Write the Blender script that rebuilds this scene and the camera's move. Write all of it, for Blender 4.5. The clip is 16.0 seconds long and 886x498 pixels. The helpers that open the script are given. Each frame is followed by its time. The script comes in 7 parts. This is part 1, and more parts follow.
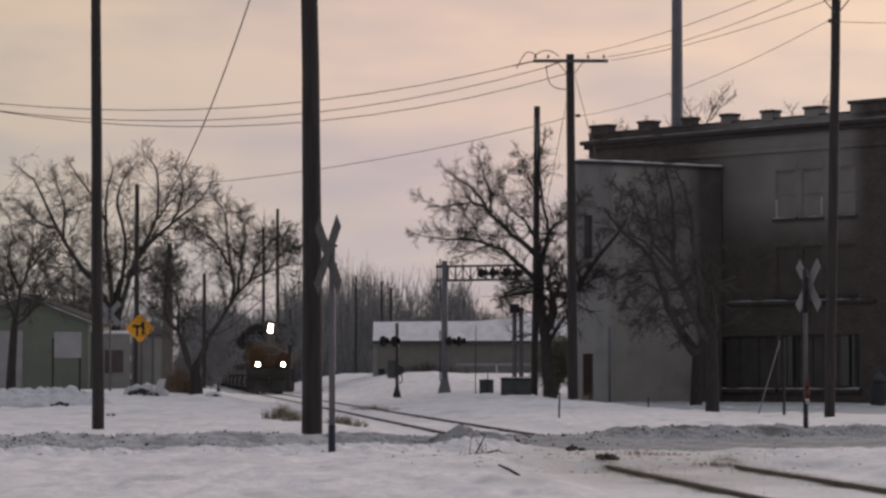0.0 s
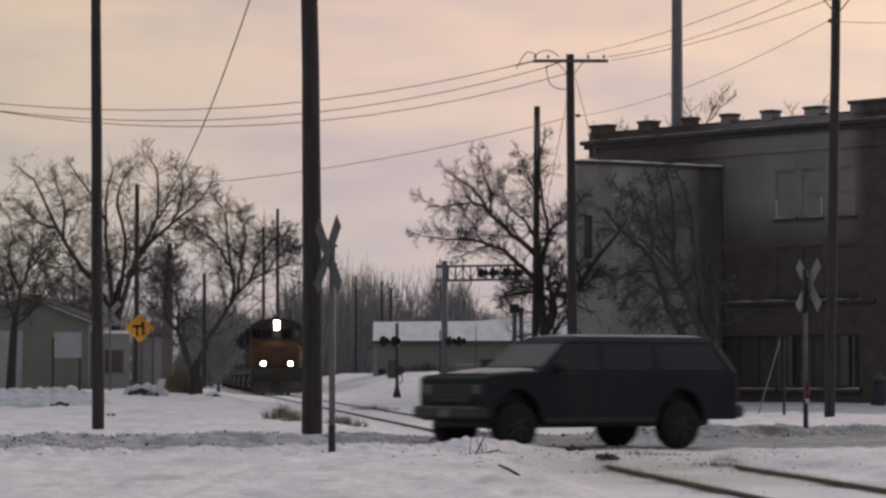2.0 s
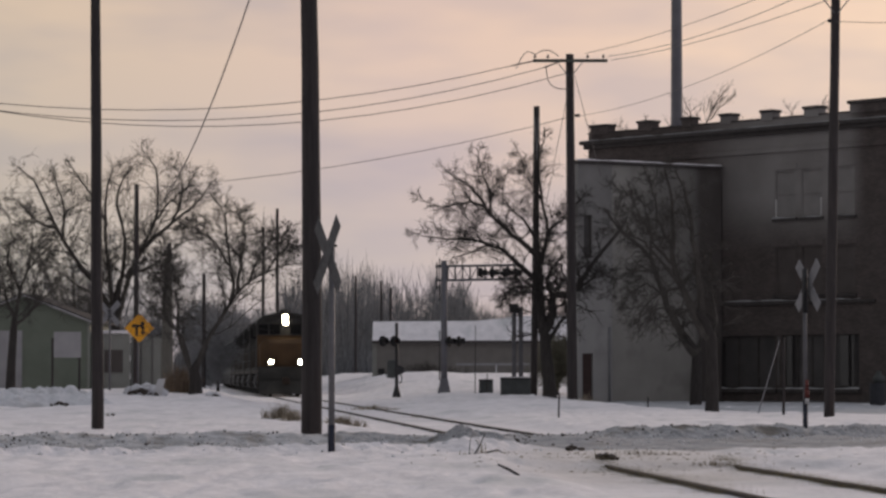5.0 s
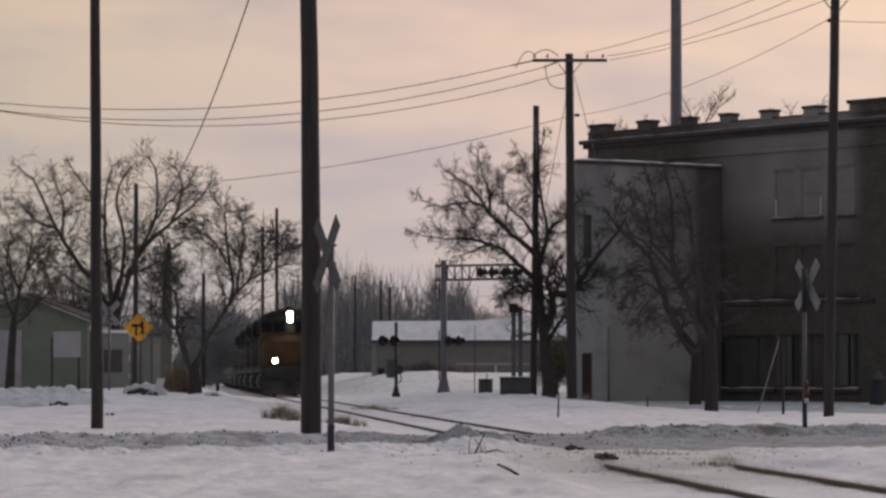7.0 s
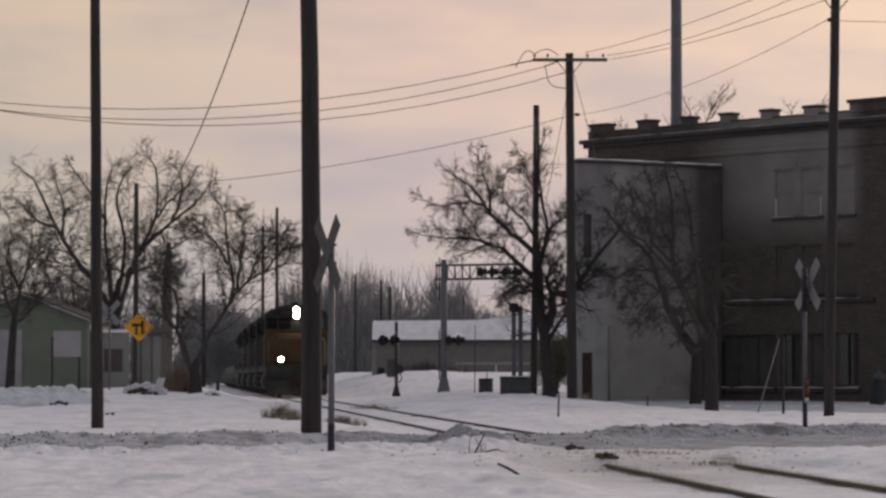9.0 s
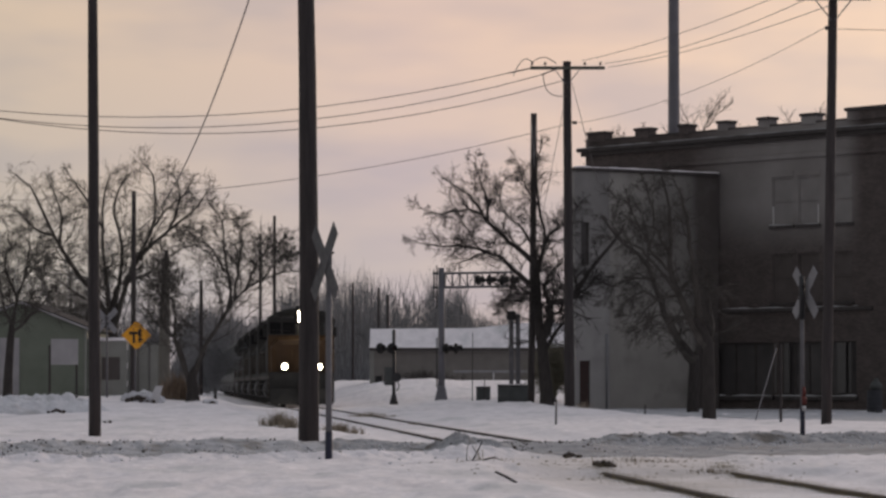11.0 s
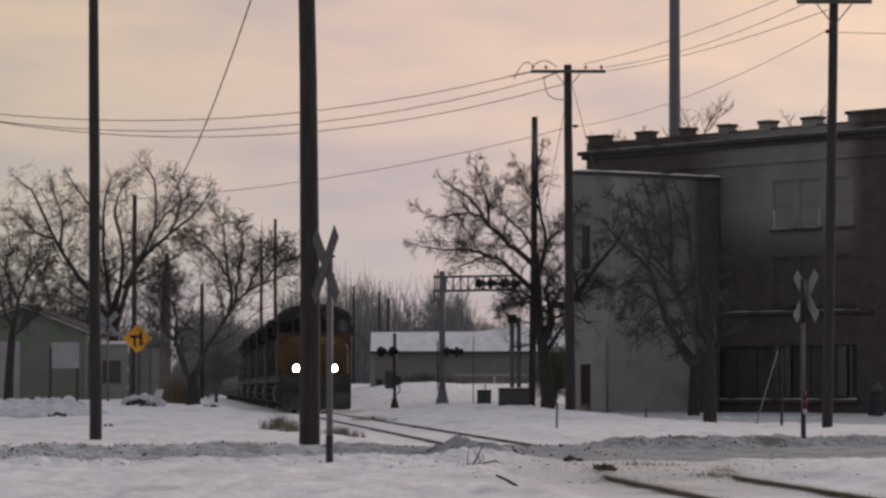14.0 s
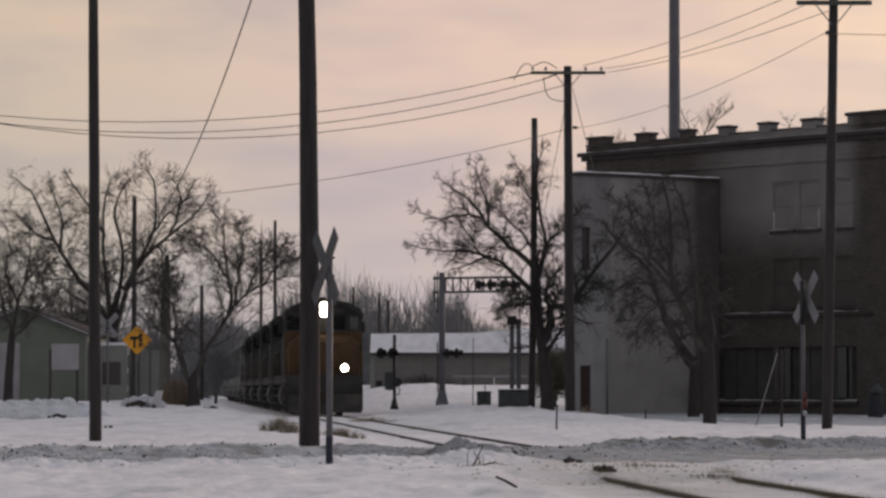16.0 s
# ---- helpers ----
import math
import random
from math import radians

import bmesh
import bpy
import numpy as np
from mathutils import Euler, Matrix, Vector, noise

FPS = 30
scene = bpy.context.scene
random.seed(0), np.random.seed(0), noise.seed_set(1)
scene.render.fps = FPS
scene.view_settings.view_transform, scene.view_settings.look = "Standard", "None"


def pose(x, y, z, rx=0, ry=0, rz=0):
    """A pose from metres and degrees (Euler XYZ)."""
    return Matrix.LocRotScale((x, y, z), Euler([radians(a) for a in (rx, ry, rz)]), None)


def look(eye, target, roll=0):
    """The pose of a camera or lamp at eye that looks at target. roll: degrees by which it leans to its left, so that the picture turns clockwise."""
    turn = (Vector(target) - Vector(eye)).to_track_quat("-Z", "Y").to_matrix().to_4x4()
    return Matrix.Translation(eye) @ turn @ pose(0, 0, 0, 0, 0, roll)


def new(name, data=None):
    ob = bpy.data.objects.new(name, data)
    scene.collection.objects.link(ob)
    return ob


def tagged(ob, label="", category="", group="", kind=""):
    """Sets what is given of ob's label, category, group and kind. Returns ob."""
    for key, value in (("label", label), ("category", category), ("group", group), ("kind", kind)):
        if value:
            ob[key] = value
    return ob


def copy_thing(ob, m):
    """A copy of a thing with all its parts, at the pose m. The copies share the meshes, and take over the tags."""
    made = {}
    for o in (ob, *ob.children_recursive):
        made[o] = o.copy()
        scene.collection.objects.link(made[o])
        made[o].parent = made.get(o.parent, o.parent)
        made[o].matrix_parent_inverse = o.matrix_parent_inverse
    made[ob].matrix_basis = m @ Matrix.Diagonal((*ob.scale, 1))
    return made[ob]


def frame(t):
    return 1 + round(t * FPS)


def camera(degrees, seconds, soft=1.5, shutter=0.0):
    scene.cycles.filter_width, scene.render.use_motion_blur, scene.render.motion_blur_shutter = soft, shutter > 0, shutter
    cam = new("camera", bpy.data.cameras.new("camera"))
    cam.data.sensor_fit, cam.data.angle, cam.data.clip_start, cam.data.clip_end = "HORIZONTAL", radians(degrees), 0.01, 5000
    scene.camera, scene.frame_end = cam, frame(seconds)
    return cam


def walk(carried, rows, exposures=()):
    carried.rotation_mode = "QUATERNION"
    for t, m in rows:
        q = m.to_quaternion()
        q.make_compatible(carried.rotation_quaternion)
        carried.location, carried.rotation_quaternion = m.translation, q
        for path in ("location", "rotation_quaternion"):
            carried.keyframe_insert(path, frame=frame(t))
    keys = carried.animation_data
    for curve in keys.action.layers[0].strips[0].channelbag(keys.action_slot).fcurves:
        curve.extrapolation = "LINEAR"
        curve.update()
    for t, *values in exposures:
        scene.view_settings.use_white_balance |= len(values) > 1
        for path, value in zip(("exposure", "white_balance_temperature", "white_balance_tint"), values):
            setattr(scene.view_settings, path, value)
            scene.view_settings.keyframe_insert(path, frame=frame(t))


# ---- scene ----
from mathutils.bvhtree import BVHTree

VIEW_DEGREES = 15.66
cam = camera(VIEW_DEGREES, 16.0, soft=2.7, shutter=0.5)
EYE_Z = 0.97


def cam_rows():
    """Seconds, and the small drift of the view to the left and down, in thousandths of the focal length."""
    drift = [(0.0, 0, 0), (4.2, 0, 0), (5.0, -0.133, -0.067), (6.3, -0.467, -0.167), (6.5, -0.5, -0.18), (7.0, -0.28, -0.18),
             (7.5, -0.28, -0.18), (8.0, -0.28, -0.2), (8.5, -0.28, -0.18), (9.0, -0.22, -0.333), (9.2, -0.22, -0.333),
             (10.3, -0.6, 1.067), (11.3, -1.053, 2.467), (11.5, -1.053, 2.633), (12.0, -1.053, 3.333), (12.5, -1.033, 3.433),
             (13.0, -0.767, 2.867), (13.5, -0.667, 3.067), (14.0, -0.733, 3.233), (14.5, -0.7, 3.067), (15.0, -0.7, 3.067),
             (15.5, -0.533, 3.467), (16.0, -0.8, 3.667)]
    out = []
    for t, a, b in drift:
        out.append((t, pose(0, 0, EYE_Z, 90 + 2.29 + math.degrees(b / 1000), 0, math.degrees(a / 1000))))
    return out


# the picture brightens a little while the dark car fills it
walk(cam, cam_rows(), [(0.0, 0.02), (1.5, 0.02), (2.3, 0.11), (3.6, 0.11), (4.3, 0.04), (6.0, 0.02), (16.0, 0.02)])

# ---- sky and light ----
world = bpy.data.worlds.new("world")
scene.world = world
world.use_nodes = True
SUN_AZ = radians(30)      # clockwise from straight ahead
SUN_EL = radians(5)


def build_sky():
    nt = world.node_tree
    nd, ln = nt.nodes, nt.links
    nd.clear()
    out = nd.new("ShaderNodeOutputWorld")
    bg = nd.new("ShaderNodeBackground")
    co = nd.new("ShaderNodeTexCoord")
    sep = nd.new("ShaderNodeSeparateXYZ")
    ln.new(co.outputs["Generated"], sep.inputs[0])
    ramp = nd.new("ShaderNodeValToRGB")
    cr = ramp.color_ramp
    stops = [(0.0, (0.37, 0.355, 0.395)), (0.033, (0.425, 0.405, 0.42)), (0.067, (0.53, 0.442, 0.42)),
             (0.114, (0.645, 0.49, 0.405)), (0.35, (0.60, 0.535, 0.50)), (1.0, (0.55, 0.522, 0.50))]
    cr.elements[0].position, cr.elements[0].color = stops[0][0], (*stops[0][1], 1)
    cr.elements[1].position, cr.elements[1].color = stops[-1][0], (*stops[-1][1], 1)
    for p, c in stops[1:-1]:
        e = cr.elements.new(p)
        e.color = (*c, 1)
    ln.new(sep.outputs["Z"], ramp.inputs[0])
    # thin cloud bands, stretched along the horizon
    mp = nd.new("ShaderNodeMapping")
    mp.inputs["Scale"].default_value = (10.5, 10.5, 36)
    ln.new(co.outputs["Generated"], mp.inputs[0])
    nz = nd.new("ShaderNodeTexNoise")
    nz.inputs["Scale"].default_value, nz.inputs["Detail"].default_value = 1.3, 3
    nz.inputs["Roughness"].default_value = 0.5
    ln.new(mp.outputs[0], nz.inputs["Vector"])
    cl = nd.new("ShaderNodeMapRange")
    cl.inputs["From Min"].default_value, cl.inputs["From Max"].default_value = 0.36, 0.66
    ln.new(nz.outputs["Fac"], cl.inputs["Value"])
    mixc = nd.new("ShaderNodeMix")
    mixc.data_type, mixc.blend_type = "RGBA", "MULTIPLY"
    mixc.inputs["B"].default_value = (0.74, 0.80, 0.95, 1)
    sc = nd.new("ShaderNodeMath")
    sc.operation = "MULTIPLY"
    sc.inputs[1].default_value = 0.9
    ln.new(cl.outputs[0], sc.inputs[0])
    ln.new(sc.outputs[0], mixc.inputs["Factor"])
    ln.new(ramp.outputs[0], mixc.inputs["A"])
    # brighter and warmer towards the sunken sun, dimmer and bluer away from it
    dot = nd.new("ShaderNodeVectorMath")
    dot.operation = "DOT_PRODUCT"
    dot.inputs[1].default_value = (math.sin(SUN_AZ), math.cos(SUN_AZ), 0)
    ln.new(co.outputs["Generated"], dot.inputs[0])
    r2 = nd.new("ShaderNodeValToRGB")
    c2 = r2.color_ramp
    c2.elements[0].position, c2.elements[0].color = 0.0, (0.48, 0.50, 0.54, 1)
    c2.elements[1].position, c2.elements[1].color = 1.0, (1.36, 1.24, 1.07, 1)
    e = c2.elements.new(0.845)
    e.color = (0.79, 0.84, 0.93, 1)
    half = nd.new("ShaderNodeMath")
    half.operation = "MULTIPLY_ADD"
    half.inputs[1].default_value = half.inputs[2].default_value = 0.5
    ln.new(dot.outputs["Value"], half.inputs[0])
    ln.new(half.outputs[0], r2.inputs[0])
    mul = nd.new("ShaderNodeMix")
    mul.data_type, mul.blend_type = "RGBA", "MULTIPLY"
    mul.inputs["Factor"].default_value = 1
    # thin cloud: yellower at the far side, mauve over the line
    r3 = nd.new("ShaderNodeValToRGB")
    c3 = r3.color_ramp
    c3.elements[0].position, c3.elements[0].color = 0.433, (0.97, 0.985, 0.92, 1)
    c3.elements[1].position, c3.elements[1].color = 0.567, (1.1, 1.1, 1.1, 1)
    for p, c in ((0.467, (0.98, 0.98, 0.985, 1)), (0.493, (0.99, 0.972, 1.045, 1)), (0.52, (1.0, 0.985, 1.04, 1))):
        c3.elements.new(p).color = c
    wide = nd.new("ShaderNodeMath")
    wide.operation = "MULTIPLY_ADD"
    wide.inputs[1].default_value = wide.inputs[2].default_value = 0.5
    ln.new(sep.outputs["X"], wide.inputs[0])
    ln.new(wide.outputs[0], r3.inputs[0])
    tint = nd.new("ShaderNodeMix")
    tint.data_type, tint.blend_type = "RGBA", "MULTIPLY"
    tint.inputs["Factor"].default_value = 1
    ln.new(mixc.outputs["Result"], tint.inputs["A"])
    ln.new(r3.outputs[0], tint.inputs["B"])
    ln.new(tint.outputs["Result"], mul.inputs["A"])
    ln.new(r2.outputs[0], mul.inputs["B"])
    sky = nd.new("ShaderNodeTexSky")
    sky.sky_type, sky.sun_disc = "NISHITA", False
    sky.sun_elevation, sky.sun_rotation = SUN_EL, SUN_AZ
    dim = nd.new("ShaderNodeMix")
    dim.data_type, dim.blend_type = "RGBA", "MULTIPLY"
    dim.inputs["Factor"].default_value = 1
    dim.inputs["B"].default_value = (0.012, 0.012, 0.012, 1)
    ln.new(sky.outputs[0], dim.inputs["A"])
    add = nd.new("ShaderNodeMix")
    add.data_type, add.blend_type = "RGBA", "ADD"
    add.inputs["Factor"].default_value = 1
    ln.new(mul.outputs["Result"], add.inputs["A"])
    ln.new(dim.outputs["Result"], add.inputs["B"])
    ln.new(add.outputs["Result"], bg.inputs[0])
    bg.inputs[1].default_value = 1.0
    ln.new(bg.outputs[0], out.inputs[0])


build_sky()
sun = new("sun", bpy.data.lights.new("sun", "SUN"))
sun.data.energy, sun.data.angle, sun.data.color = 1.1, radians(12), (1.0, 0.80, 0.66)
sun.matrix_world = look((0, 0, 0), (-math.sin(SUN_AZ) * math.cos(SUN_EL + 0.1), -math.cos(SUN_AZ) * math.cos(SUN_EL + 0.1), -math.sin(SUN_EL + 0.1)))


# ---- materials ----
def mat(name, c1, c2, scale=4.0, rough=0.7, metal=0.0, bump=0.0, fine=40.0, c3=None, stretch=(1, 1, 1), emit=None, spec=0.4, island=0.0, deep=0.02):
    """A surface of two colours mixed at two scales, with fine relief; c3 stains it in patches."""
    m = bpy.data.materials.new(name)
    m.use_nodes = True
    nd, ln = m.node_tree.nodes, m.node_tree.links
    b = nd["Principled BSDF"]
    co = nd.new("ShaderNodeTexCoord")
    mp = nd.new("ShaderNodeMapping")
    mp.inputs["Scale"].default_value = stretch
    ln.new(co.outputs["Object"], mp.inputs[0])
    n1 = nd.new("ShaderNodeTexNoise")
    n1.inputs["Scale"].default_value, n1.inputs["Detail"].default_value = scale, 6
    n2 = nd.new("ShaderNodeTexNoise")
    n2.inputs["Scale"].default_value, n2.inputs["Detail"].default_value = fine, 4
    for n in (n1, n2):
        ln.new(mp.outputs[0], n.inputs["Vector"])
    add = nd.new("ShaderNodeMath")
    add.operation = "MULTIPLY_ADD"
    add.inputs[1].default_value = 0.45
    ln.new(n2.outputs["Fac"], add.inputs[0])
    sub = nd.new("ShaderNodeMath")
    sub.operation = "MULTIPLY"
    sub.inputs[1].default_value = 0.6
    ln.new(n1.outputs["Fac"], sub.inputs[0])
    ln.new(sub.outputs[0], add.inputs[2])
    rg = nd.new("ShaderNodeMapRange")
    rg.inputs["From Min"].default_value, rg.inputs["From Max"].default_value = 0.36, 0.68
    ln.new(add.outputs[0], rg.inputs["Value"])
    mx = nd.new("ShaderNodeMix")
    mx.data_type = "RGBA"
    mx.inputs["A"].default_value, mx.inputs["B"].default_value = (*c1, 1), (*c2, 1)
    ln.new(rg.outputs[0], mx.inputs["Factor"])
    last = mx.outputs["Result"]
    if c3:
        n3 = nd.new("ShaderNodeTexNoise")
        n3.inputs["Scale"].default_value, n3.inputs["Detail"].default_value = scale * 0.35, 7
        ln.new(mp.outputs[0], n3.inputs["Vector"])
        r3 = nd.new("ShaderNodeMapRange")
        r3.inputs["From Min"].default_value, r3.inputs["From Max"].default_value = 0.54, 0.68
        ln.new(n3.outputs["Fac"], r3.inputs["Value"])
        m3 = nd.new("ShaderNodeMix")
        m3.data_type = "RGBA"
        m3.inputs["B"].default_value = (*c3, 1)
        ln.new(r3.outputs[0], m3.inputs["Factor"])
        ln.new(last, m3.inputs["A"])
        last = m3.outputs["Result"]
    if island:
        ge = nd.new("ShaderNodeNewGeometry")
        hs = nd.new("ShaderNodeHueSaturation")
        mr = nd.new("ShaderNodeMapRange")
        mr.inputs["To Min"].default_value, mr.inputs["To Max"].default_value = 1 - island, 1 + island
        ln.new(ge.outputs["Random Per Island"], mr.inputs["Value"])
        ln.new(mr.outputs[0], hs.inputs["Value"])
        ln.new(last, hs.inputs["Color"])
        last = hs.outputs["Color"]
    ln.new(last, b.inputs["Base Color"])
    b.inputs["Roughness"].default_value, b.inputs["Metallic"].default_value = rough, metal
    b.inputs["Specular IOR Level"].default_value = spec
    if bump:
        bp = nd.new("ShaderNodeBump")
        bp.inputs["Strength"].default_value, bp.inputs["Distance"].default_value = bump, deep
        ln.new(add.outputs[0], bp.inputs["Height"])
        ln.new(bp.outputs[0], b.inputs["Normal"])
    if emit:
        b.inputs["Emission Color"].default_value, b.inputs["Emission Strength"].default_value = (*emit[0], 1), emit[1]
    return m


def brick_mat(name, c1, c2, mortar):
    m = mat(name, c1, c2, 1.1, 0.9, bump=0.2, spec=0.12)
    nd, ln = m.node_tree.nodes, m.node_tree.links
    b = nd["Principled BSDF"]
    co = nd.new("ShaderNodeTexCoord")
    sep = nd.new("ShaderNodeSeparateXYZ")
    cmb = nd.new("ShaderNodeCombineXYZ")
    ln.new(co.outputs["Object"], sep.inputs[0])
    ad = nd.new("ShaderNodeMath")
    ln.new(sep.outputs["X"], ad.inputs[0])
    ln.new(sep.outputs["Y"], ad.inputs[1])
    ln.new(ad.outputs[0], cmb.inputs["X"])
    ln.new(sep.outputs["Z"], cmb.inputs["Y"])
    bt = nd.new("ShaderNodeTexBrick")
    bt.inputs["Scale"].default_value = 1.0
    bt.inputs["Brick Width"].default_value, bt.inputs["Row Height"].default_value = 0.21, 0.075
    bt.inputs["Mortar Size"].default_value = 0.008
    bt.inputs["Color1"].default_value, bt.inputs["Color2"].default_value = (0.8, 0.8, 0.8, 1), (1.15, 1.1, 1.1, 1)
    bt.inputs["Mortar"].default_value = (*mortar, 1)
    ln.new(cmb.outputs[0], bt.inputs["Vector"])
    src = b.inputs["Base Color"].links[0].from_socket
    mx = nd.new("ShaderNodeMix")
    mx.data_type, mx.blend_type = "RGBA", "MULTIPLY"
    mx.inputs["Factor"].default_value = 1
    ln.new(src, mx.inputs["A"])
    ln.new(bt.outputs["Color"], mx.inputs["B"])
    ln.new(mx.outputs["Result"], b.inputs["Base Color"])
    return m


def weathered(m, colour, amount, spans, scale=0.5):
    """Lays a patch of another colour over a surface, painted-in glare as well as dirt: soft limits (axis, from, to),
    broken by noise.
    """
    nd, ln = m.node_tree.nodes, m.node_tree.links
    b = nd["Principled BSDF"]
    co = nd.new("ShaderNodeTexCoord")
    sep = nd.new("ShaderNodeSeparateXYZ")
    ln.new(co.outputs["Object"], sep.inputs[0])
    nz = nd.new("ShaderNodeTexNoise")
    nz.inputs["Scale"].default_value, nz.inputs["Detail"].default_value = scale, 7
    ln.new(co.outputs["Object"], nz.inputs["Vector"])
    nr = nd.new("ShaderNodeMapRange")
    nr.inputs["From Min"].default_value, nr.inputs["From Max"].default_value = 0.3, 0.7
    nr.inputs["To Min"].default_value, nr.inputs["To Max"].default_value = 0.45 * amount, amount
    ln.new(nz.outputs["Fac"], nr.inputs["Value"])
    last = nr.outputs[0]
    for axis_name, *span in spans:
        r = nd.new("ShaderNodeMapRange")
        r.interpolation_type = "SMOOTHSTEP"
        r.inputs["From Min"].default_value, r.inputs["From Max"].default_value = min(span), max(span)
        if span[0] > span[1]:
            r.inputs["To Min"].default_value, r.inputs["To Max"].default_value = 1, 0
        ln.new(sep.outputs[axis_name], r.inputs["Value"])
        mu = nd.new("ShaderNodeMath")
        mu.operation = "MULTIPLY"
        ln.new(last, mu.inputs[0])
        ln.new(r.outputs[0], mu.inputs[1])
        last = mu.outputs[0]
    mx = nd.new("ShaderNodeMix")
    mx.data_type = "RGBA"
    mx.inputs["B"].default_value = (*colour, 1)
    ln.new(last, mx.inputs["Factor"])
    ln.new(b.inputs["Base Color"].links[0].from_socket, mx.inputs["A"])
    ln.new(mx.outputs["Result"], b.inputs["Base Color"])
    return m


M = {}
M["snow"] = mat("snow", (0.715, 0.685, 0.71), (0.95, 0.91, 0.935), 1.5, 0.85, bump=1.0, fine=9, c3=(0.64, 0.635, 0.65), stretch=(1, 0.5, 1), deep=0.045)
# dirt and straw trodden into the snow round the rails
weathered(M["snow"], (0.44, 0.4, 0.36), 0.7, (("X", 0.2, 1.6), ("X", 4.4, 3.0), ("Y", 30.0, 35.0), ("Y", 47.0, 42.0)), 0.9)
M["road_snow"] = mat("packed_road_snow", (0.18, 0.187, 0.205), (0.41, 0.415, 0.44), 1.8, 0.85, bump=1.0, fine=7, c3=(0.22, 0.212, 0.21), deep=0.03)
M["side_snow"] = mat("blue_grey_side_street_snow", (0.33, 0.34, 0.37), (0.5, 0.505, 0.53), 0.8, 0.85, bump=0.6, fine=5, c3=(0.3, 0.3, 0.32), deep=0.03)
M["bank_snow"] = mat("ploughed_dirty_snow", (0.2, 0.203, 0.21), (0.45, 0.452, 0.472), 4.0, 0.9, bump=1.0, fine=13, c3=(0.15, 0.138, 0.125), island=0.15)
M["ridge_snow"] = mat("ploughed_grey_snow", (0.3, 0.302, 0.315), (0.58, 0.578, 0.6), 4.0, 0.9, bump=1.0, fine=13, c3=(0.23, 0.215, 0.2), island=0.15)
M["clean_bank"] = mat("snow_bank_snow", (0.48, 0.485, 0.52), (0.76, 0.76, 0.79), 1.5, 0.9, bump=0.8, fine=9, c3=(0.34, 0.335, 0.345))
M["rail"] = mat("rusty_rail", (0.022, 0.016, 0.013), (0.05, 0.034, 0.026), 3, 0.65, 0.5, 0.3)
M["railhead"] = mat("worn_railhead", (0.07, 0.06, 0.05), (0.12, 0.1, 0.085), 3, 0.6, 0.6, 0.1)
M["tie"] = mat("weathered_tie", (0.04, 0.035, 0.03), (0.09, 0.075, 0.06), 3, 0.95, bump=0.7, stretch=(1, 8, 8))
M["wood_pole"] = mat("weathered_pole_wood", (0.027, 0.024, 0.025), (0.062, 0.054, 0.054), 2.2, 0.9, bump=0.8, fine=25, stretch=(6, 6, 0.5), c3=(0.05, 0.04, 0.038))
M["steel_mast"] = mat("galvanized_steel", (0.12, 0.12, 0.135), (0.18, 0.18, 0.2), 1.2, 0.6, 0.3, 0.1)
M["dark_metal"] = mat("dark_painted_metal", (0.02, 0.02, 0.022), (0.045, 0.045, 0.048), 3, 0.55, 0.2, 0.15)
M["cabinet_grey"] = mat("grey_green_cabinet_paint", (0.045, 0.05, 0.05), (0.075, 0.082, 0.082), 3, 0.7)
M["black"] = mat("black_paint", (0.012, 0.012, 0.013), (0.026, 0.025, 0.026), 3, 0.6)
M["wire"] = mat("weathered_wire", (0.09, 0.08, 0.078), (0.15, 0.135, 0.13), 2, 0.7)
M["insulator"] = mat("glazed_insulator", (0.06, 0.05, 0.05), (0.10, 0.085, 0.08), 6, 0.25)
M["arm"] = mat("mossy_crossarm_wood", (0.055, 0.06, 0.05), (0.11, 0.115, 0.10), 2.5, 0.9, bump=0.5, stretch=(0.6, 6, 6))
M["crossbuck"] = mat("weathered_grey_white_sheeting", (0.04, 0.04, 0.042), (0.115, 0.115, 0.12), 9, 0.7, bump=0.05, fine=60, c3=(0.035, 0.035, 0.04))
M["sign_white"] = mat("faded_white_sheeting", (0.42, 0.42, 0.44), (0.58, 0.57, 0.58), 2, 0.6, bump=0.05, c3=(0.33, 0.33, 0.35))
M["sign_back"] = mat("aluminium_sign_back", (0.17, 0.17, 0.185), (0.27, 0.27, 0.285), 3, 0.5, 0.3)
M["post_grey"] = mat("grey_post_paint", (0.09, 0.09, 0.1), (0.16, 0.155, 0.165), 3, 0.6, 0.2)
M["post_pale"] = mat("weathered_pale_sheeting", (0.2, 0.2, 0.21), (0.3, 0.3, 0.31), 4, 0.7)
M["post_blue"] = mat("dark_blue_post_sleeve", (0.014, 0.016, 0.034), (0.026, 0.028, 0.05), 4, 0.6)
M["barrel_blue"] = mat("dirty_blue_black_barrel", (0.02, 0.022, 0.028), (0.036, 0.038, 0.046), 4, 0.7)
M["sign_yellow"] = mat("yellow_sign_sheeting", (0.75, 0.33, 0.015), (0.85, 0.40, 0.03), 3, 0.5)
M["red"] = mat("red_plastic", (0.11, 0.028, 0.024), (0.18, 0.045, 0.038), 6, 0.6)
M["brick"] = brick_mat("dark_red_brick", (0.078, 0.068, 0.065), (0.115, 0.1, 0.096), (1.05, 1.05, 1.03))
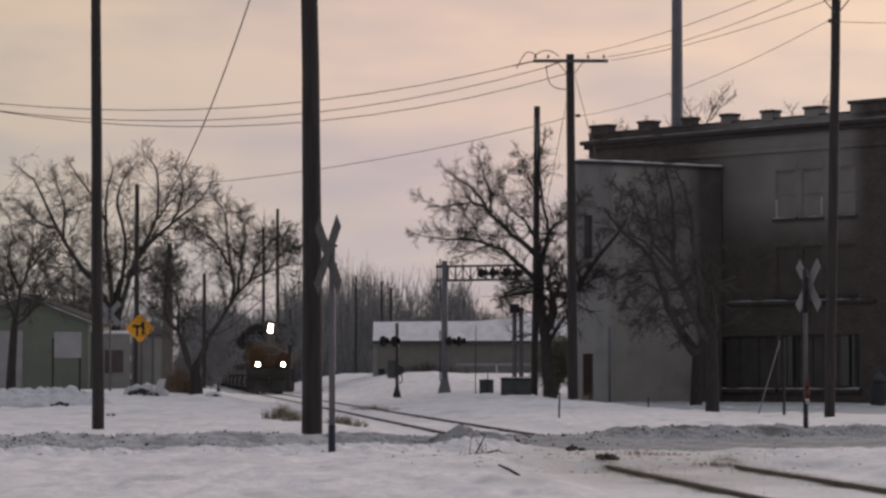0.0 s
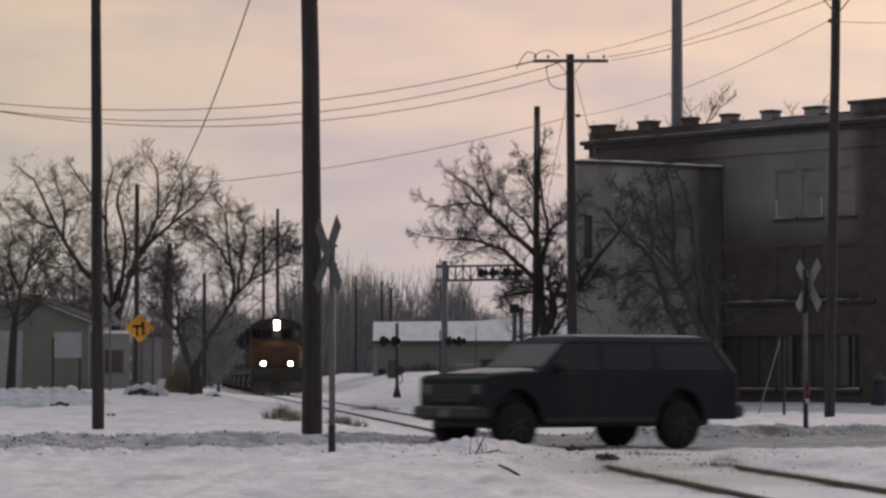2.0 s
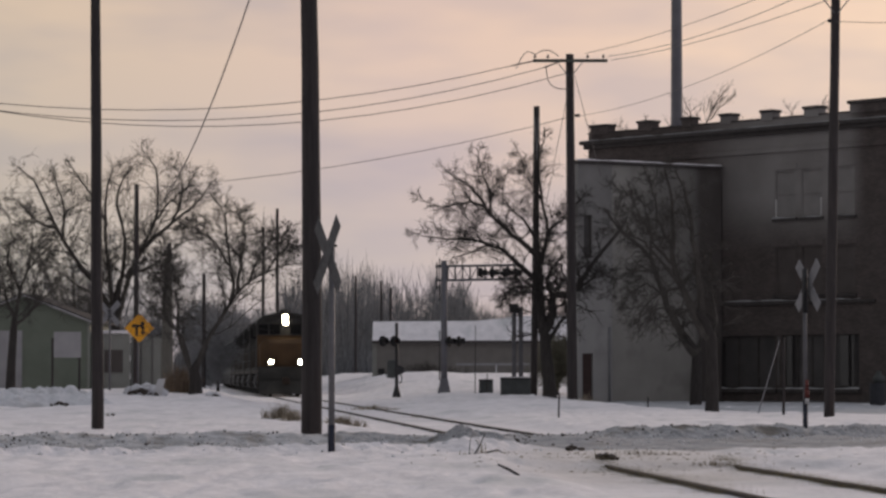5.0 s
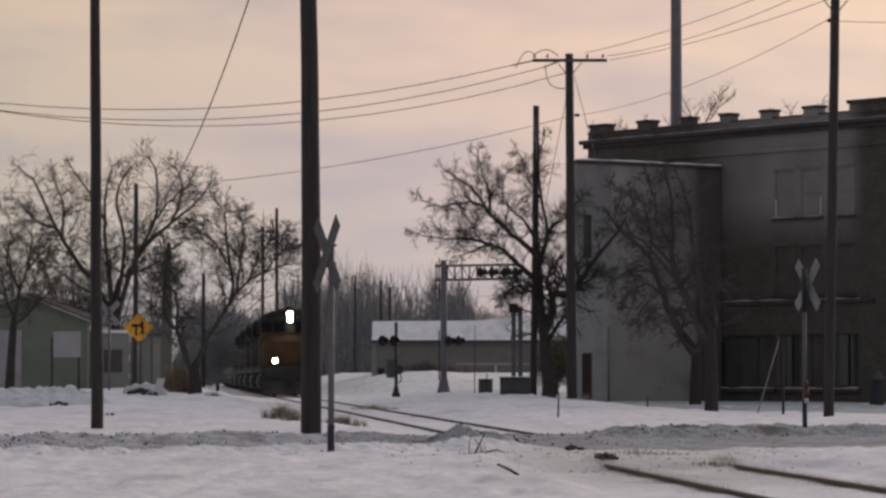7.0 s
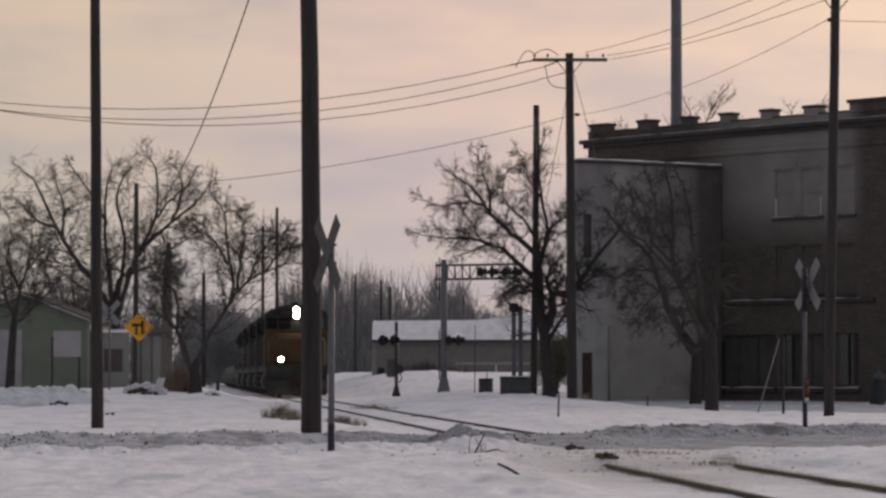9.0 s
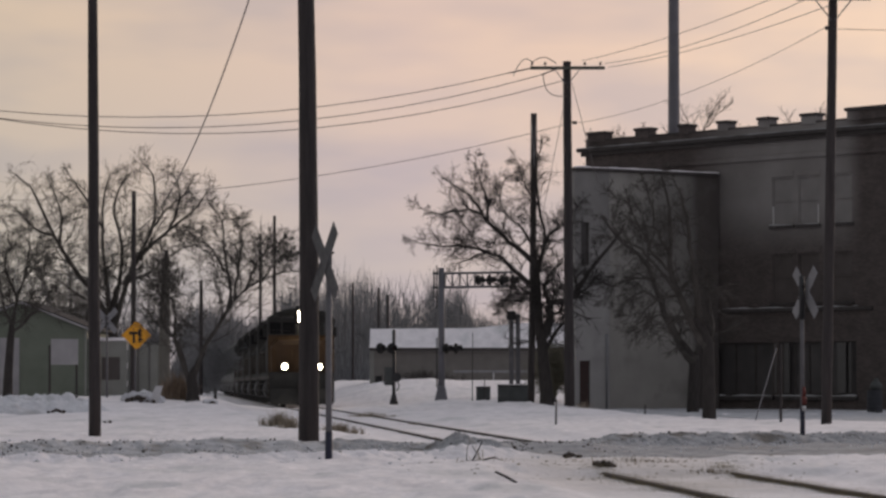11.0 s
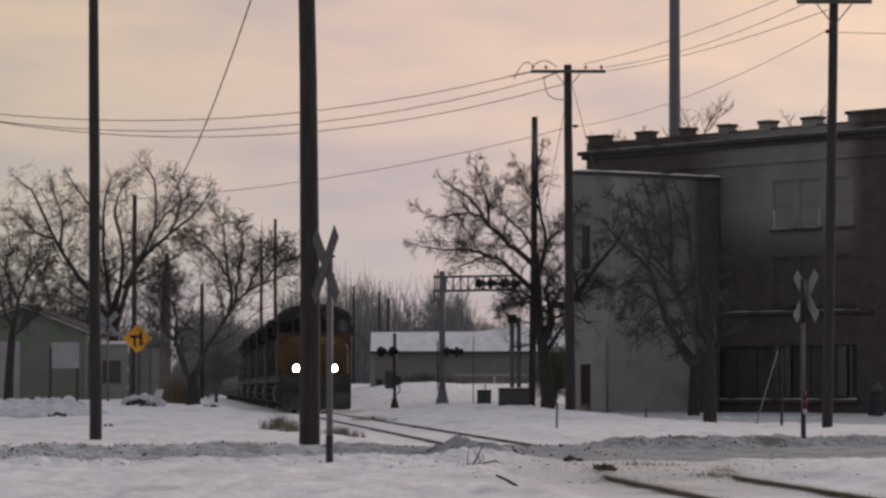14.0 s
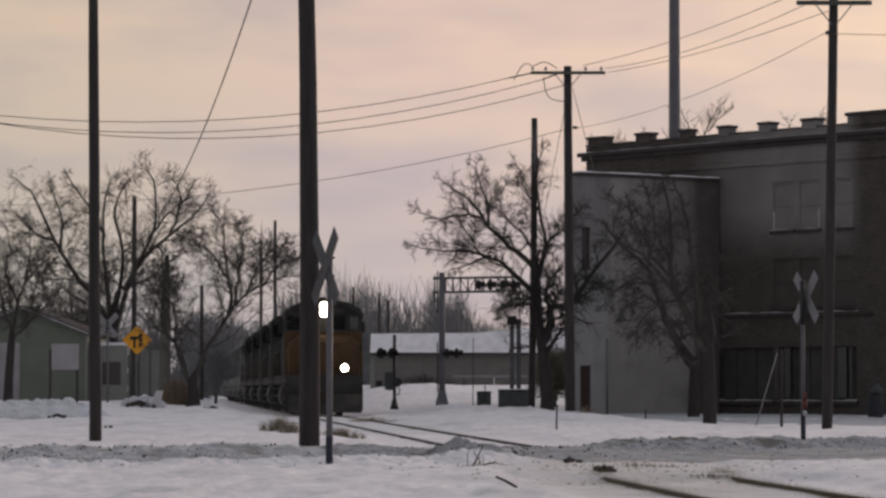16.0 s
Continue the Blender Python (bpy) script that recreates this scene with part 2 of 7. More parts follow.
# veiling glare over the upper storey, painted into the brick as paler grey
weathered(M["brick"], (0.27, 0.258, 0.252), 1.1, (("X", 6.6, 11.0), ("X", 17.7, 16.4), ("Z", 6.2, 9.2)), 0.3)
M["stone"] = mat("dark_stone_trim", (0.055, 0.05, 0.049), (0.088, 0.08, 0.078), 3, 0.9, bump=0.3, spec=0.12)
M["cement"] = mat("grey_cement_plaster", (0.275, 0.267, 0.248), (0.35, 0.34, 0.318), 0.9, 0.92, bump=0.25, fine=20, c3=(0.17, 0.165, 0.155))
# darker towards the top and towards the right end
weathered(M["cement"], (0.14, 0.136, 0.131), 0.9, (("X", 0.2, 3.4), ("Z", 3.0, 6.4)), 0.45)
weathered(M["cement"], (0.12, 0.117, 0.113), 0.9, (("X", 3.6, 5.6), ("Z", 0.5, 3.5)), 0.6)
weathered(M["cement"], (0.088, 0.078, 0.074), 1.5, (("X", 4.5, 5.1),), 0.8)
M["cement_light"] = mat("pale_cement_plaster", (0.29, 0.284, 0.28), (0.365, 0.36, 0.352), 0.9, 0.92, bump=0.25, fine=20, c3=(0.2, 0.196, 0.194))
# darker towards the top
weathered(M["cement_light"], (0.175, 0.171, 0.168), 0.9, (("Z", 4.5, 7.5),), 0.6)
M["door_brown"] = mat("dark_red_brown_door_paint", (0.035, 0.018, 0.016), (0.055, 0.03, 0.026), 4, 0.6)
M["window"] = mat("dark_window_glass", (0.058, 0.055, 0.056), (0.095, 0.089, 0.088), 1, 0.4, spec=0.3)
# upper-storey glass, paled to carry the wall's painted-in glare
M["hazed_pane"] = mat("hazed_window_glass", (0.2, 0.191, 0.187), (0.262, 0.25, 0.244), 1.2, 0.8, spec=0.3)
M["dull_pane"] = mat("sooty_window_glass", (0.074, 0.064, 0.061), (0.108, 0.094, 0.09), 1.2, 0.6, spec=0.2)
# greyer copy of the snow, with the wall's shade put into its colour
M["shaded_snow"] = mat("shaded_ledge_snow", (0.28, 0.28, 0.29), (0.42, 0.42, 0.43), 3, 0.9, bump=0.4, c3=(0.16, 0.155, 0.15))
M["grimy_glass"] = mat("grimy_cab_glass", (0.01, 0.01, 0.011), (0.02, 0.02, 0.021), 3, 0.8, spec=0.0)
M["frame_dark"] = mat("dark_window_frame", (0.046, 0.041, 0.039), (0.074, 0.066, 0.062), 4, 0.6)
M["frame_brown"] = mat("brown_window_frame_paint", (0.12, 0.113, 0.11), (0.165, 0.157, 0.153), 4, 0.7)
M["frame_white"] = mat("white_window_frame_paint", (0.45, 0.44, 0.44), (0.6, 0.59, 0.58), 4, 0.6)
M["curtain"] = mat("pale_curtain_cloth", (0.085, 0.082, 0.08), (0.14, 0.135, 0.13), 5, 0.95, stretch=(8, 8, 0.5))
M["bark"] = mat("dark_tree_bark", (0.035, 0.032, 0.031), (0.068, 0.062, 0.059), 5, 0.95, bump=0.8, stretch=(3, 3, 0.7), spec=0.12)
M["twig"] = mat("bare_twig_bark", (0.053, 0.049, 0.045), (0.102, 0.094, 0.087), 3, 0.95, spec=0.12)
M["grey_bark"] = mat("weathered_barkless_wood", (0.105, 0.1, 0.088), (0.165, 0.158, 0.14), 5, 0.95, bump=0.6, stretch=(3, 3, 0.6))
M["olive_brush"] = mat("olive_dark_brush", (0.11, 0.107, 0.08), (0.2, 0.193, 0.15), 4, 0.95, island=0.35)
M["pale_twig"] = mat("pale_grey_twig_bark", (0.19, 0.192, 0.2), (0.27, 0.271, 0.28), 0.5, 0.95, island=0.35)
# bluish grey, with the haze of distance put into the bark colour
M["wood_far"] = mat("distant_hazed_bark", (0.118, 0.123, 0.13), (0.215, 0.22, 0.232), 0.3, 0.95, island=0.35)
M["tan_wall"] = mat("tan_brick_wall", (0.16, 0.151, 0.14), (0.213, 0.202, 0.188), 1.5, 0.9, bump=0.2)
M["siding"] = mat("grey_green_siding", (0.13, 0.15, 0.118), (0.172, 0.195, 0.157), 1.2, 0.8)
M["brown_wall"] = mat("grey_brown_wall", (0.215, 0.218, 0.2), (0.28, 0.283, 0.262), 1.2, 0.85)
M["white_board"] = mat("white_board_paint", (0.27, 0.265, 0.275), (0.36, 0.35, 0.36), 2, 0.7)
M["grass"] = mat("dry_straw_grass", (0.2, 0.17, 0.13), (0.36, 0.31, 0.24), 8, 0.95, island=0.35)
M["straw"] = mat("yellow_straw", (0.17, 0.14, 0.07), (0.32, 0.27, 0.15), 8, 0.95, island=0.35)
M["rust_brush"] = mat("rust_brown_brush", (0.125, 0.092, 0.066), (0.23, 0.173, 0.125), 6, 0.95, island=0.35)
M["soil"] = mat("dark_soil_clods", (0.035, 0.028, 0.025), (0.08, 0.065, 0.055), 9, 0.95, bump=0.9)
M["loco_yellow"] = mat("grimy_yellow_engine_paint", (0.052, 0.027, 0.009), (0.085, 0.043, 0.013), 1.4, 0.6, bump=0.05, c3=(0.10, 0.05, 0.015))
M["loco_dark"] = mat("sooty_dark_engine_paint", (0.031, 0.031, 0.03), (0.056, 0.055, 0.053), 1.8, 0.9, c3=(0.075, 0.07, 0.064), spec=0.2)
M["loco_side"] = mat("sooty_side_paint", (0.056, 0.048, 0.042), (0.1, 0.088, 0.077), 1.4, 0.9, c3=(0.145, 0.135, 0.125), spec=0.2)
M["steel_light"] = mat("snow_dusted_steel", (0.16, 0.155, 0.155), (0.34, 0.335, 0.34), 5, 0.7)
M["hopper"] = mat("faded_grey_green_car_paint", (0.12, 0.123, 0.118), (0.19, 0.193, 0.186), 0.9, 0.9, c3=(0.15, 0.14, 0.13), spec=0.2)
M["lamp_on"] = mat("burning_headlamp", (1, 0.9, 0.7), (1, 0.9, 0.7), 1, 0.3, emit=((1.0, 0.86, 0.62), 45.0))
M["car_paint"] = mat("dark_green_car_paint", (0.0132, 0.0182, 0.0208), (0.0215, 0.0282, 0.0312), 1.5, 0.6, 0.0, c3=(0.032, 0.036, 0.034), spec=0.12)
M["chrome"] = mat("dull_chrome", (0.034, 0.036, 0.034), (0.065, 0.068, 0.064), 4, 0.5, 0.5)
M["rubber"] = mat("tyre_rubber", (0.008, 0.008, 0.009), (0.015, 0.015, 0.015), 6, 0.9)
M["alloy"] = mat("dirty_alloy_rim", (0.014, 0.014, 0.013), (0.03, 0.029, 0.027), 6, 0.6, 0.3)
M["car_glass"] = mat("tinted_car_glass", (0.014, 0.019, 0.02), (0.028, 0.034, 0.035), 0.8, 0.4, spec=0.22)
# paler than the side glass, a sky reflection put into its colour
M["windshield"] = mat("sky_paled_windshield", (0.032, 0.04, 0.038), (0.085, 0.098, 0.092), 0.9, 0.4, spec=0.5)
M["frost"] = mat("thin_hood_frost", (0.34, 0.325, 0.29), (0.62, 0.59, 0.53), 3, 0.6, c3=(0.2, 0.195, 0.18))
M["lamp_lens"] = mat("headlamp_lens", (0.05, 0.05, 0.05), (0.09, 0.09, 0.09), 6, 0.25)
M["tail_lens"] = mat("red_tail_lens", (0.07, 0.006, 0.006), (0.11, 0.01, 0.009), 6, 0.5, spec=0.1)


# ---- shape helpers ----
def mesh_from(verts, faces, name="m"):
    me = bpy.data.meshes.new(name)
    me.from_pydata([tuple(v) for v in verts], [], faces)
    me.update()
    return me


def box(bm, x0, x1, y0, y1, z0, z1, bev=0.0, rot=None, at=None):
    """A bevelled block; rot turns it about its middle or about at."""
    r = bmesh.ops.create_cube(bm, size=1)
    vs = r["verts"]
    mid = Vector(((x0 + x1) / 2, (y0 + y1) / 2, (z0 + z1) / 2))
    for v in vs:
        v.co = Vector((v.co.x * (x1 - x0), v.co.y * (y1 - y0), v.co.z * (z1 - z0))) + mid
    if bev:
        es = list({e for v in vs for e in v.link_edges})
        r2 = bmesh.ops.bevel(bm, geom=es, offset=bev, segments=1, affect="EDGES", profile=0.5)
        vs = list({v for f in r2["faces"] for v in f.verts} | {v for v in vs if v.is_valid})
    if rot:
        bmesh.ops.rotate(bm, verts=vs, cent=at or mid, matrix=Euler([radians(a) for a in rot]).to_matrix())
    return vs


def rod(bm, a, b, r0, r1=None, n=8, cap=True):
    """A tapered round bar from a to b."""
    a, b = Vector(a), Vector(b)
    r1 = r0 if r1 is None else r1
    d = (b - a).normalized()
    u = d.orthogonal().normalized()
    w = d.cross(u)
    ra = [bm.verts.new(a + (u * math.cos(k * 2 * math.pi / n) + w * math.sin(k * 2 * math.pi / n)) * r0) for k in range(n)]
    rb = [bm.verts.new(b + (u * math.cos(k * 2 * math.pi / n) + w * math.sin(k * 2 * math.pi / n)) * r1) for k in range(n)]
    for k in range(n):
        f = bm.faces.new((ra[k], ra[(k + 1) % n], rb[(k + 1) % n], rb[k]))
        f.smooth = n >= 6
    if cap:
        bm.faces.new(ra[::-1])
        bm.faces.new(rb)


def slab(bm, outline, y0, y1, bev=0.0):
    """A plate: an outline of (x, z) pushed from y0 to y1."""
    a = [bm.verts.new((x, y0, z)) for x, z in outline]
    b = [bm.verts.new((x, y1, z)) for x, z in outline]
    n = len(a)
    fs = [bm.faces.new(a), bm.faces.new(b[::-1])]
    for k in range(n):
        fs.append(bm.faces.new((a[k], b[k], b[(k + 1) % n], a[(k + 1) % n])))
    bmesh.ops.recalc_face_normals(bm, faces=fs)
    if bev:
        es = [e for f in fs[:2] for e in f.edges]
        bmesh.ops.bevel(bm, geom=es, offset=bev, segments=2, affect="EDGES", profile=0.6)


def loft(bm, rings, cap=True, smooth=False):
    """Skins rings of equal length."""
    vs = [[bm.verts.new(p) for p in r] for r in rings]
    n = len(vs[0])
    fs = []
    for a, b in zip(vs, vs[1:]):
        for k in range(n):
            fs.append(bm.faces.new((a[k], a[(k + 1) % n], b[(k + 1) % n], b[k])))
    if cap:
        fs += [bm.faces.new(vs[0][::-1]), bm.faces.new(vs[-1])]
    bmesh.ops.recalc_face_normals(bm, faces=fs)
    for f in fs:
        f.smooth = smooth


def part(name, bm, material, parent=None, label="", m=None):
    """Links a bmesh as one mesh object under a thing or a part."""
    if isinstance(bm, bmesh.types.BMesh):
        me = bpy.data.meshes.new(name)
        bm.to_mesh(me)
        bm.free()
    else:
        me = bm
    if not me.materials:
        me.materials.append(material)
    ob = new(name, me)
    if parent:
        ob.parent = parent
    if m:
        ob.matrix_basis = m
    if label:
        tagged(ob, label)
    return ob


def thing(name, m, label, category, group="", kind=""):
    ob = new(name)
    ob.empty_display_size = 0.2
    ob.matrix_basis = m
    return tagged(ob, label, category, group, kind)


def nv(x, y, z=0.0):
    return noise.noise(Vector((x, y, z)))


def sstep(a, b, x):
    t = min(1, max(0, (x - a) / (b - a)))
    return t * t * (3 - 2 * t)


def along(rows, t):
    for (a, p), (b, q) in zip(rows, rows[1:]):
        if t <= b:
            return p + (q - p) * (t - a) / (b - a)
    return rows[-1][1]


# ---- the lie of the land ----
ROAD_SLOPE = 0.62
ROAD_Y = 49.2
ROAD_YAW = math.atan(ROAD_SLOPE)


def track_x(y):
    return 5.80 - 0.0816 * y


def road_v(x, y):
    """Distance beyond the line that the car drives on."""
    return (y - ROAD_Y - ROAD_SLOPE * x) * math.cos(ROAD_YAW)


def ground_z(x, y):
    z = 0.05 * nv(x * 0.12, y * 0.08) + 0.05 * nv(x * 0.9, y * 0.27, 3) + 0.036 * nv(x * 2.4, y * 0.7, 7) + 0.02 * nv(x * 5.0, y * 1.8, 13)
    if y < 45 and -6 < x < 0:
        # old tyre and foot tracks across the near snow
        for (px, py), (qx, qy), deep in (((-2.18, 36.7), (-2.3, 22.5), 0.035), ((-4.6, 42.0), (-2.3, 24.0), 0.014), ((-2.14, 36.6), (-1.44, 39.1), 0.03)):
            ex, ey = qx - px, qy - py
            t = min(1, max(0, ((x - px) * ex + (y - py) * ey) / (ex * ex + ey * ey)))
            d = math.hypot(x - px - t * ex, y - py - t * ey)
            z -= deep * math.exp(-(d / 0.085) ** 2)
    if y < 90:
        z -= 0.09 * max(0, nv(x * 2.2, y * 0.75, 31) - 0.2) + 0.09 * max(0, nv(x * 4.4, y * 1.2, 35) - 0.25)
    v = road_v(x, y)
    low = 3.0 * sstep(1.6, 3.6, x)
    on_road = sstep(-4.2 - low, -2.4 - low, v) * (1 - sstep(6.2, 7.3, v))
    z = z * (1 - 0.5 * on_road) - 0.185 * on_road
    off = x - track_x(y)
    # a shelf of snow by the far side of the track, and the rise behind it
    z += 1.25 * sstep(147, 207, y) * sstep(2.5, 11.5, off) + 0.3 * sstep(90, 144, y) * sstep(3, 6, off) * (1 - sstep(9, 12, off))
    z -= 0.12 * sstep(75, 92, y) * sstep(8.0, 11, off) * (1 - sstep(147, 180, y))
    left = sstep(2.6, 5.0, -off)
    z += left * (0.45 * sstep(87, 132, y) + 0.1 * nv(x * 0.35, y * 0.2, 11) * sstep(75, 105, y))
    near = abs(off)
    if near < 2.4:
        cross = sstep(37.4, 38.7, y) * (1 - sstep(54.0, 56.4, y))
        k = 1 - sstep(1.5 - 0.45 * cross, 2.4 - 0.9 * cross, near)
        bed = -0.105 + 0.018 * nv(x * 1.5, y * 0.8, 20)
        z = z * (1 - k) + k * bed
        # snow packed over the rails where the street crosses
        z += k * (0.085 * cross - 0.14 * sstep(44.3, 46.6, y) * (1 - sstep(52.5, 55.0, y)))
    return z


def axis(*spans):
    out = []
    for a, b, s in spans:
        n = max(1, round((b - a) / s))
        out += [a + (b - a) * k / n for k in range(n)]
    return out + [spans[-1][1]]


def make_ground():
    xs = axis((-3000, -300, 450), (-300, -60, 40), (-60, -22, 3), (-22, -10, 0.5), (-10, -6, 0.13), (-6, 6, 0.07), (6, 10, 0.13), (10, 24, 0.5), (24, 60, 4), (60, 300, 40), (300, 3000, 450))
    ys = axis((-3000, -300, 450), (-300, -30, 45), (-30, 20, 5), (20, 45, 0.14), (45, 69, 0.19), (69, 150, 0.75), (150, 255, 3), (255, 600, 23), (600, 4000, 400))
    vs = [(x, y, ground_z(x, y) if -60 < x < 60 and 0 < y < 600 else 1.25 * (y > 219 and x > -10)) for y in ys for x in xs]
    n = len(xs)
    fs = [(j * n + i, j * n + i + 1, (j + 1) * n + i + 1, (j + 1) * n + i) for j in range(len(ys) - 1) for i in range(n - 1)]
    me = mesh_from(vs, fs, "ground")
    me.polygons.foreach_set("use_smooth", [True] * len(me.polygons))
    tagged(part("ground", me, M["snow"]), "wide flat ground under trodden pinkish-white snow", "ground", kind="structure")


def make_road():
    """Packed snow of the street, laid a little proud of the ground."""
    vs, fs = [], []
    us, ws = axis((-75, -13, 2), (-13, 17, 0.17), (17, 96, 2)), axis((-2.5, 6.6, 0.22))
    for u in us:
        for w in ws:
            x = u * math.cos(ROAD_YAW) - w * math.sin(ROAD_YAW)
            y = ROAD_Y + u * math.sin(ROAD_YAW) + w * math.cos(ROAD_YAW)
            edge = min(w + 2.5, 6.6 - w)
            rut = -0.016 * (math.exp(-((w + 0.8) / 0.22) ** 2) + math.exp(-((w - 0.8) / 0.22) ** 2))
            lump = 0.02 * nv(u * 1.2, w * 2.2, 5) + 0.018 * nv(u * 4, w * 4, 9)
            vs.append((x, y, ground_z(x, y) + 0.03 * sstep(-0.05, 0.5, edge) + 0.006 + rut + lump))
    n = len(ws)
    fs = [(j * n + i, j * n + i + 1, (j + 1) * n + i + 1, (j + 1) * n + i) for j in range(len(us) - 1) for i in range(n - 1)]
    me = mesh_from(vs, fs, "road")
    me.polygons.foreach_set("use_smooth", [True] * len(me.polygons))
    tagged(part("road", me, M["road_snow"]), "street under grey-white packed snow with tyre ruts", "road", kind="structure")


def make_side_street():
    """Darker blue-grey snow of the street that runs before the brick building."""
    vs, fs = [], []
    us, n = axis((4.6, 26, 0.4)), 30
    for x in us:
        y0 = 126.8 - 3.8 * (x - 4.6) + 0.75 * nv(x * 0.4, 2.2)
        y1 = 145 + 0.68 * (x - 4.6)
        for k in range(n + 1):
            y = y0 + (y1 - y0) * k / n
            vs.append((x, y, ground_z(x, y) + 0.015 * sstep(0, 0.06, k / n) + 0.004 + 0.02 * nv(x * 0.8, y * 0.2, 12)))
    m = n + 1
    fs = [(j * m + i, (j + 1) * m + i, (j + 1) * m + i + 1, j * m + i + 1) for j in range(len(us) - 1) for i in range(n)]
    me = mesh_from(vs, fs, "side_street")
    me.polygons.foreach_set("use_smooth", [True] * len(me.polygons))
    tagged(part("side_street", me, M["side_snow"]), "side street under darker blue-grey snow", "road", kind="structure")


def snow_bank(u0, u1, w_mid, wide, high, seed, material, label, free=None, crest=None, rough=1.0):
    """A lumpy ridge of ploughed snow; along the street, or between two free points.

    crest gives its height as (distance along, metres) where it does not simply wander about high."""
    vs, fs = [], []
    if free:
        (ax, ay), (bx, by) = free
        d = Vector((bx - ax, by - ay)).normalized()
        length = math.hypot(bx - ax, by - ay)
    else:
        d = Vector((math.cos(ROAD_YAW), math.sin(ROAD_YAW)))
        ax, ay = u0 * d.x - w_mid * d.y, ROAD_Y + u0 * d.y + w_mid * d.x
        length = u1 - u0
    step = 0.055 if length < 40 else 0.2
    nu, nw = int(length / step), 21
    for i in range(nu + 1):
        u = length * i / nu
        end = sstep(0, 0.9, u) * (1 - sstep(length - 0.9, length, u))
        hh = (along(crest, u) if crest else high * (0.72 + 0.55 * nv(u * 0.5, seed))) * end
        shift = 0.25 * wide * nv(u * 0.35, seed + 4)
        for j in range(nw):
            s = j / (nw - 1) * 2 - 1
            w = s * wide / 2 * (1 + 0.3 * nv(u * 0.8, s, seed)) + shift
            x, y = ax + d.x * u - d.y * w, ay + d.y * u + d.x * w
            prof = (1 - s * s) ** 0.8
            f = min(1.0, 1.9 / wide)
            lump = nv(u * 2.2 * f, w * 2.4 * f, seed) * 0.35 + abs(nv(u * 6.5 * f, w * 6 * f, seed + 2)) * 0.7 + nv(u * 13 * f, w * 12 * f, seed + 6) * 0.4 * f - 0.1
            lump *= rough
            vs.append((x, y, ground_z(x, y) - 0.03 + prof * (0.03 + hh * (0.75 + 0.9 * lump))))
    fs = [(i * nw + j, i * nw + j + 1, (i + 1) * nw + j + 1, (i + 1) * nw + j) for i in range(nu) for j in range(nw - 1)]
    ob = part("snow_bank", mesh_from(vs, fs, "snow_bank"), material)
    return tagged(ob, label, "snow bank", kind="structure")


# ---- track ----
TRACK_DIR = Vector((-0.0816, 1, 0)).normalized()
TRACK_SIDE = Vector((TRACK_DIR.y, -TRACK_DIR.x, 0))
RAIL_TOP = -0.06


def make_track():
    top = thing("railway_track", Matrix.Identity(4), "rusty steel rails on ties buried in snow, crossing a street", "railway track", kind="structure")
    prof = [(-0.07, -0.17), (0.07, -0.17), (0.07, -0.15), (0.012, -0.13), (0.012, -0.05), (0.036, -0.035), (0.036, -0.004), (0.026, 0), (-0.026, 0),
            (-0.036, -0.004), (-0.036, -0.035), (-0.012, -0.05), (-0.012, -0.13), (-0.07, -0.15)]
    for side in (-0.7175 - 0.036, 0.7175 + 0.036):
        # a length on either side of the street, under which both dive
        for steps in (axis((9, 41, 3.2)), axis((55, 90, 3.5), (90, 480, 30))):
            bm = bmesh.new()
            rings = []
            for y in steps:
                c = Vector((track_x(y), y, RAIL_TOP)) + TRACK_SIDE * side
                rings.append([c + TRACK_SIDE * a + Vector((0, 0, b)) for a, b in prof])
            loft(bm, rings)
            rail = part("rail", bm, M["rail"], top)
            bm = bmesh.new()
            rings = []
            for y in steps:
                c = Vector((track_x(y), y, RAIL_TOP)) + TRACK_SIDE * side
                rings.append([c + TRACK_SIDE * q + Vector((0, 0, w)) for q, w in ((-0.024, -0.002), (0.024, -0.002), (0.024, 0.003), (-0.024, 0.003))])
            loft(bm, rings)
            part("running_surface", bm, M["railhead"], rail, "worn dull running surface")
    bm = bmesh.new()
    box(bm, -1.3, 1.3, -0.115, 0.115, -0.2, 0, 0.012)
    me = bpy.data.meshes.new("tie")
    bm.to_mesh(me)
    bm.free()
    yaw = math.atan(0.0816)
    for k in range(260):
        y = 18 + k * 0.55
        part("tie", me, M["tie"], top, m=Matrix.Translation((track_x(y), y, RAIL_TOP - 0.13)) @ Matrix.Rotation(yaw, 4, "Z"))


def clod_heap(name, x, y, wide, count, size, material, label, category, seed):
    """Loose angular lumps heaped on the ground."""
    rnd = random.Random(seed)
    bm = bmesh.new()
    for _ in range(count):
        a, r = rnd.uniform(0, 6.28), wide * rnd.random() ** 0.8
        px, py = x + r * math.cos(a), y + r * math.sin(a)
        s = size * rnd.uniform(0.4, 1.2)
        q = bmesh.ops.create_icosphere(bm, subdivisions=1, radius=s)
        for v in q["verts"]:
            v.co *= 1 + rnd.uniform(-0.3, 0.3)
            v.co.z *= 0.7
            v.co += Vector((px, py, ground_z(px, py) + s * 0.35 + max(0, wide - r) * 0.25))
    return tagged(part(name, bm, material), label, category, kind="stuff")


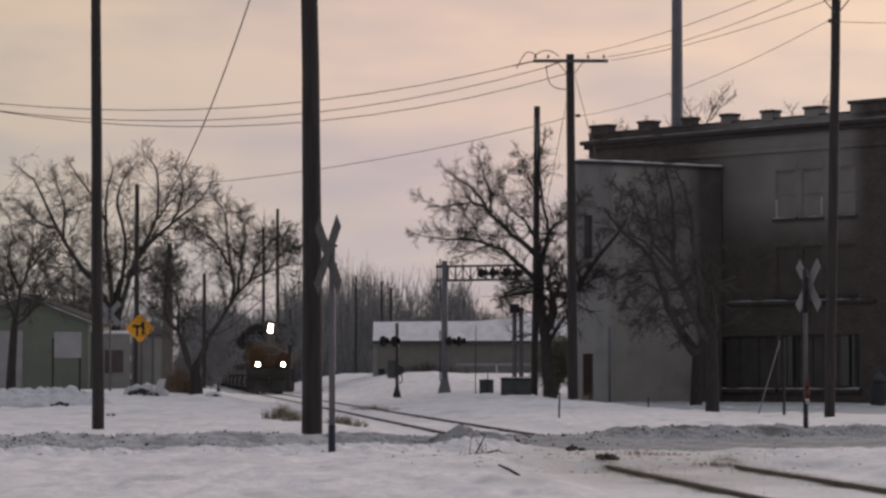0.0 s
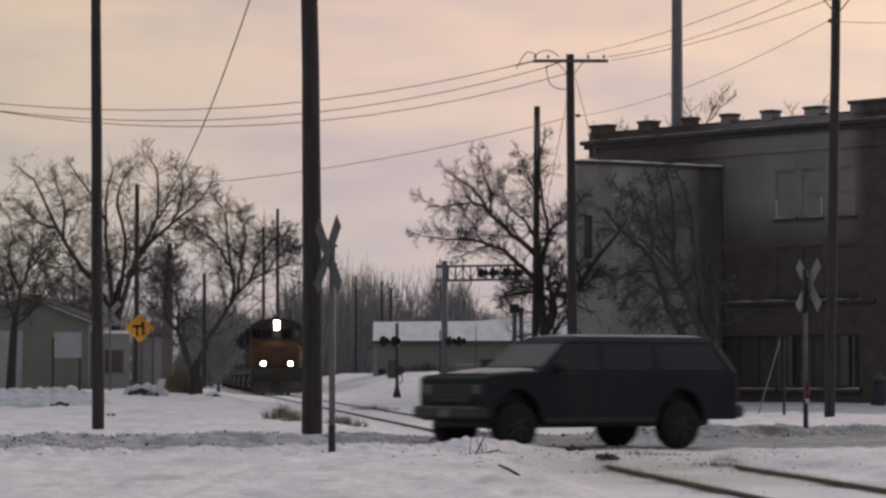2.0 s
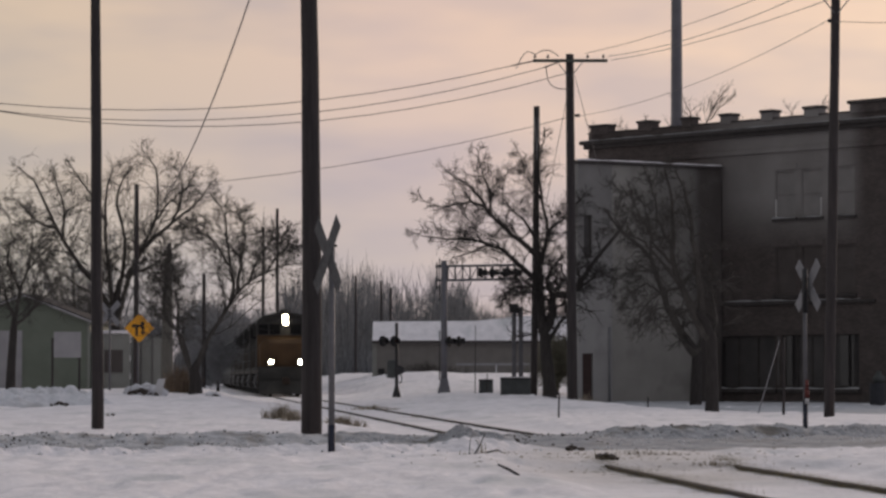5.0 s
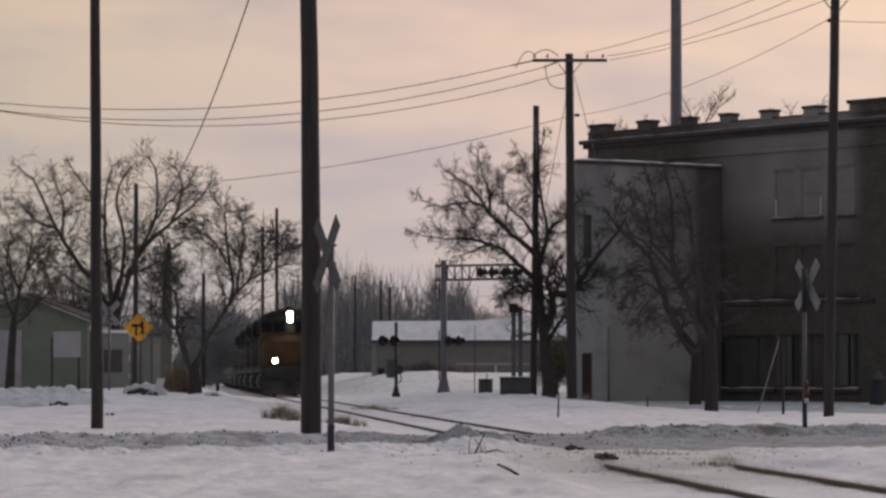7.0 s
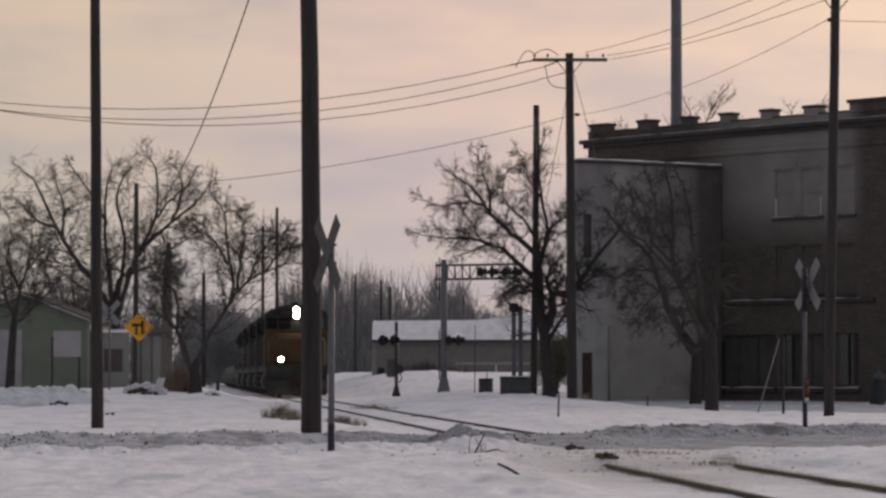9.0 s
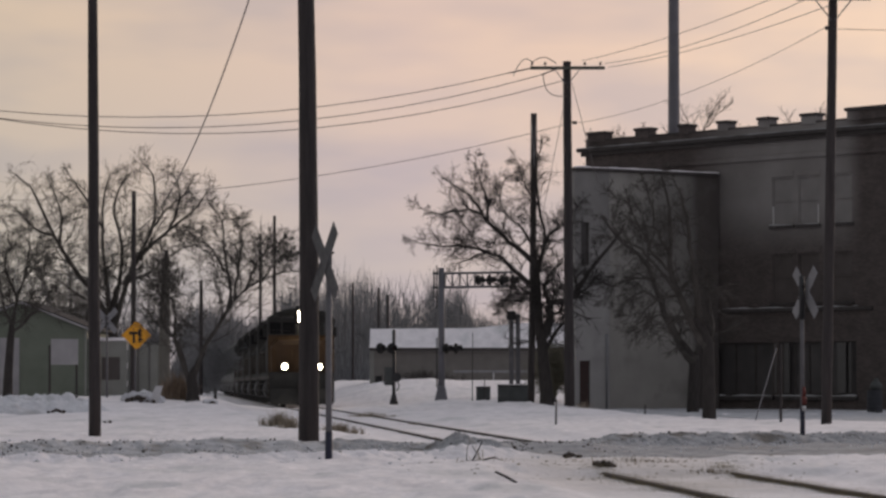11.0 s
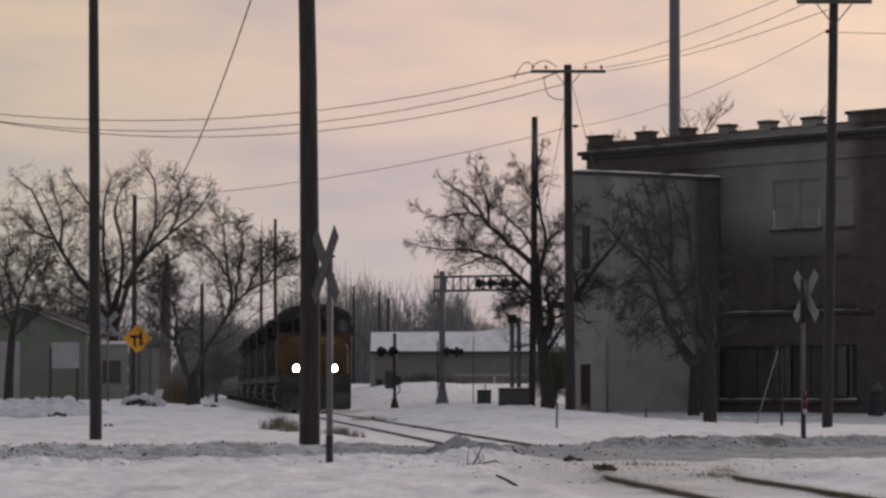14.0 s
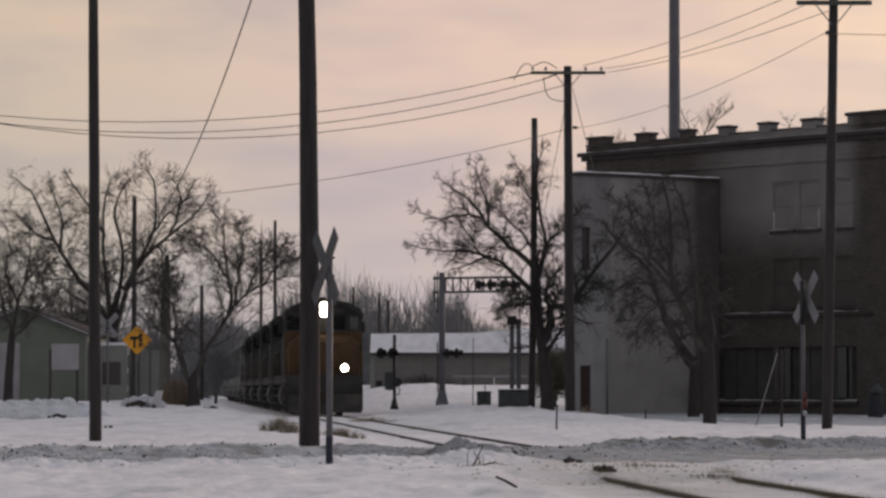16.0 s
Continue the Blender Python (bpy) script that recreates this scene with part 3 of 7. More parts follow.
def grass_tuft(x, y, wide, high, count, seed, material="grass", label="clump of dry straw-coloured grass standing out of snow", name="grass_clump", lean=0.5):
    rnd = random.Random(seed)
    vs, fs = [], []
    for _ in range(count):
        a, r = rnd.uniform(0, 6.28), wide * rnd.random()
        px, py = x + r * math.cos(a), y + 0.6 * r * math.sin(a)
        z = ground_z(px, py) - 0.03
        h = high * rnd.uniform(0.35, 1.0) * (1 - 0.4 * r / wide)
        dx, dy = rnd.uniform(-lean, lean) * h, rnd.uniform(-lean, lean) * h
        w = rnd.uniform(0.003, 0.007) * (1 + high)
        t = rnd.uniform(0, 3.14)
        ox, oy = w * math.cos(t), w * math.sin(t)
        n = len(vs)
        vs += [(px - ox, py - oy, z), (px + ox, py + oy, z), (px + ox * 0.7 + dx * 0.4, py + oy * 0.7 + dy * 0.4, z + h * 0.6),
               (px - ox * 0.7 + dx * 0.4, py - oy * 0.7 + dy * 0.4, z + h * 0.6), (px + dx, py + dy, z + h * rnd.uniform(0.8, 1))]
        fs += [(n, n + 1, n + 2, n + 3), (n + 3, n + 2, n + 4)]
    return tagged(part(name, mesh_from(vs, fs, name), M[material]), label, "grass" if name == "grass_clump" else "bush", kind="stuff")


# ---- poles and wires ----
def pole_shaft(bm, base, tip, r0, r1, seed, bow=0.03, n=14, seg=10):
    """A hewn shaft that tapers and bows a little."""
    base, tip = Vector(base), Vector(tip)
    rings = []
    for k in range(seg + 1):
        t = k / seg
        c = base.lerp(tip, t) + Vector((bow * math.sin(math.pi * t) + 0.01 * nv(t * 5, seed), 0, 0))
        r = r0 + (r1 - r0) * t
        rings.append([c + Vector((math.cos(a), math.sin(a), 0)) * r * (1 + 0.05 * nv(math.cos(a) * 2, math.sin(a) * 2 + seed, t * 4))
                      for a in [2 * math.pi * i / n for i in range(n)]])
    loft(bm, rings, smooth=True)


def utility_pole(x, y, h, r0, r1, label, seed, lean=0.0, bow=0.03, group="utility poles", z=None):
    z = ground_z(x, y) - 0.25 if z is None else z
    p = thing("utility_pole", pose(x, y, z), label, "utility pole", group)
    bm = bmesh.new()
    pole_shaft(bm, (0, 0, 0), (lean, 0, h - z), r0, r1, seed, bow)
    part("shaft", bm, M["wood_pole"], p)
    return p


def crossarm(p, zz, x0, x1, cx, pins, seed):
    """A wooden arm with flat braces and pin insulators."""
    bm = bmesh.new()
    box(bm, x0, x1, -0.24, -0.13, zz - 0.06, zz + 0.06, 0.012)
    arm = part("crossarm", bm, M["arm"], p, "mossy grey wooden crossarm")
    for s in (-1, 1):
        bm = bmesh.new()
        rod(bm, (cx + s * 0.5, -0.25, zz - 0.04), (cx + s * 0.05, -0.2, zz - 0.6), 0.018, n=5)
        part("brace", bm, M["post_grey"], p, "thin steel brace")
    for k, a in enumerate(pins):
        bm = bmesh.new()
        rod(bm, (a, -0.185, zz + 0.05), (a, -0.185, zz + 0.16), 0.012, n=6)
        rod(bm, (a, -0.185, zz + 0.12), (a, -0.185, zz + 0.17), 0.06, 0.055, n=8)
        rod(bm, (a, -0.185, zz + 0.17), (a, -0.185, zz + 0.24), 0.04, 0.025, n=8)
        part("insulator", bm, M["insulator"], p, "dark glazed pin insulator")


def wire(a, b, sag, r=0.012, label="thin dark overhead wire strung between poles"):
    a, b = Vector(a), Vector(b)
    n = 24
    vs, fs = [], []
    for k in range(n + 1):
        t = k / n
        c = a.lerp(b, t) - Vector((0, 0, 4 * sag * t * (1 - t)))
        d = (b - a).normalized()
        u = d.cross(Vector((0, 0, 1))).normalized()
        w = u.cross(d)
        for i in range(5):
            g = i * 2 * math.pi / 5
            vs.append(c + (u * math.cos(g) + w * math.sin(g)) * r)
    for k in range(n):
        for i in range(5):
            fs.append((k * 5 + i, k * 5 + (i + 1) % 5, (k + 1) * 5 + (i + 1) % 5, (k + 1) * 5 + i))
    me = mesh_from(vs, fs, "overhead_wire")
    me.polygons.foreach_set("use_smooth", [True] * len(me.polygons))
    return tagged(part("overhead_wire", me, M["wire"]), label, "wire", "overhead wires")


def make_poles():
    utility_pole(-6.5, 60.8, 10.5, 0.118, 0.085, "slim dark wooden pole standing by the snowy street", 1, lean=-0.10, bow=0.0)
    utility_pole(-2.34, 57.6, 11.0, 0.188, 0.135, "thick weathered wooden pole leaning slightly by the crossing", 2, lean=-0.14, bow=0.05)
    # the pole with the arm, beside the building
    p = utility_pole(4.95, 123, 13.35, 0.2, 0.15, "tall wooden pole with crossarm and insulators beside building", 3, lean=-0.08, bow=0.0)
    base_z = p.matrix_basis.translation.z
    crossarm(p, 13.08 - base_z, -1.5, 1.36, -0.08, (-1.42, -0.92, 0.6, 1.2), 4)
    for a, b, c in (((-1.4, -0.19, 13.3), (-2.1, 1.5, 12.95), 0.35), ((-1.0, -0.19, 12.9), (-0.1, -0.15, 12.0), -0.0), ((-1.4, -0.19, 13.32), (-0.5, -0.19, 13.25), 0.2)):
        bm = bmesh.new()
        last = None
        for k in range(9):
            t = k / 8
            q = Vector(a).lerp(Vector(b), t) + Vector((-0.25 * (c == 0) * math.sin(math.pi * t), 0, c * math.sin(math.pi * t) - base_z - 0.3 * (c == 0) * math.sin(math.pi * t)))
            if last is not None:
                rod(bm, last, q, 0.018, n=5, cap=False)
            last = q
        part("jumper_wire", bm, M["wire"], p, "looped jumper wire")
    bm = bmesh.new()
    box(bm, 0.12, 0.3, -0.05, 0.05, 10.94 - base_z, 11.05 - base_z, 0.01)
    part("wire_bracket", bm, M["dark_metal"], p)
    # plain pole behind it, and the one that carries the line on
    q = utility_pole(4.23, 150, 13.63, 0.17, 0.14, "plain dark wooden pole without arms near bare tree", 5, lean=0.16)
    bm = bmesh.new()
    for s in (-1, 1):
        rod(bm, (0.16 + s * 0.02, -0.18, 11.3), (0.16 - s * 0.1, -0.2, 13.3), 0.022, n=5)
    part("ground_wire", bm, M["steel_light"], q, "pale wire stapled along the shaft")
    r = utility_pole(10.35, 86.4, 11.7, 0.145, 0.12, "tall slim wooden pole with crossarm by the brick building", 6, lean=0.25, bow=0.0)
    base_z = r.matrix_basis.translation.z
    crossarm(r, 11.36 - base_z, -0.78, 1.24, 0.22, (-0.7, -0.35, 0.75, 1.1), 7)
    bm = bmesh.new()
    box(bm, 0.02, 0.16, -0.05, 0.05, 10.52 - base_z, 10.62 - base_z, 0.01)
    part("wire_bracket", bm, M["dark_metal"], r)
    # far poles beyond the left trees
    for x, y, h, rad, ln in ((-12.86, 135, 9.06, 0.115, 0.02), (-11.72, 138, 6.75, 0.13, 0.0), (-13.34, 180, 6.78, 0.12, 0), (-12.54, 225, 11.52, 0.12, 0),
                             (-10.79, 210, 12.0, 0.12, 0), (-14.2, 300, 7.3, 0.14, 0), (-8.3, 307.5, 10.7, 0.13, 0), (-6.0, 315, 10.4, 0.13, 0), (-4.6, 285, 8.9, 0.12, 0)):
        utility_pole(x, y, h, rad, rad * 0.8, "distant bare wooden pole along the railway line", int(x * 7), lean=ln, bow=0.01)
    # steel mast behind the brick building
    m = thing("steel_mast", pose(12.2, 168, -0.2), "tall pale grey steel mast behind the brick building", "mast")
    bm = bmesh.new()
    pole_shaft(bm, (0, 0, 0), (0.08, 0, 30), 0.36, 0.25, 9, bow=0, n=18, seg=6)
    part("shaft", bm, M["steel_mast"], m)


def make_wires():
    # line wires to the left, to the right, and the lower line
    for (sx, sz), ez, sag in (((2.63, 12.9), 18.13, 3.87), ((3.89, 12.83), 19.0, 4.6), ((4.69, 12.6), 20.1, 5.09)):
        wire((sx, 123, sz), (-40, 123, ez), sag, 0.017)
    for (ax, az), (bx, bz), sag in (((5.46, 13.36), (11.5, 12.5), 0.3), ((6.32, 13.25), (11.2, 12.0), 0.4), ((6.43, 13.1), (10.6, 11.2), 0.2)):
        wire((ax, 122.8, az), (bx, 86.2, bz), sag, 0.0115)
    # strain links from the line wires to the arm
    for a, b in (((2.63, 123, 12.9), (3.47, 122.8, 13.06)), ((3.89, 123, 12.83), (4.45, 122.8, 13.03)), ((4.69, 123, 12.6), (4.86, 122.9, 12.68))):
        wire(a, b, 0.0, 0.028, "short strain link with dark insulators at the arm")
    wire((5.23, 123, 10.98), (10.42, 86.3, 10.6), 0.4, 0.009)
    wire((5.16, 123, 11.02), (-40, 123, 11.17), 3.08, 0.013)
    wire((10.5, 86.4, 10.55), (30, 52.5, 10.3), 1.1, 0.009)
    for s, q in ((-0.5, 0.5), (0.75, 0.7), (1.1, 0.9)):
        wire((10.35 + s, 86.2, 11.6), (30 + s, 52.5, 11.4), q, 0.009)
    # slack service drop from the near line down to the far pole
    wire((-4.5, 78, 10.75), (-12.8, 135, 7.4), 1.25, 0.02, "slack dark service wire dropping to a pole")
    # stays of the armed pole
    wire((4.9, 122.8, 12.4), (4.0, 126, 7.5), 0.0, 0.012)
    wire((5.05, 122.8, 12.5), (5.9, 120, 8.5), 0.0, 0.012)


# ---- signs and signals ----
def crossbuck(x, y, z0, zc, yaw, label, back, sleeve):
    c = thing("crossbuck", pose(x, y, z0, 0, 0, yaw), label, "railroad sign", "crossbucks at the crossings")
    bm = bmesh.new()
    rod(bm, (0, 0, -0.4), (0, 0, zc - z0 + (0.3 if back else 0.12)), 0.042, n=10)
    part("post", bm, M["post_grey"], c, "grey steel post")
    if back:
        bm = bmesh.new()
        rod(bm, (0, 0, zc - z0 - 0.52), (0, 0, zc - z0 + 0.32), 0.056, n=10)
        part("post_cap", bm, M["dark_metal"], c, "dark sleeve round the head of the post")
    if sleeve:
        bm = bmesh.new()
        rod(bm, (0, 0, -0.3), (0, 0, sleeve), 0.05, n=10)
        part("post_sleeve", bm, M["post_blue"], c, "dark blue sleeve at the foot of the post")
    for k, s in enumerate((-1, 1)):
        bm = bmesh.new()
        w, l = 0.114, 0.61
        slab(bm, [(-w, -l), (w, -l), (w, l), (-w, l)], -0.004, 0.004)
        ob = part("blade", bm, M["post_pale"] if back is None else M["sign_back"] if back else M["crossbuck"], c, "weathered grey-white blade")
        ob.matrix_basis = Matrix.Translation((0, (0.075 if back else -0.055) - 0.012 * k, zc - z0)) @ Matrix.Rotation(radians(s * 45), 4, "Y")
    for s in (-1, 1):
        bm = bmesh.new()
        box(bm, -0.06, 0.06, -0.05, 0.05, zc - z0 + s * 0.12 - 0.015, zc - z0 + s * 0.12 + 0.015)
        part("clamp", bm, M["dark_metal"], c)
    return c


def make_signs():
    crossbuck(-1.445, 42.0, ground_z(-1.445, 42.0), 2.57, -68, "faded white crossbuck sign on a grey steel post in snow", False, 0.35)
    c = crossbuck(6.95, 61.8, ground_z(6.95, 61.8), 2.74, -68, "weathered crossbuck sign on a thin post by the street", True, 0.55)
    bm = bmesh.new()
    rod(bm, (0.07, 0, 0.62), (0.07, 0, 0.78), 0.045, 0.05, n=10)
    rod(bm, (0.07, 0, 0.78), (0.07, 0, 0.96), 0.035, 0.03, n=10)
    part("reflector", bm, M["red"], c, "red plastic marker strapped to the post")
    bm = bmesh.new()
    rod(bm, (0.07, 0, 0.5), (0.07, 0, 0.6), 0.04, n=10)
    part("marker_band", bm, M["sign_white"], c, "white band under the marker")
    crossbuck(-12.85, 124.5, 0.35, 3.45, -145, "small distant crossbuck sign on a pale post near trees", None, 0)
    # yellow warning diamond
    w = thing("warning_sign", pose(-12.42, 132, 0.4), "yellow diamond warning sign with black junction and track symbol", "road sign")
    bm = bmesh.new()
    rod(bm, (-0.05, 0.03, -0.3), (-0.05, 0.03, 2.9), 0.035, n=8)
    part("post", bm, M["post_grey"], w)
    bm = bmesh.new()
    d = 0.6
    slab(bm, [(-d, 0), (-d + 0.04, -0.05), (-0.05, -d + 0.04), (0.05, -d + 0.04), (d - 0.04, -0.05), (d, 0), (d - 0.04, 0.05), (0.05, d - 0.04), (-0.05, d - 0.04), (-d + 0.04, 0.05)], -0.012, 0)
    plate = part("panel", bm, M["sign_yellow"], w, "yellow diamond panel", m=pose(0, -0.01, 2.6))
    for b in ((-0.3, -0.02, 0.02, 0.15), (-0.16, -0.06, -0.32, 0.06), (0.1, 0.18, -0.3, 0.28), (0.05, 0.25, -0.2, -0.14), (0.05, 0.25, -0.03, 0.03), (0.05, 0.25, 0.14, 0.2), (-0.02, 0.1, 0.04, 0.13)):
        bm = bmesh.new()
        box(bm, b[0], b[1], -0.02, -0.013, b[2], b[3])
        part("symbol_bar", bm, M["black"], plate, "black symbol bar")


def flasher_pair(parent, x, y, z, gap, turn=0):
    """Two hooded lamps with round black backplates on a short arm."""
    bm = bmesh.new()
    box(bm, x - gap / 2, x + gap / 2, y - 0.03, y + 0.03, z - 0.03, z + 0.03, 0.005)
    part("lamp_arm", bm, M["dark_metal"], parent)
    f = Vector((math.sin(radians(turn)), -math.cos(radians(turn)), 0))
    for s in (-1, 1):
        c = Vector((x + s * gap / 2, y, z))
        bm = bmesh.new()
        rod(bm, c + f * 0.05, c + f * 0.02, 0.235, n=20)
        rod(bm, c + f * 0.02, c - f * 0.14, 0.13, 0.09, n=14)
        lamp = part("flasher", bm, M["black"], parent, "unlit flasher with round black backplate")
        bm = bmesh.new()
        rod(bm, c + f * 0.3 + Vector((0, 0, 0.02)), c + f * 0.05, 0.14, 0.12, n=14, cap=False)
        part("hood", bm, M["black"], lamp)
        bm = bmesh.new()
        rod(bm, c + f * 0.062, c + f * 0.052, 0.105, n=14)
        part("lens", bm, M["tail_lens"], lamp, "dark red lens")


def make_signals():
    s = thing("crossing_signal", pose(-2.03, 142.5, 0.2), "grey crossing signal mast with unlit black flashers", "crossing signal")
    bm = bmesh.new()
    rod(bm, (0, 0, 0), (0, 0, 3.2), 0.075, n=10)
    part("mast", bm, M["dark_metal"], s)
    bm = bmesh.new()
    rod(bm, (0, 0, -0.1), (0, 0, 0.35), 0.2, 0.1, n=10)
    part("base", bm, M["dark_metal"], s)
    flasher_pair(s, -0.38, -0.1, 2.38, 0.5, 40)
    bm = bmesh.new()
    rod(bm, (0.12, -0.12, 1.1), (0.12, 0.12, 1.1), 0.21, 0.17, n=14)
    part("bell", bm, M["dark_metal"], s, "dark round housing low on the mast")
    bm = bmesh.new()
    box(bm, -0.42, -0.05, -0.08, 0.08, 0.75, 1.55, 0.03)
    part("gate_box", bm, M["cabinet_grey"], s, "blue-grey gate machine box")
    bm = bmesh.new()
    for k in range(6):
        a0, a1 = k * 0.5, k * 0.5 + 0.5
        rod(bm, (0.1 + 0.13 * math.sin(a0), 0, 0.98 - 0.16 * a0), (0.1 + 0.13 * math.sin(a1), 0, 0.98 - 0.16 * a1), 0.025, n=6)
    part("cable", bm, M["black"], s, "drooping black cable")
    c = thing("cantilever_signal", pose(0.07, 142.5, 0.15), "grey cantilever crossing signal with truss arm and flashers", "crossing signal")
    bm = bmesh.new()
    rod(bm, (0, 0, 0), (0, 0, 6.0), 0.15, 0.13, n=14)
    part("mast", bm, M["steel_mast"], c)
    bm = bmesh.new()
    loft(bm, [[(a * r, b * r, z) for a, b in ((-1, -1), (1, -1), (1, 1), (-1, 1))] for z, r in ((-0.1, 0.32), (0.12, 0.3), (0.8, 0.15))])
    part("base", bm, M["steel_mast"], c)
    for sx, z0, z1 in ((-0.2, 4.2, 6.1), (-0.32, 4.7, 5.9), (-0.2, 0.7, 2.9)):
        bm = bmesh.new()
        rod(bm, (sx, -0.05, z0), (sx, -0.05, z1), 0.03, n=6)
        part("conduit", bm, M["dark_metal"], c)
    for zz in (5.12, 5.74):
        bm = bmesh.new()
        rod(bm, (-0.4, 0, zz), (3.25, 0, zz + 0.06), 0.055, n=8)
        part("arm_chord", bm, M["steel_mast"], c)
    for k in range(10):
        bm = bmesh.new()
        x = 0.16 + k * 0.33
        rod(bm, (x, 0, 5.12), (x, 0, 5.76), 0.035, n=6)
        part("arm_upright", bm, M["post_grey"], c)
        if k < 9:
            bm = bmesh.new()
            rod(bm, (x, 0.03, 5.14 if k % 2 else 5.74), (x + 0.33, 0.03, 5.74 if k % 2 else 5.14), 0.02, n=6)
            part("arm_lattice", bm, M["steel_mast"], c)
    flasher_pair(c, 1.85, -0.1, 5.45, 0.5, 58)
    flasher_pair(c, 2.9, -0.1, 5.45, 0.5, 58)
    flasher_pair(c, 0.4, -0.15, 2.42, 0.42, 62)
    # low cabinets and stakes beside them
    for x, y, w, h, dp, lab in ((1.92, 142.5, 0.62, 0.56, 0.5, "small dark equipment box on the snow by signals"), (2.98, 132, 1.22, 0.62, 0.7, "wide dark metal cabinet half in the snow")):
        b = thing("equipment_cabinet", pose(x, y, ground_z(x, y)), lab, "cabinet", "trackside cabinets")
        bm = bmesh.new()
        box(bm, -w / 2, w / 2, -dp / 2, dp / 2, -0.05, h, 0.02)
        part("body", bm, M["cabinet_grey"], b)
        bm = bmesh.new()
        box(bm, -w / 2 - 0.03, w / 2 + 0.03, -dp / 2 - 0.03, dp / 2 + 0.03, h, h + 0.05, 0.015)
        part("lid", bm, M["dark_metal"], b)
        bm = bmesh.new()
        box(bm, -w / 2, w / 2, -dp / 2, dp / 2, h + 0.05, h + 0.09, 0.03)
        part("snow_cap", bm, M["snow"], b, "thin cap of snow")
        for s in (-1, 1):
            bm = bmesh.new()
            box(bm, s * w * 0.24 - w * 0.2, s * w * 0.24 + w * 0.2, -dp / 2 - 0.02, -dp / 2, 0.05, h - 0.06, 0.005)
            part("door", bm, M["cabinet_grey"], b)
    for x, y, h, r in ((1.42, 141, 2.95, 0.022), (1.95, 141.8, 1.05, 0.025), (3.82, 132, 2.3, 0.05), (2.8, 78, 0.62, 0.025), (7.15, 112.5, 0.35, 0.03), (9.83, 93, 2.25, 0.045)):
        st = thing("marker_stake", pose(x, y, ground_z(x, y)), "thin dark stake standing in the snow", "stake", "marker stakes")
        bm = bmesh.new()
        rod(bm, (0, 0, -0.2), (0.02, 0, h), r, r * 0.8, n=7)
        part("stake", bm, M["wood_pole"], st)


# ---- buildings ----
def snow_strip(parent, x0, x1, y0, y1, z, seed, name="snow_ledge", high=0.07):
    """A soft, uneven ridge of snow lying on a ledge."""
    n = max(6, int((x1 - x0) / 0.18))
    vs, fs = [], []
    for i in range(n + 1):
        x = x0 + (x1 - x0) * i / n
        h = high * max(0.12, 0.6 + 0.9 * nv(x * 1.1, seed))
        vs += [(x, y0, z), (x, y0 + 0.03, z + h * 0.8), (x, (y0 + y1) / 2, z + h), (x, y1, z + h * 0.6)]
    for i in range(n):
        for j in range(3):
            fs.append((i * 4 + j, (i + 1) * 4 + j, (i + 1) * 4 + j + 1, i * 4 + j + 1))
    # ledges of the brick wall take the copy with shade in its colour
    return part(name, mesh_from(vs, fs, name), M["shaded_snow"] if parent.name.startswith("brick_building") else M["snow"], parent, "uneven ridge of snow on the ledge")


def wall_with_holes(bm, x0, x1, z0, z1, y0, y1, holes):
    """A wall from x0 to x1 with rectangular openings (x0, x1, z0, z1) right through it."""
    xs = sorted({x0, x1, *[h[0] for h in holes], *[h[1] for h in holes]})
    zs = sorted({z0, z1, *[h[2] for h in holes], *[h[3] for h in holes]})

    def solid(i, k):
        if not (0 <= i < len(xs) - 1 and 0 <= k < len(zs) - 1):
            return False
        cx, cz = (xs[i] + xs[i + 1]) / 2, (zs[k] + zs[k + 1]) / 2
        return not any(h[0] < cx < h[1] and h[2] < cz < h[3] for h in holes)
    for i in range(len(xs) - 1):
        for k in range(len(zs) - 1):
            if not solid(i, k):
                continue
            a, b, c, d = xs[i], xs[i + 1], zs[k], zs[k + 1]
            quads = [[(a, y0, c), (b, y0, c), (b, y0, d), (a, y0, d)], [(a, y1, d), (b, y1, d), (b, y1, c), (a, y1, c)]]
            if not solid(i - 1, k):
                quads.append([(a, y1, c), (a, y0, c), (a, y0, d), (a, y1, d)])
            if not solid(i + 1, k):
                quads.append([(b, y0, c), (b, y1, c), (b, y1, d), (b, y0, d)])
            if not solid(i, k - 1):
                quads.append([(a, y1, c), (b, y1, c), (b, y0, c), (a, y0, c)])
            if not solid(i, k + 1):
                quads.append([(a, y0, d), (b, y0, d), (b, y1, d), (a, y1, d)])
            for q in quads:
                bm.faces.new([bm.verts.new(v) for v in q])
    bmesh.ops.remove_doubles(bm, verts=bm.verts[:], dist=0.0005)


def window_unit(parent, x0, x1, z0, z1, y, frame_mat, sash=True, mull=0, pane=None):
    """Frame, panes and sash bar set back in the opening."""
    w = part("window", _frame(x0, x1, z0, z1, y, 0.07), frame_mat, parent, "dark glazed window")
    n = mull + 1
    for k in range(n):
        a, b = x0 + (x1 - x0) * k / n, x0 + (x1 - x0) * (k + 1) / n
        bm = bmesh.new()
        box(bm, a + 0.05, b - 0.05, y + 0.03, y + 0.045, z0 + 0.06, z1 - 0.06)
        part("pane", bm, pane or M["window"], w)
        if k:
            bm = bmesh.new()
            box(bm, a - 0.035, a + 0.035, y - 0.01, y + 0.06, z0 + 0.05, z1 - 0.05)
            part("mullion", bm, frame_mat, w)
    if sash:
        bm = bmesh.new()
        box(bm, x0 + 0.06, x1 - 0.06, y - 0.005, y + 0.03, (z0 + z1) / 2 - 0.03, (z0 + z1) / 2 + 0.03)
        part("sash_bar", bm, frame_mat, w)
    return w


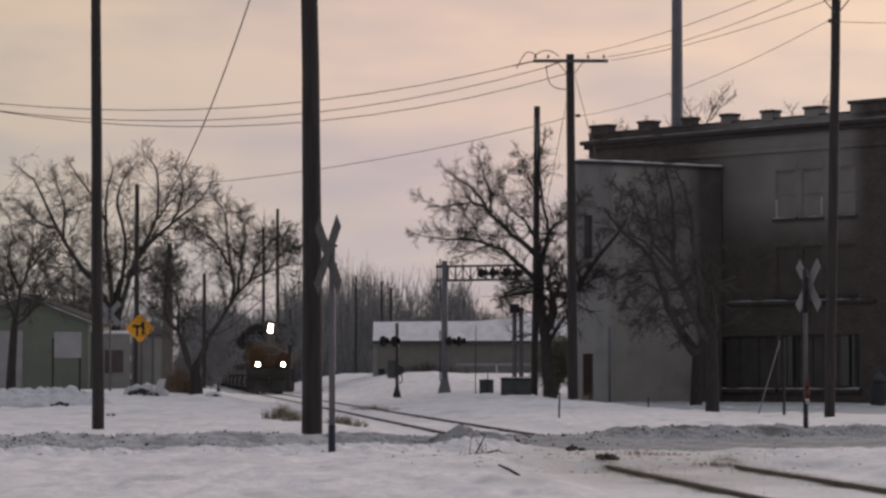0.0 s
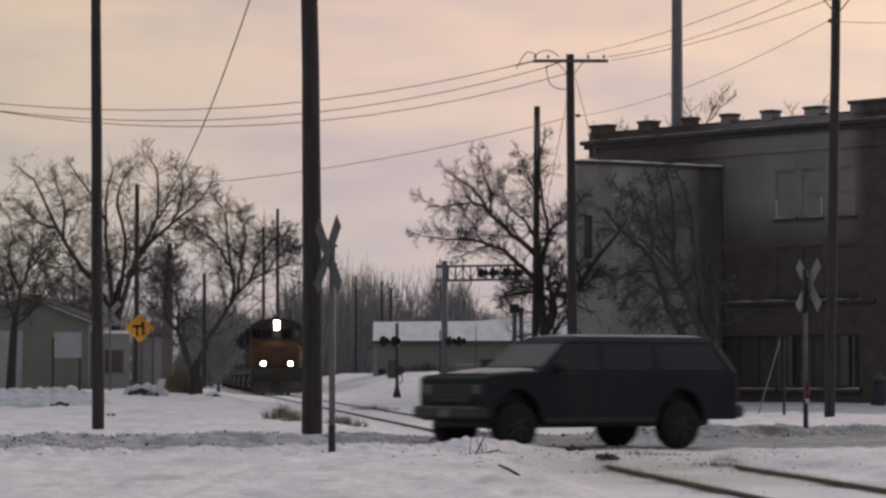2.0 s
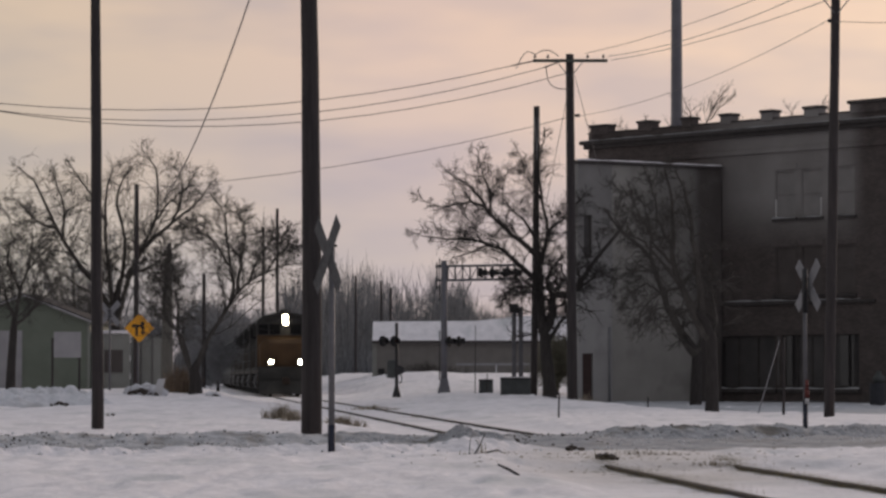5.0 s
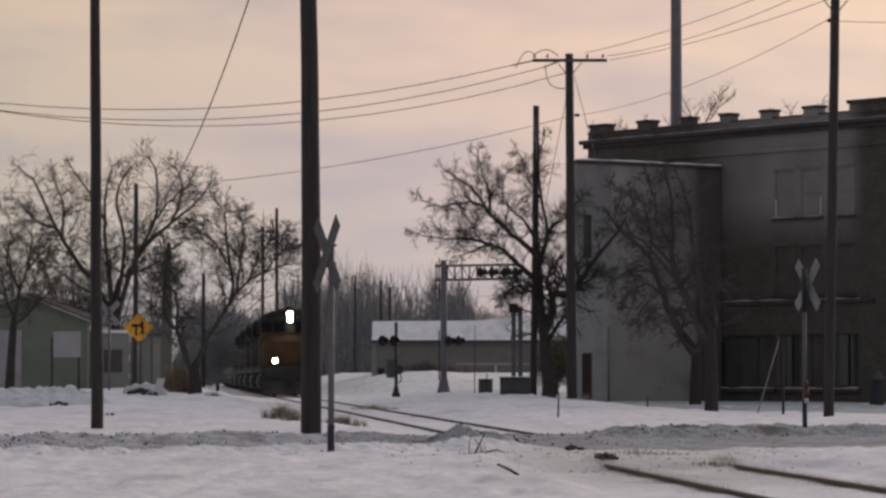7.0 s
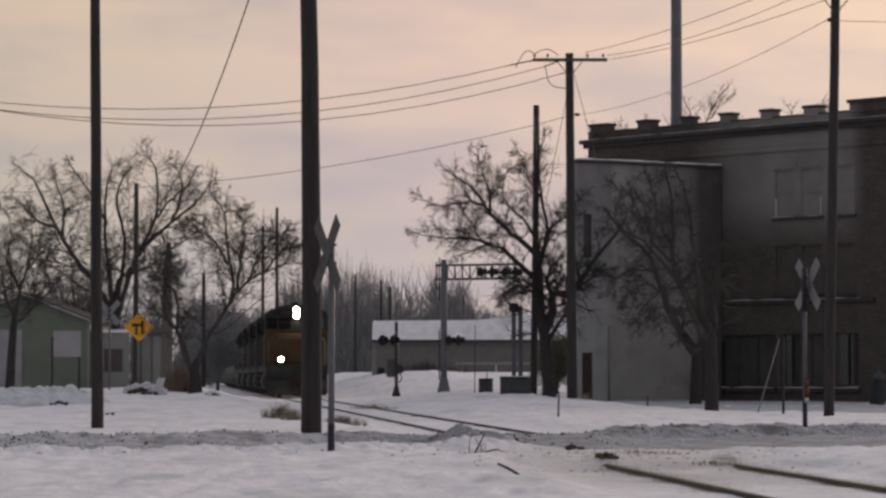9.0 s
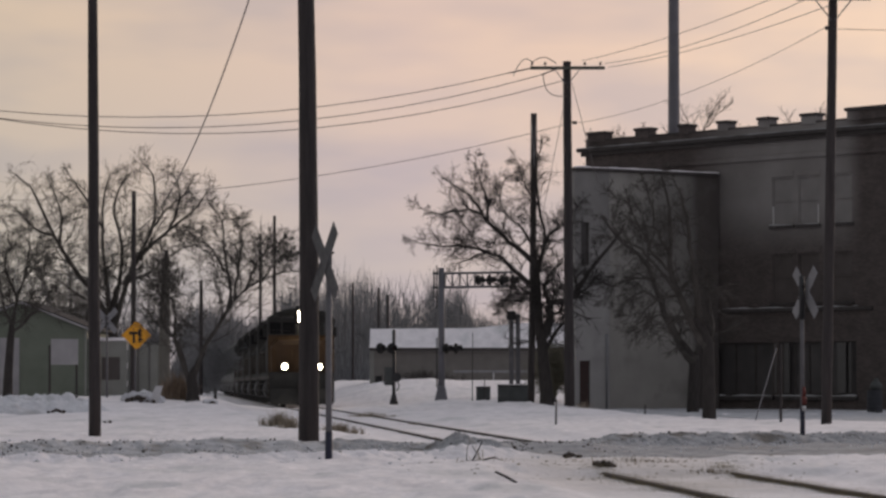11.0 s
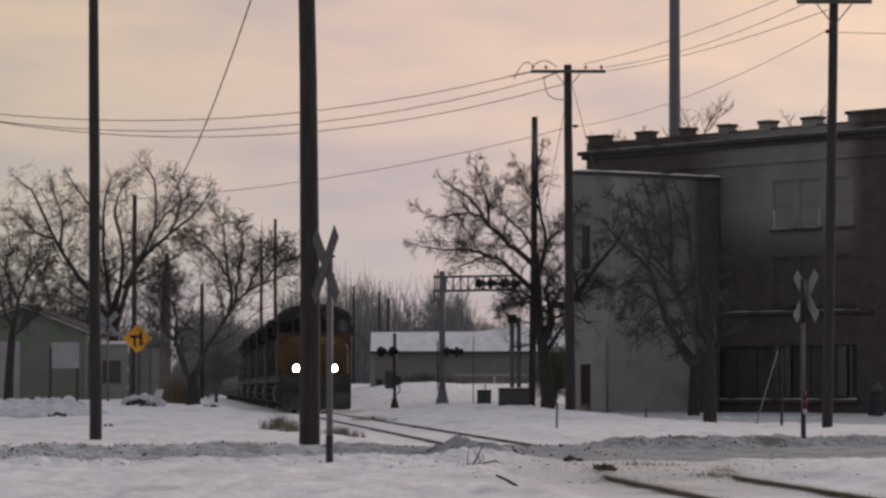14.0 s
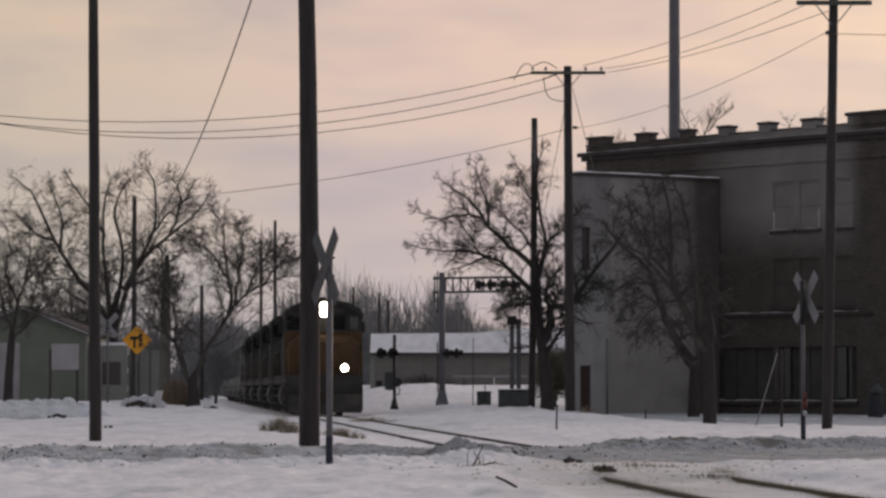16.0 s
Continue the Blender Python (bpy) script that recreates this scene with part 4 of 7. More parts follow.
def _frame(x0, x1, z0, z1, y, t):
    bm = bmesh.new()
    wall_with_holes(bm, x0, x1, z0, z1, y - 0.02, y + 0.07, [(x0 + t, x1 - t, z0 + t, z1 - t)])
    return bm


def make_brick_building():
    """Three storeys of dark brick; x runs along the wall from its far corner."""
    a, b = Vector((6.9, 152.1)), Vector((18.3, 138.6))
    yaw = math.degrees(math.atan2(b.y - a.y, b.x - a.x))
    length = (b - a).length
    B = thing("brick_building", pose(a.x, a.y, 0, 0, 0, yaw), "three-storey dark brick commercial building with stepped parapet", "building")
    right = length + 9.0
    deep = 16.0
    holes, wins = [], []
    for x in (12.17, 13.75, 15.69, 19.46, 22.14, 24.82):
        for z0, z1 in ((4.62, 6.75), (8.02, 10.15)):
            holes.append((x, x + 1.25, z0, z1))
            wins.append((x, x + 1.25, z0, z1))
    shop = [(8.52, 12.17), (12.53, 15.08), (15.45, 17.15), (19.71, 23.11), (23.72, 27.13)]
    for s in shop:
        holes.append((s[0], s[1], 0.48, 2.85))
    bm = bmesh.new()
    wall_with_holes(bm, 0, right, -0.3, 12.1, 0, 0.4, holes)
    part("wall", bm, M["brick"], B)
    bm = bmesh.new()
    box(bm, 0, 0.4, 0.4, deep, -0.3, 12.1)
    part("side_wall", bm, M["brick"], B)
    bm = bmesh.new()
    box(bm, right - 0.4, right, 0.4, deep, -0.3, 12.1)
    part("side_wall", bm, M["brick"], B)
    bm = bmesh.new()
    box(bm, 0, right, deep, deep + 0.4, -0.3, 12.1)
    part("back_wall", bm, M["brick"], B)
    bm = bmesh.new()
    box(bm, 0.4, right - 0.4, 0.4, deep, 11.3, 11.5)
    part("roof", bm, M["snow"], B, "snow-covered flat roof behind the parapet")
    for z in (3.6, 7.4):
        bm = bmesh.new()
        box(bm, 0.4, right - 0.4, 0.4, deep, z, z + 0.25)
        part("floor_slab", bm, M["stone"], B)
    for w in wins:
        window_unit(B, *w, 0.04, M["hazed_pane"] if w[2] > 7 else M["dull_pane"], pane=M["hazed_pane"] if w[2] > 7 else M["dull_pane"])
        bm = bmesh.new()
        box(bm, w[0] - 0.12, w[1] + 0.12, -0.1, 0.14, w[2] - 0.14, w[2] - 0.01, 0.01)
        part("sill", bm, M["stone"], B)
        bm = bmesh.new()
        box(bm, w[0] - 0.1, w[1] + 0.1, -0.03, 0.1, w[3] + 0.01, w[3] + 0.28, 0.01)
        part("lintel", bm, M["brick"], B)
        if w[2] > 7:
            snow_strip(B, w[0] - 0.1, w[1] + 0.1, -0.1, 0.12, w[2] - 0.01, w[0] + w[2], "sill_snow", 0.07)
            bm = bmesh.new()
            e = w[1] - 0.1 if w[0] == 13.75 else w[0]
            box(bm, e + 0.02, e + 0.08, 0.0, 0.08, w[2] + 0.05, w[2] + 0.85, 0.005)
            part("jamb", bm, M["frame_white"], B, "white paint on the lower window jamb")
    # a ledge with snow under the middle storey
    for x0, x1 in ((8.76, 18.13), (18.98, 25.55)):
        bm = bmesh.new()
        box(bm, x0, x1, -0.14, -0.002, 4.2, 4.36, 0.02)
        part("string_course", bm, M["stone"], B)
        snow_strip(B, x0 + 0.4, x1 - 0.8, -0.14, -0.01, 4.36, x0 + 60, "ledge_snow", 0.075)
    for k, s in enumerate(shop):
        window_unit(B, s[0], s[1], 0.48, 2.85, 0.16, M["frame_dark"], sash=False, mull=2)
        bm = bmesh.new()
        box(bm, s[0] - 0.1, s[1] + 0.1, -0.16, 0.14, 0.3, 0.47, 0.01)
        part("sill", bm, M["stone"], B)
        snow_strip(B, s[0] - 0.1, s[1] + 0.1, -0.16, 0.12, 0.47, k + 40, "sill_snow", 0.1)
    # white-framed posts and blinds at the shop windows
    for x, w in ((12.29, 0.12), (12.9, 0.28), (16.06, 0.48), (16.73, 0.12)):
        bm = bmesh.new()
        box(bm, x, x + w, -0.03, 0.03, 0.62, 2.8, 0.01)
        part("shop_pilaster", bm, M["curtain"], B, "pale narrow panel between shop windows")
    # cornice in two steps, with a rough edge of snow
    for z0, z1, out in ((10.95, 11.15, 0.1), (11.75, 11.95, 0.18), (11.95, 12.12, 0.32)):
        bm = bmesh.new()
        box(bm, -out, right + out, -out, -0.002, z0, z1, 0.02)
        part("cornice", bm, M["stone"] if z0 > 11 else M["brick"], B, "stepped cornice band")
        bm = bmesh.new()
        box(bm, -out, -0.002, 0.0, deep, z0, z1, 0.02)
        part("cornice", bm, M["stone"] if z0 > 11 else M["brick"], B)
    snow_strip(B, -0.3, right, -0.32, -0.01, 12.12, 3, "cornice_snow", 0.06)
    bm = bmesh.new()
    box(bm, 0, right, 0.0, 0.4, 12.1, 12.46, 0.01)
    part("parapet", bm, M["brick"], B)
    bm = bmesh.new()
    box(bm, -0.03, right + 0.03, -0.04, 0.44, 12.46, 12.53, 0.01)
    part("coping", bm, M["stone"], B)
    bm = bmesh.new()
    box(bm, 0, 0.4, 0.4, deep, 12.1, 12.46, 0.01)
    part("parapet", bm, M["brick"], B)
    tooth = [(0.18, 1.19), (3.43, 0.91), (6.33, 0.61), (8.82, 0.67), (11.37, 0.71), (13.99, 0.88)]
    for x, w in tooth:
        bm = bmesh.new()
        box(bm, x, x + w, -0.06, 0.46, 12.4, 12.76, 0.01)
        t = part("parapet_block", bm, M["brick"], B, "raised brick parapet block")
        bm = bmesh.new()
        box(bm, x - 0.06, x + w + 0.06, -0.12, 0.52, 12.76, 12.89, 0.02)
        part("block_cap", bm, M["stone"], t)
    bm = bmesh.new()
    box(bm, 16.73, right, -0.08, 0.48, 12.4, 12.82, 0.01)
    t = part("parapet_block", bm, M["brick"], B, "long raised brick parapet section")
    bm = bmesh.new()
    box(bm, 16.63, right + 0.06, -0.16, 0.54, 12.82, 12.97, 0.02)
    part("block_cap", bm, M["stone"], t)


def make_annex():
    """The cement-faced block in front of the brick wall; x runs along its street front."""
    yaw = 34
    A = thing("cement_annex", pose(7.47, 141.75, 0, 0, 0, yaw), "tall grey cement-faced annex with snow on its roof edge", "building")
    w = 6.16
    bm = bmesh.new()
    box(bm, 0, w, 0, 0.3, -0.3, 10.35)
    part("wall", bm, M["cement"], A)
    bm = bmesh.new()
    box(bm, -0.02, w, -0.1, 0.35, 10.35, 10.5, 0.02)
    part("coping", bm, M["stone"], A)
    bm = bmesh.new()
    loft(bm, [[(0.05, 0.302, z), (w - 0.1, 0.302, z), (2.75, 7.0, z)] for z in (10.0, 10.2)])
    part("roof", bm, M["snow"], A, "snow-covered flat roof")
    # the paler end wall, square to the street front, turned to face the track
    end = thing("pale_end_wall", pose(5.93, 141.0, 0, 0, 0, 23), "pale cement end wall with a dark red-brown door", "building")
    bm = bmesh.new()
    wall_with_holes(bm, 0, 1.67, -0.3, 10.35, 0, 0.3, [(0.21, 0.71, -0.02, 2.03), (0.29, 0.69, 6.2, 8.1)])
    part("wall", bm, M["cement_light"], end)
    bm = bmesh.new()
    loft(bm, [[(x0, 0.302, z), (x0 + 0.3, 0.302, z), (x0 + 3.3, 7, z), (x0 + 3.0, 7, z)] for x0, z in ((0.01, -0.3), (0.01, 10.3))])
    part("side_wall", bm, M["cement_light"], end)
    bm = bmesh.new()
    box(bm, 0.22, 0.7, 0.08, 0.14, -0.02, 2.02, 0.01)
    d = part("door", bm, M["door_brown"], end, "dark red-brown door")
    bm = bmesh.new()
    box(bm, 0.6, 0.64, 0.03, 0.08, 0.95, 1.05, 0.005)
    part("door_handle", bm, M["chrome"], d)
    window_unit(end, 0.29, 0.69, 6.2, 8.1, 0.12, M["frame_dark"])
    bm = bmesh.new()
    box(bm, -0.06, 1.69, -0.1, 0.35, 10.35, 10.5, 0.02)
    part("coping", bm, M["stone"], end)
    snow_strip(end, -0.05, 1.67, -0.08, 0.32, 10.5, 12, "roof_snow", 0.09)
    bm = bmesh.new()
    rod(bm, (1.5, -0.06, -0.1), (1.5, -0.06, 3.2), 0.045, n=8)
    part("drainpipe", bm, M["sign_back"], end, "pale drainpipe")
    snow_strip(A, 0.0, w, -0.08, 0.32, 10.5, 15, "roof_snow", 0.10)


def make_low_building():
    y = 225
    L = thing("low_building", pose(-4.6, y, 1.05), "long low tan brick building with snow-covered shed roof", "building")
    bm = bmesh.new()
    box(bm, 0, 16, 0, 0.3, -0.6, 2.5)
    part("wall", bm, M["tan_wall"], L)
    bm = bmesh.new()
    slab(bm, [(0, -0.6), (8, -0.6), (8, 3.7), (2.2, 3.7), (0, 2.5)], 0, 0.3)
    part("end_wall", bm, M["brown_wall"], L, m=Matrix.Rotation(radians(90), 4, "Z"))
    bm = bmesh.new()
    loft(bm, [[(x, -0.4, 2.42), (x, -0.4, 2.52), (x, 2.2, 2.52 + rise), (x, 8, 2.42 + rise)] for x, rise in ((-0.3, 1.35), (7, 1.4), (11, 1.8), (16.3, 1.8))])
    part("roof", bm, M["snow"], L, "roof under smooth snow")
    bm = bmesh.new()
    box(bm, -0.3, 16.3, -0.46, -0.4, 2.3, 2.5, 0.01)
    part("fascia", bm, M["frame_dark"], L)
    bm = bmesh.new()
    box(bm, 0.1, 0.55, -0.04, -0.002, 0.12, 0.55, 0.03)
    part("wall_vent", bm, M["black"], L, "dark vent in the wall")
    for k in range(3):
        bm = bmesh.new()
        x = 8.2 + k * 1.6
        rod(bm, (x, -9, -0.3), (x, -9, 0.8), 0.05, n=6)
        part("rail_post", bm, M["sign_white"], L)
    bm = bmesh.new()
    box(bm, 5.5, 12.0, -9.05, -8.95, 0.74, 0.88, 0.01)
    part("white_rail", bm, M["post_pale"], L, "white rail along the lot")
    grass_tuft(-1.0, 212, 2.8, 0.95, 800, 77, "twig", "row of low dark leafless shrubs in snow", "shrub_row", 0.3)
    # post pair with a hood, near the tree
    P = thing("wooden_gate_post", pose(3.45, 145.5, 0.1), "pair of dark posts under a small snowy hood", "gate post")
    for x in (-0.22, 0.08):
        bm = bmesh.new()
        box(bm, x - 0.1, x + 0.1, -0.1, 0.1, -0.2, 4.0 + x, 0.015)
        part("post", bm, M["post_grey"], P)
    bm = bmesh.new()
    box(bm, -0.45, 0.0, -0.25, 0.25, 3.78, 4.2, 0.03)
    part("hood", bm, M["dark_metal"], P)


def make_house():
    """Grey-green gabled house with a low wing, beyond the left trees."""
    H = thing("gabled_house", pose(-19.8, 142.5, 0.3), "grey-green sided house with low gable and pale eaves", "house")
    mid, reach_x = 1.3, 2.9
    outline = [(mid - reach_x, -0.4), (mid + reach_x, -0.4), (mid + reach_x, 3.2), (mid, 4.3), (mid - reach_x, 3.2)]
    bm = bmesh.new()
    slab(bm, outline, 0, 0.25)
    part("gable_wall", bm, M["siding"], H)
    for k in range(20):
        z = k * 0.21
        half = reach_x if z < 3.0 else reach_x * (4.3 - z - 0.21) / 1.1
        if half < 0.1:
            continue
        bm = bmesh.new()
        box(bm, mid - half, mid + half, -0.014, -0.002, z, z + 0.207, 0.002)
        part("siding_board", bm, M["siding"], H)
    for x in (mid - reach_x, mid + reach_x - 0.25):
        bm = bmesh.new()
        box(bm, x, x + 0.25, 0.25, 9, -0.4, 3.2)
        part("side_wall", bm, M["siding"], H)
    for s in (-1, 1):
        bm = bmesh.new()
        x1 = mid + s * (reach_x + 0.3)
        loft(bm, [[(mid, y, 4.36), (mid, y, 4.42), (x1, y, 3.16), (x1, y, 3.1)] for y in (-0.28, 9)])
        part("roof", bm, M["stone"], H, "dark shingled roof slope")
        bm = bmesh.new()
        loft(bm, [[(mid, y, 4.27), (mid, y, 4.36), (x1, y, 3.1), (x1, y, 3.01)] for y in (-0.36, -0.3)])
        part("bargeboard", bm, M["white_board"], H, "pale bargeboard")
    for x in (mid - reach_x, mid + reach_x - 0.1):
        bm = bmesh.new()
        box(bm, x, x + 0.1, -0.04, -0.021, -0.3, 3.1, 0.005)
        part("corner_board", bm, M["brown_wall"], H, "dull corner board")
    bm = bmesh.new()
    box(bm, 0.12, 1.22, -0.06, -0.022, -0.2, 2.75, 0.01)
    door = part("door", bm, M["white_board"], H, "wide pale panelled door")
    for z in (0.3, 0.9, 1.5, 2.1):
        bm = bmesh.new()
        box(bm, 0.2, 1.14, -0.075, -0.061, z, z + 0.5, 0.01)
        part("panel", bm, M["white_board"], door)
    bm = bmesh.new()
    box(bm, 4.2, 5.9, 0.6, 3.0, -0.4, 2.62, 0.01)
    wing = part("wing", bm, M["brown_wall"], H, "low flat-roofed grey-brown wing")
    bm = bmesh.new()
    box(bm, 4.2, 5.98, 0.45, 3.1, 2.62, 2.76, 0.03)
    part("wing_roof", bm, M["snow"], wing, "thin snow on the flat roof")
    for z in (0.6, 1.4, 2.2):
        bm = bmesh.new()
        box(bm, 5.9, 5.96, 0.52, 0.66, z, z + 0.25, 0.01)
        part("corner_trim", bm, M["frame_white"], wing, "flaking white corner trim")
    bm = bmesh.new()
    box(bm, 5.9, 7.4, 1.6, 3.0, -0.4, 2.5, 0.01)
    part("back_porch", bm, M["brown_wall"], H, "recessed grey back porch")
    for x in (6.3, 6.8, 7.25):
        bm = bmesh.new()
        box(bm, x, x + 0.06, 1.54, 1.6, -0.3, 2.45, 0.01)
        part("batten", bm, M["frame_brown"], H)
    bm = bmesh.new()
    box(bm, 4.8, 5.6, 0.55, 0.598, 0.9, 1.9, 0.01)
    part("window", bm, M["dull_pane"], H, "dim window in the wing")
    S = thing("notice_board", pose(-13.1, 112.5, 0.45), "blank white board on two dark posts in snow", "sign board")
    for x in (-0.52, 0.42):
        bm = bmesh.new()
        rod(bm, (x, 0.05, -0.3), (x, 0.05, 1.9), 0.04, n=7)
        part("post", bm, M["wood_pole"], S)
    bm = bmesh.new()
    box(bm, -0.47, 0.48, -0.03, 0.0, 1.22, 2.12, 0.01)
    part("panel", bm, M["white_board"], S)


# ---- bare trees ----
def tube(vs, fs, pts, radii, n):
    """Skins a bent, tapering branch."""
    base = len(vs)
    u = None
    for k, p in enumerate(pts):
        d = (pts[min(k + 1, len(pts) - 1)] - pts[max(k - 1, 0)]).normalized()
        u = (d.orthogonal() if u is None else (u - d * u.dot(d))).normalized()
        w = d.cross(u)
        for i in range(n):
            g = i * 2 * math.pi / n
            vs.append(p + (u * math.cos(g) + w * math.sin(g)) * radii[k])
    for k in range(len(pts) - 1):
        for i in range(n):
            a, b = base + k * n + i, base + k * n + (i + 1) % n
            fs.append((a, b, b + n, a + n))


def grow(vs, fs, rnd, p, d, length, r, level, spread, up):
    """A branch that wanders, and carries finer ones towards its tip."""
    pts, rad = [p.copy()], [r]
    seg = 5 if level > 1 else (4 if level else 3)
    wob = (0.2, 0.23, 0.25, 0.26)[min(level, 3)]
    for k in range(seg):
        d = (d + Vector((rnd.gauss(0, wob), rnd.gauss(0, wob), rnd.gauss(0, wob * 0.75) + up * 0.06))).normalized()
        p = p + d * length / seg
        pts.append(p.copy())
        rad.append(max(0.0055, r * (1 - 0.6 * (k + 1) / seg)))
    tube(vs, fs, pts, rad, 5 if level > 2 else 3)
    if level == 0:
        return
    for k in range((0, 5, 5, 4)[min(level, 3)] + rnd.choice((0, 0, 1))):
        t = 1.0 if k == 0 else rnd.uniform(0.2, 1.0)
        i = min(seg - 1, int(t * seg))
        q = pts[i].lerp(pts[i + 1], t * seg - i) if t < 1 else pts[-1]
        here = (pts[i + 1] - pts[i]).normalized()
        side = here.cross(Vector((rnd.gauss(0, 1), rnd.gauss(0, 1), rnd.gauss(0, 1)))).normalized()
        nd = (here * 0.85 + side * spread * rnd.uniform(0.5, 0.9) + Vector((0, 0, up * 0.25))).normalized()
        grow(vs, fs, rnd, q, nd, length * rnd.uniform(0.45, 0.8), max(0.007, r * 0.56 * rnd.uniform(0.7, 1.1)), level - 1, spread, up)


def bare_tree(x, y, z, trunk, seed, label, levels=2, spread=0.85, up=0.25, reach=0.5, dense=2, bark="twig", inner=1, trunk_bark="bark", size=1.0):
    """Builds the trunk of a tree and gives back a function that adds one branching limb.

    A limb runs through points (across, height), and from one depth to another; all relative to the base."""
    rnd = random.Random(seed)
    T = thing("bare_tree", pose(x, y, z), label, "tree", "bare winter trees")
    vs, fs = [], []
    tube(vs, fs, [Vector((a, b, c)) * size for a, b, c, _ in trunk], [q[3] * size for q in trunk], 10)
    me = mesh_from(vs, fs, "trunk")
    me.polygons.foreach_set("use_smooth", [True] * len(me.polygons))
    part("trunk", me, M[trunk_bark], T)

    def limb(r0, d0, d1, *pts):
        vs, fs = [], []
        P = [Vector((px, d0 + (d1 - d0) * k / (len(pts) - 1), pz)) * size for k, (px, pz) in enumerate(pts)]
        fine, radii = [], []
        n = 12
        for k in range(n + 1):
            t = k / n * (len(P) - 1)
            i = min(len(P) - 2, int(t))
            f = t - i
            a, b, c, d = P[max(0, i - 1)], P[i], P[i + 1], P[min(len(P) - 1, i + 2)]
            q = 0.5 * (2 * b + (c - a) * f + (2 * a - 5 * b + 4 * c - d) * f * f + (3 * b - a - 3 * c + d) * f ** 3)
            fine.append(q + Vector((rnd.gauss(0, 0.025), rnd.gauss(0, 0.05), rnd.gauss(0, 0.025))) * (k > 0))
            radii.append(max(0.018, 0.82 * size * r0 * (1 - 0.84 * (k / n) ** 0.7)))
        tube(vs, fs, fine, radii, 7)
        total = sum((b - a).length for a, b in zip(P, P[1:]))
        for k in range(2, n + 1):
            d = (fine[k] - fine[k - 1]).normalized()
            for _ in range(dense + (k % 2) + (inner if k < 7 else 0)):
                side = Vector((rnd.gauss(0, 1), rnd.gauss(0, 1), rnd.gauss(0, 0.6) + up)).normalized()
                nd = (d * 0.7 + side * spread * 0.9).normalized()
                grow(vs, fs, rnd, fine[k], nd, max(0.9, total * reach) * rnd.uniform(0.5, 1.1) * (1.25 - 0.85 * k / n), max(0.016, radii[k] * 0.36), levels, spread, up)
        part("limb", mesh_from(vs, fs, "limb"), M[bark], T)
    return limb


def make_trees():
    # by the armed pole
    limb = bare_tree(4.2, 126, 0.1, [(0, 0, -0.3, 0.34), (-0.03, 0, 0.6, 0.26), (-0.12, 0, 1.5, 0.235), (-0.2, 0, 2.4, 0.215), (-0.3, 0, 3.0, 0.185), (-0.36, 0, 3.9, 0.16), (-0.4, 0, 5.2, 0.12)], 11,
                     "spreading bare tree with fine twigs beside pole", spread=0.95, up=0.06, reach=0.24, dense=1, bark="bark")
    limb(0.2, 0, 0.1, (-0.13, 1.40), (-0.35, 3.28), (-0.40, 4.61), (-0.40, 5.71), (-0.35, 6.37))
    limb(0.15, 0, 0.4, (-0.38, 4.50), (-1.08, 5.16), (-1.53, 5.60), (-1.97, 5.93), (-2.52, 6.04), (-3.07, 5.78), (-3.78, 5.58))
    limb(0.16, 0, 0.5, (-0.40, 5.53), (-1.08, 6.15), (-1.64, 6.60), (-2.30, 7.26), (-2.70, 7.81), (-3.01, 8.25), (-3.51, 8.63), (-4.07, 9.03))
    limb(0.09, 0.2, -0.3, (-2.34, 7.21), (-2.34, 8.10), (-2.61, 8.85), (-2.90, 9.87))
    limb(0.09, 0.2, 0.6, (-2.52, 7.57), (-3.29, 7.74), (-4.18, 7.57), (-5.06, 7.81))
    limb(0.1, 0.2, -0.5, (-2.25, 6.06), (-3.29, 6.29), (-4.40, 6.29), (-5.35, 6.51))
    limb(0.07, 0.2, 0.5, (-2.48, 6.06), (-2.85, 6.46), (-3.05, 6.90), (-3.58, 7.44))
    limb(0.14, 0, 0.5, (-0.38, 5.27), (-0.18, 6.11), (-0.07, 6.60), (-0.22, 7.48), (-0.38, 8.70), (-0.40, 9.65), (-0.13, 10.35))
    limb(0.1, 0.1, -0.4, (-0.09, 6.55), (0.35, 6.95), (0.75, 7.30), (1.35, 8.03))
    limb(0.09, 0.1, 0.6, (-0.40, 5.93), (-0.86, 6.82), (-1.53, 7.52), (-1.86, 8.25), (-1.64, 9.03))
    limb(0.08, 0.1, 0.6, (-0.38, 7.92), (-0.75, 8.47), (-1.02, 9.14), (-1.24, 9.87))
    limb(0.14, 0, 0.4, (-0.13, 2.17), (0.35, 2.95), (0.64, 3.37), (0.57, 3.99))
    limb(0.28, 0, -0.5, (-0.18, 2.73), (0.09, 3.54), (0.18, 4.10), (0.93, 4.21), (1.57, 5.14), (2.48, 6.37), (3.01, 7.15))
    limb(0.1, -0.2, -0.5, (0.97, 4.25), (1.68, 4.76), (2.23, 4.98))
    limb(0.11, 0, 0.3, (0.11, 3.94), (-0.09, 4.61), (0.00, 5.05), (0.31, 5.27), (0.44, 5.60))
    limb(0.12, 0, -0.3, (-0.38, 4.34), (-0.86, 4.43), (-1.37, 4.36), (-1.99, 3.96))
    limb(0.1, 0, -0.5, (-0.36, 4.0), (-0.8, 4.2), (-1.3, 4.15), (-1.75, 3.8))
    # two stems in front of the brick building
    limb = bare_tree(8.3, 99, -0.1, [(-0.03, 0, -0.2, 0.23), (-0.03, 0, 1.3, 0.19), (-0.05, 0, 2.3, 0.18), (-0.2, 0, 2.75, 0.13), (-0.5, 0, 3.1, 0.1)], 12,
                     "dark bare street tree before the brick building", spread=0.85, up=-0.1, reach=0.19, dense=1, inner=0)
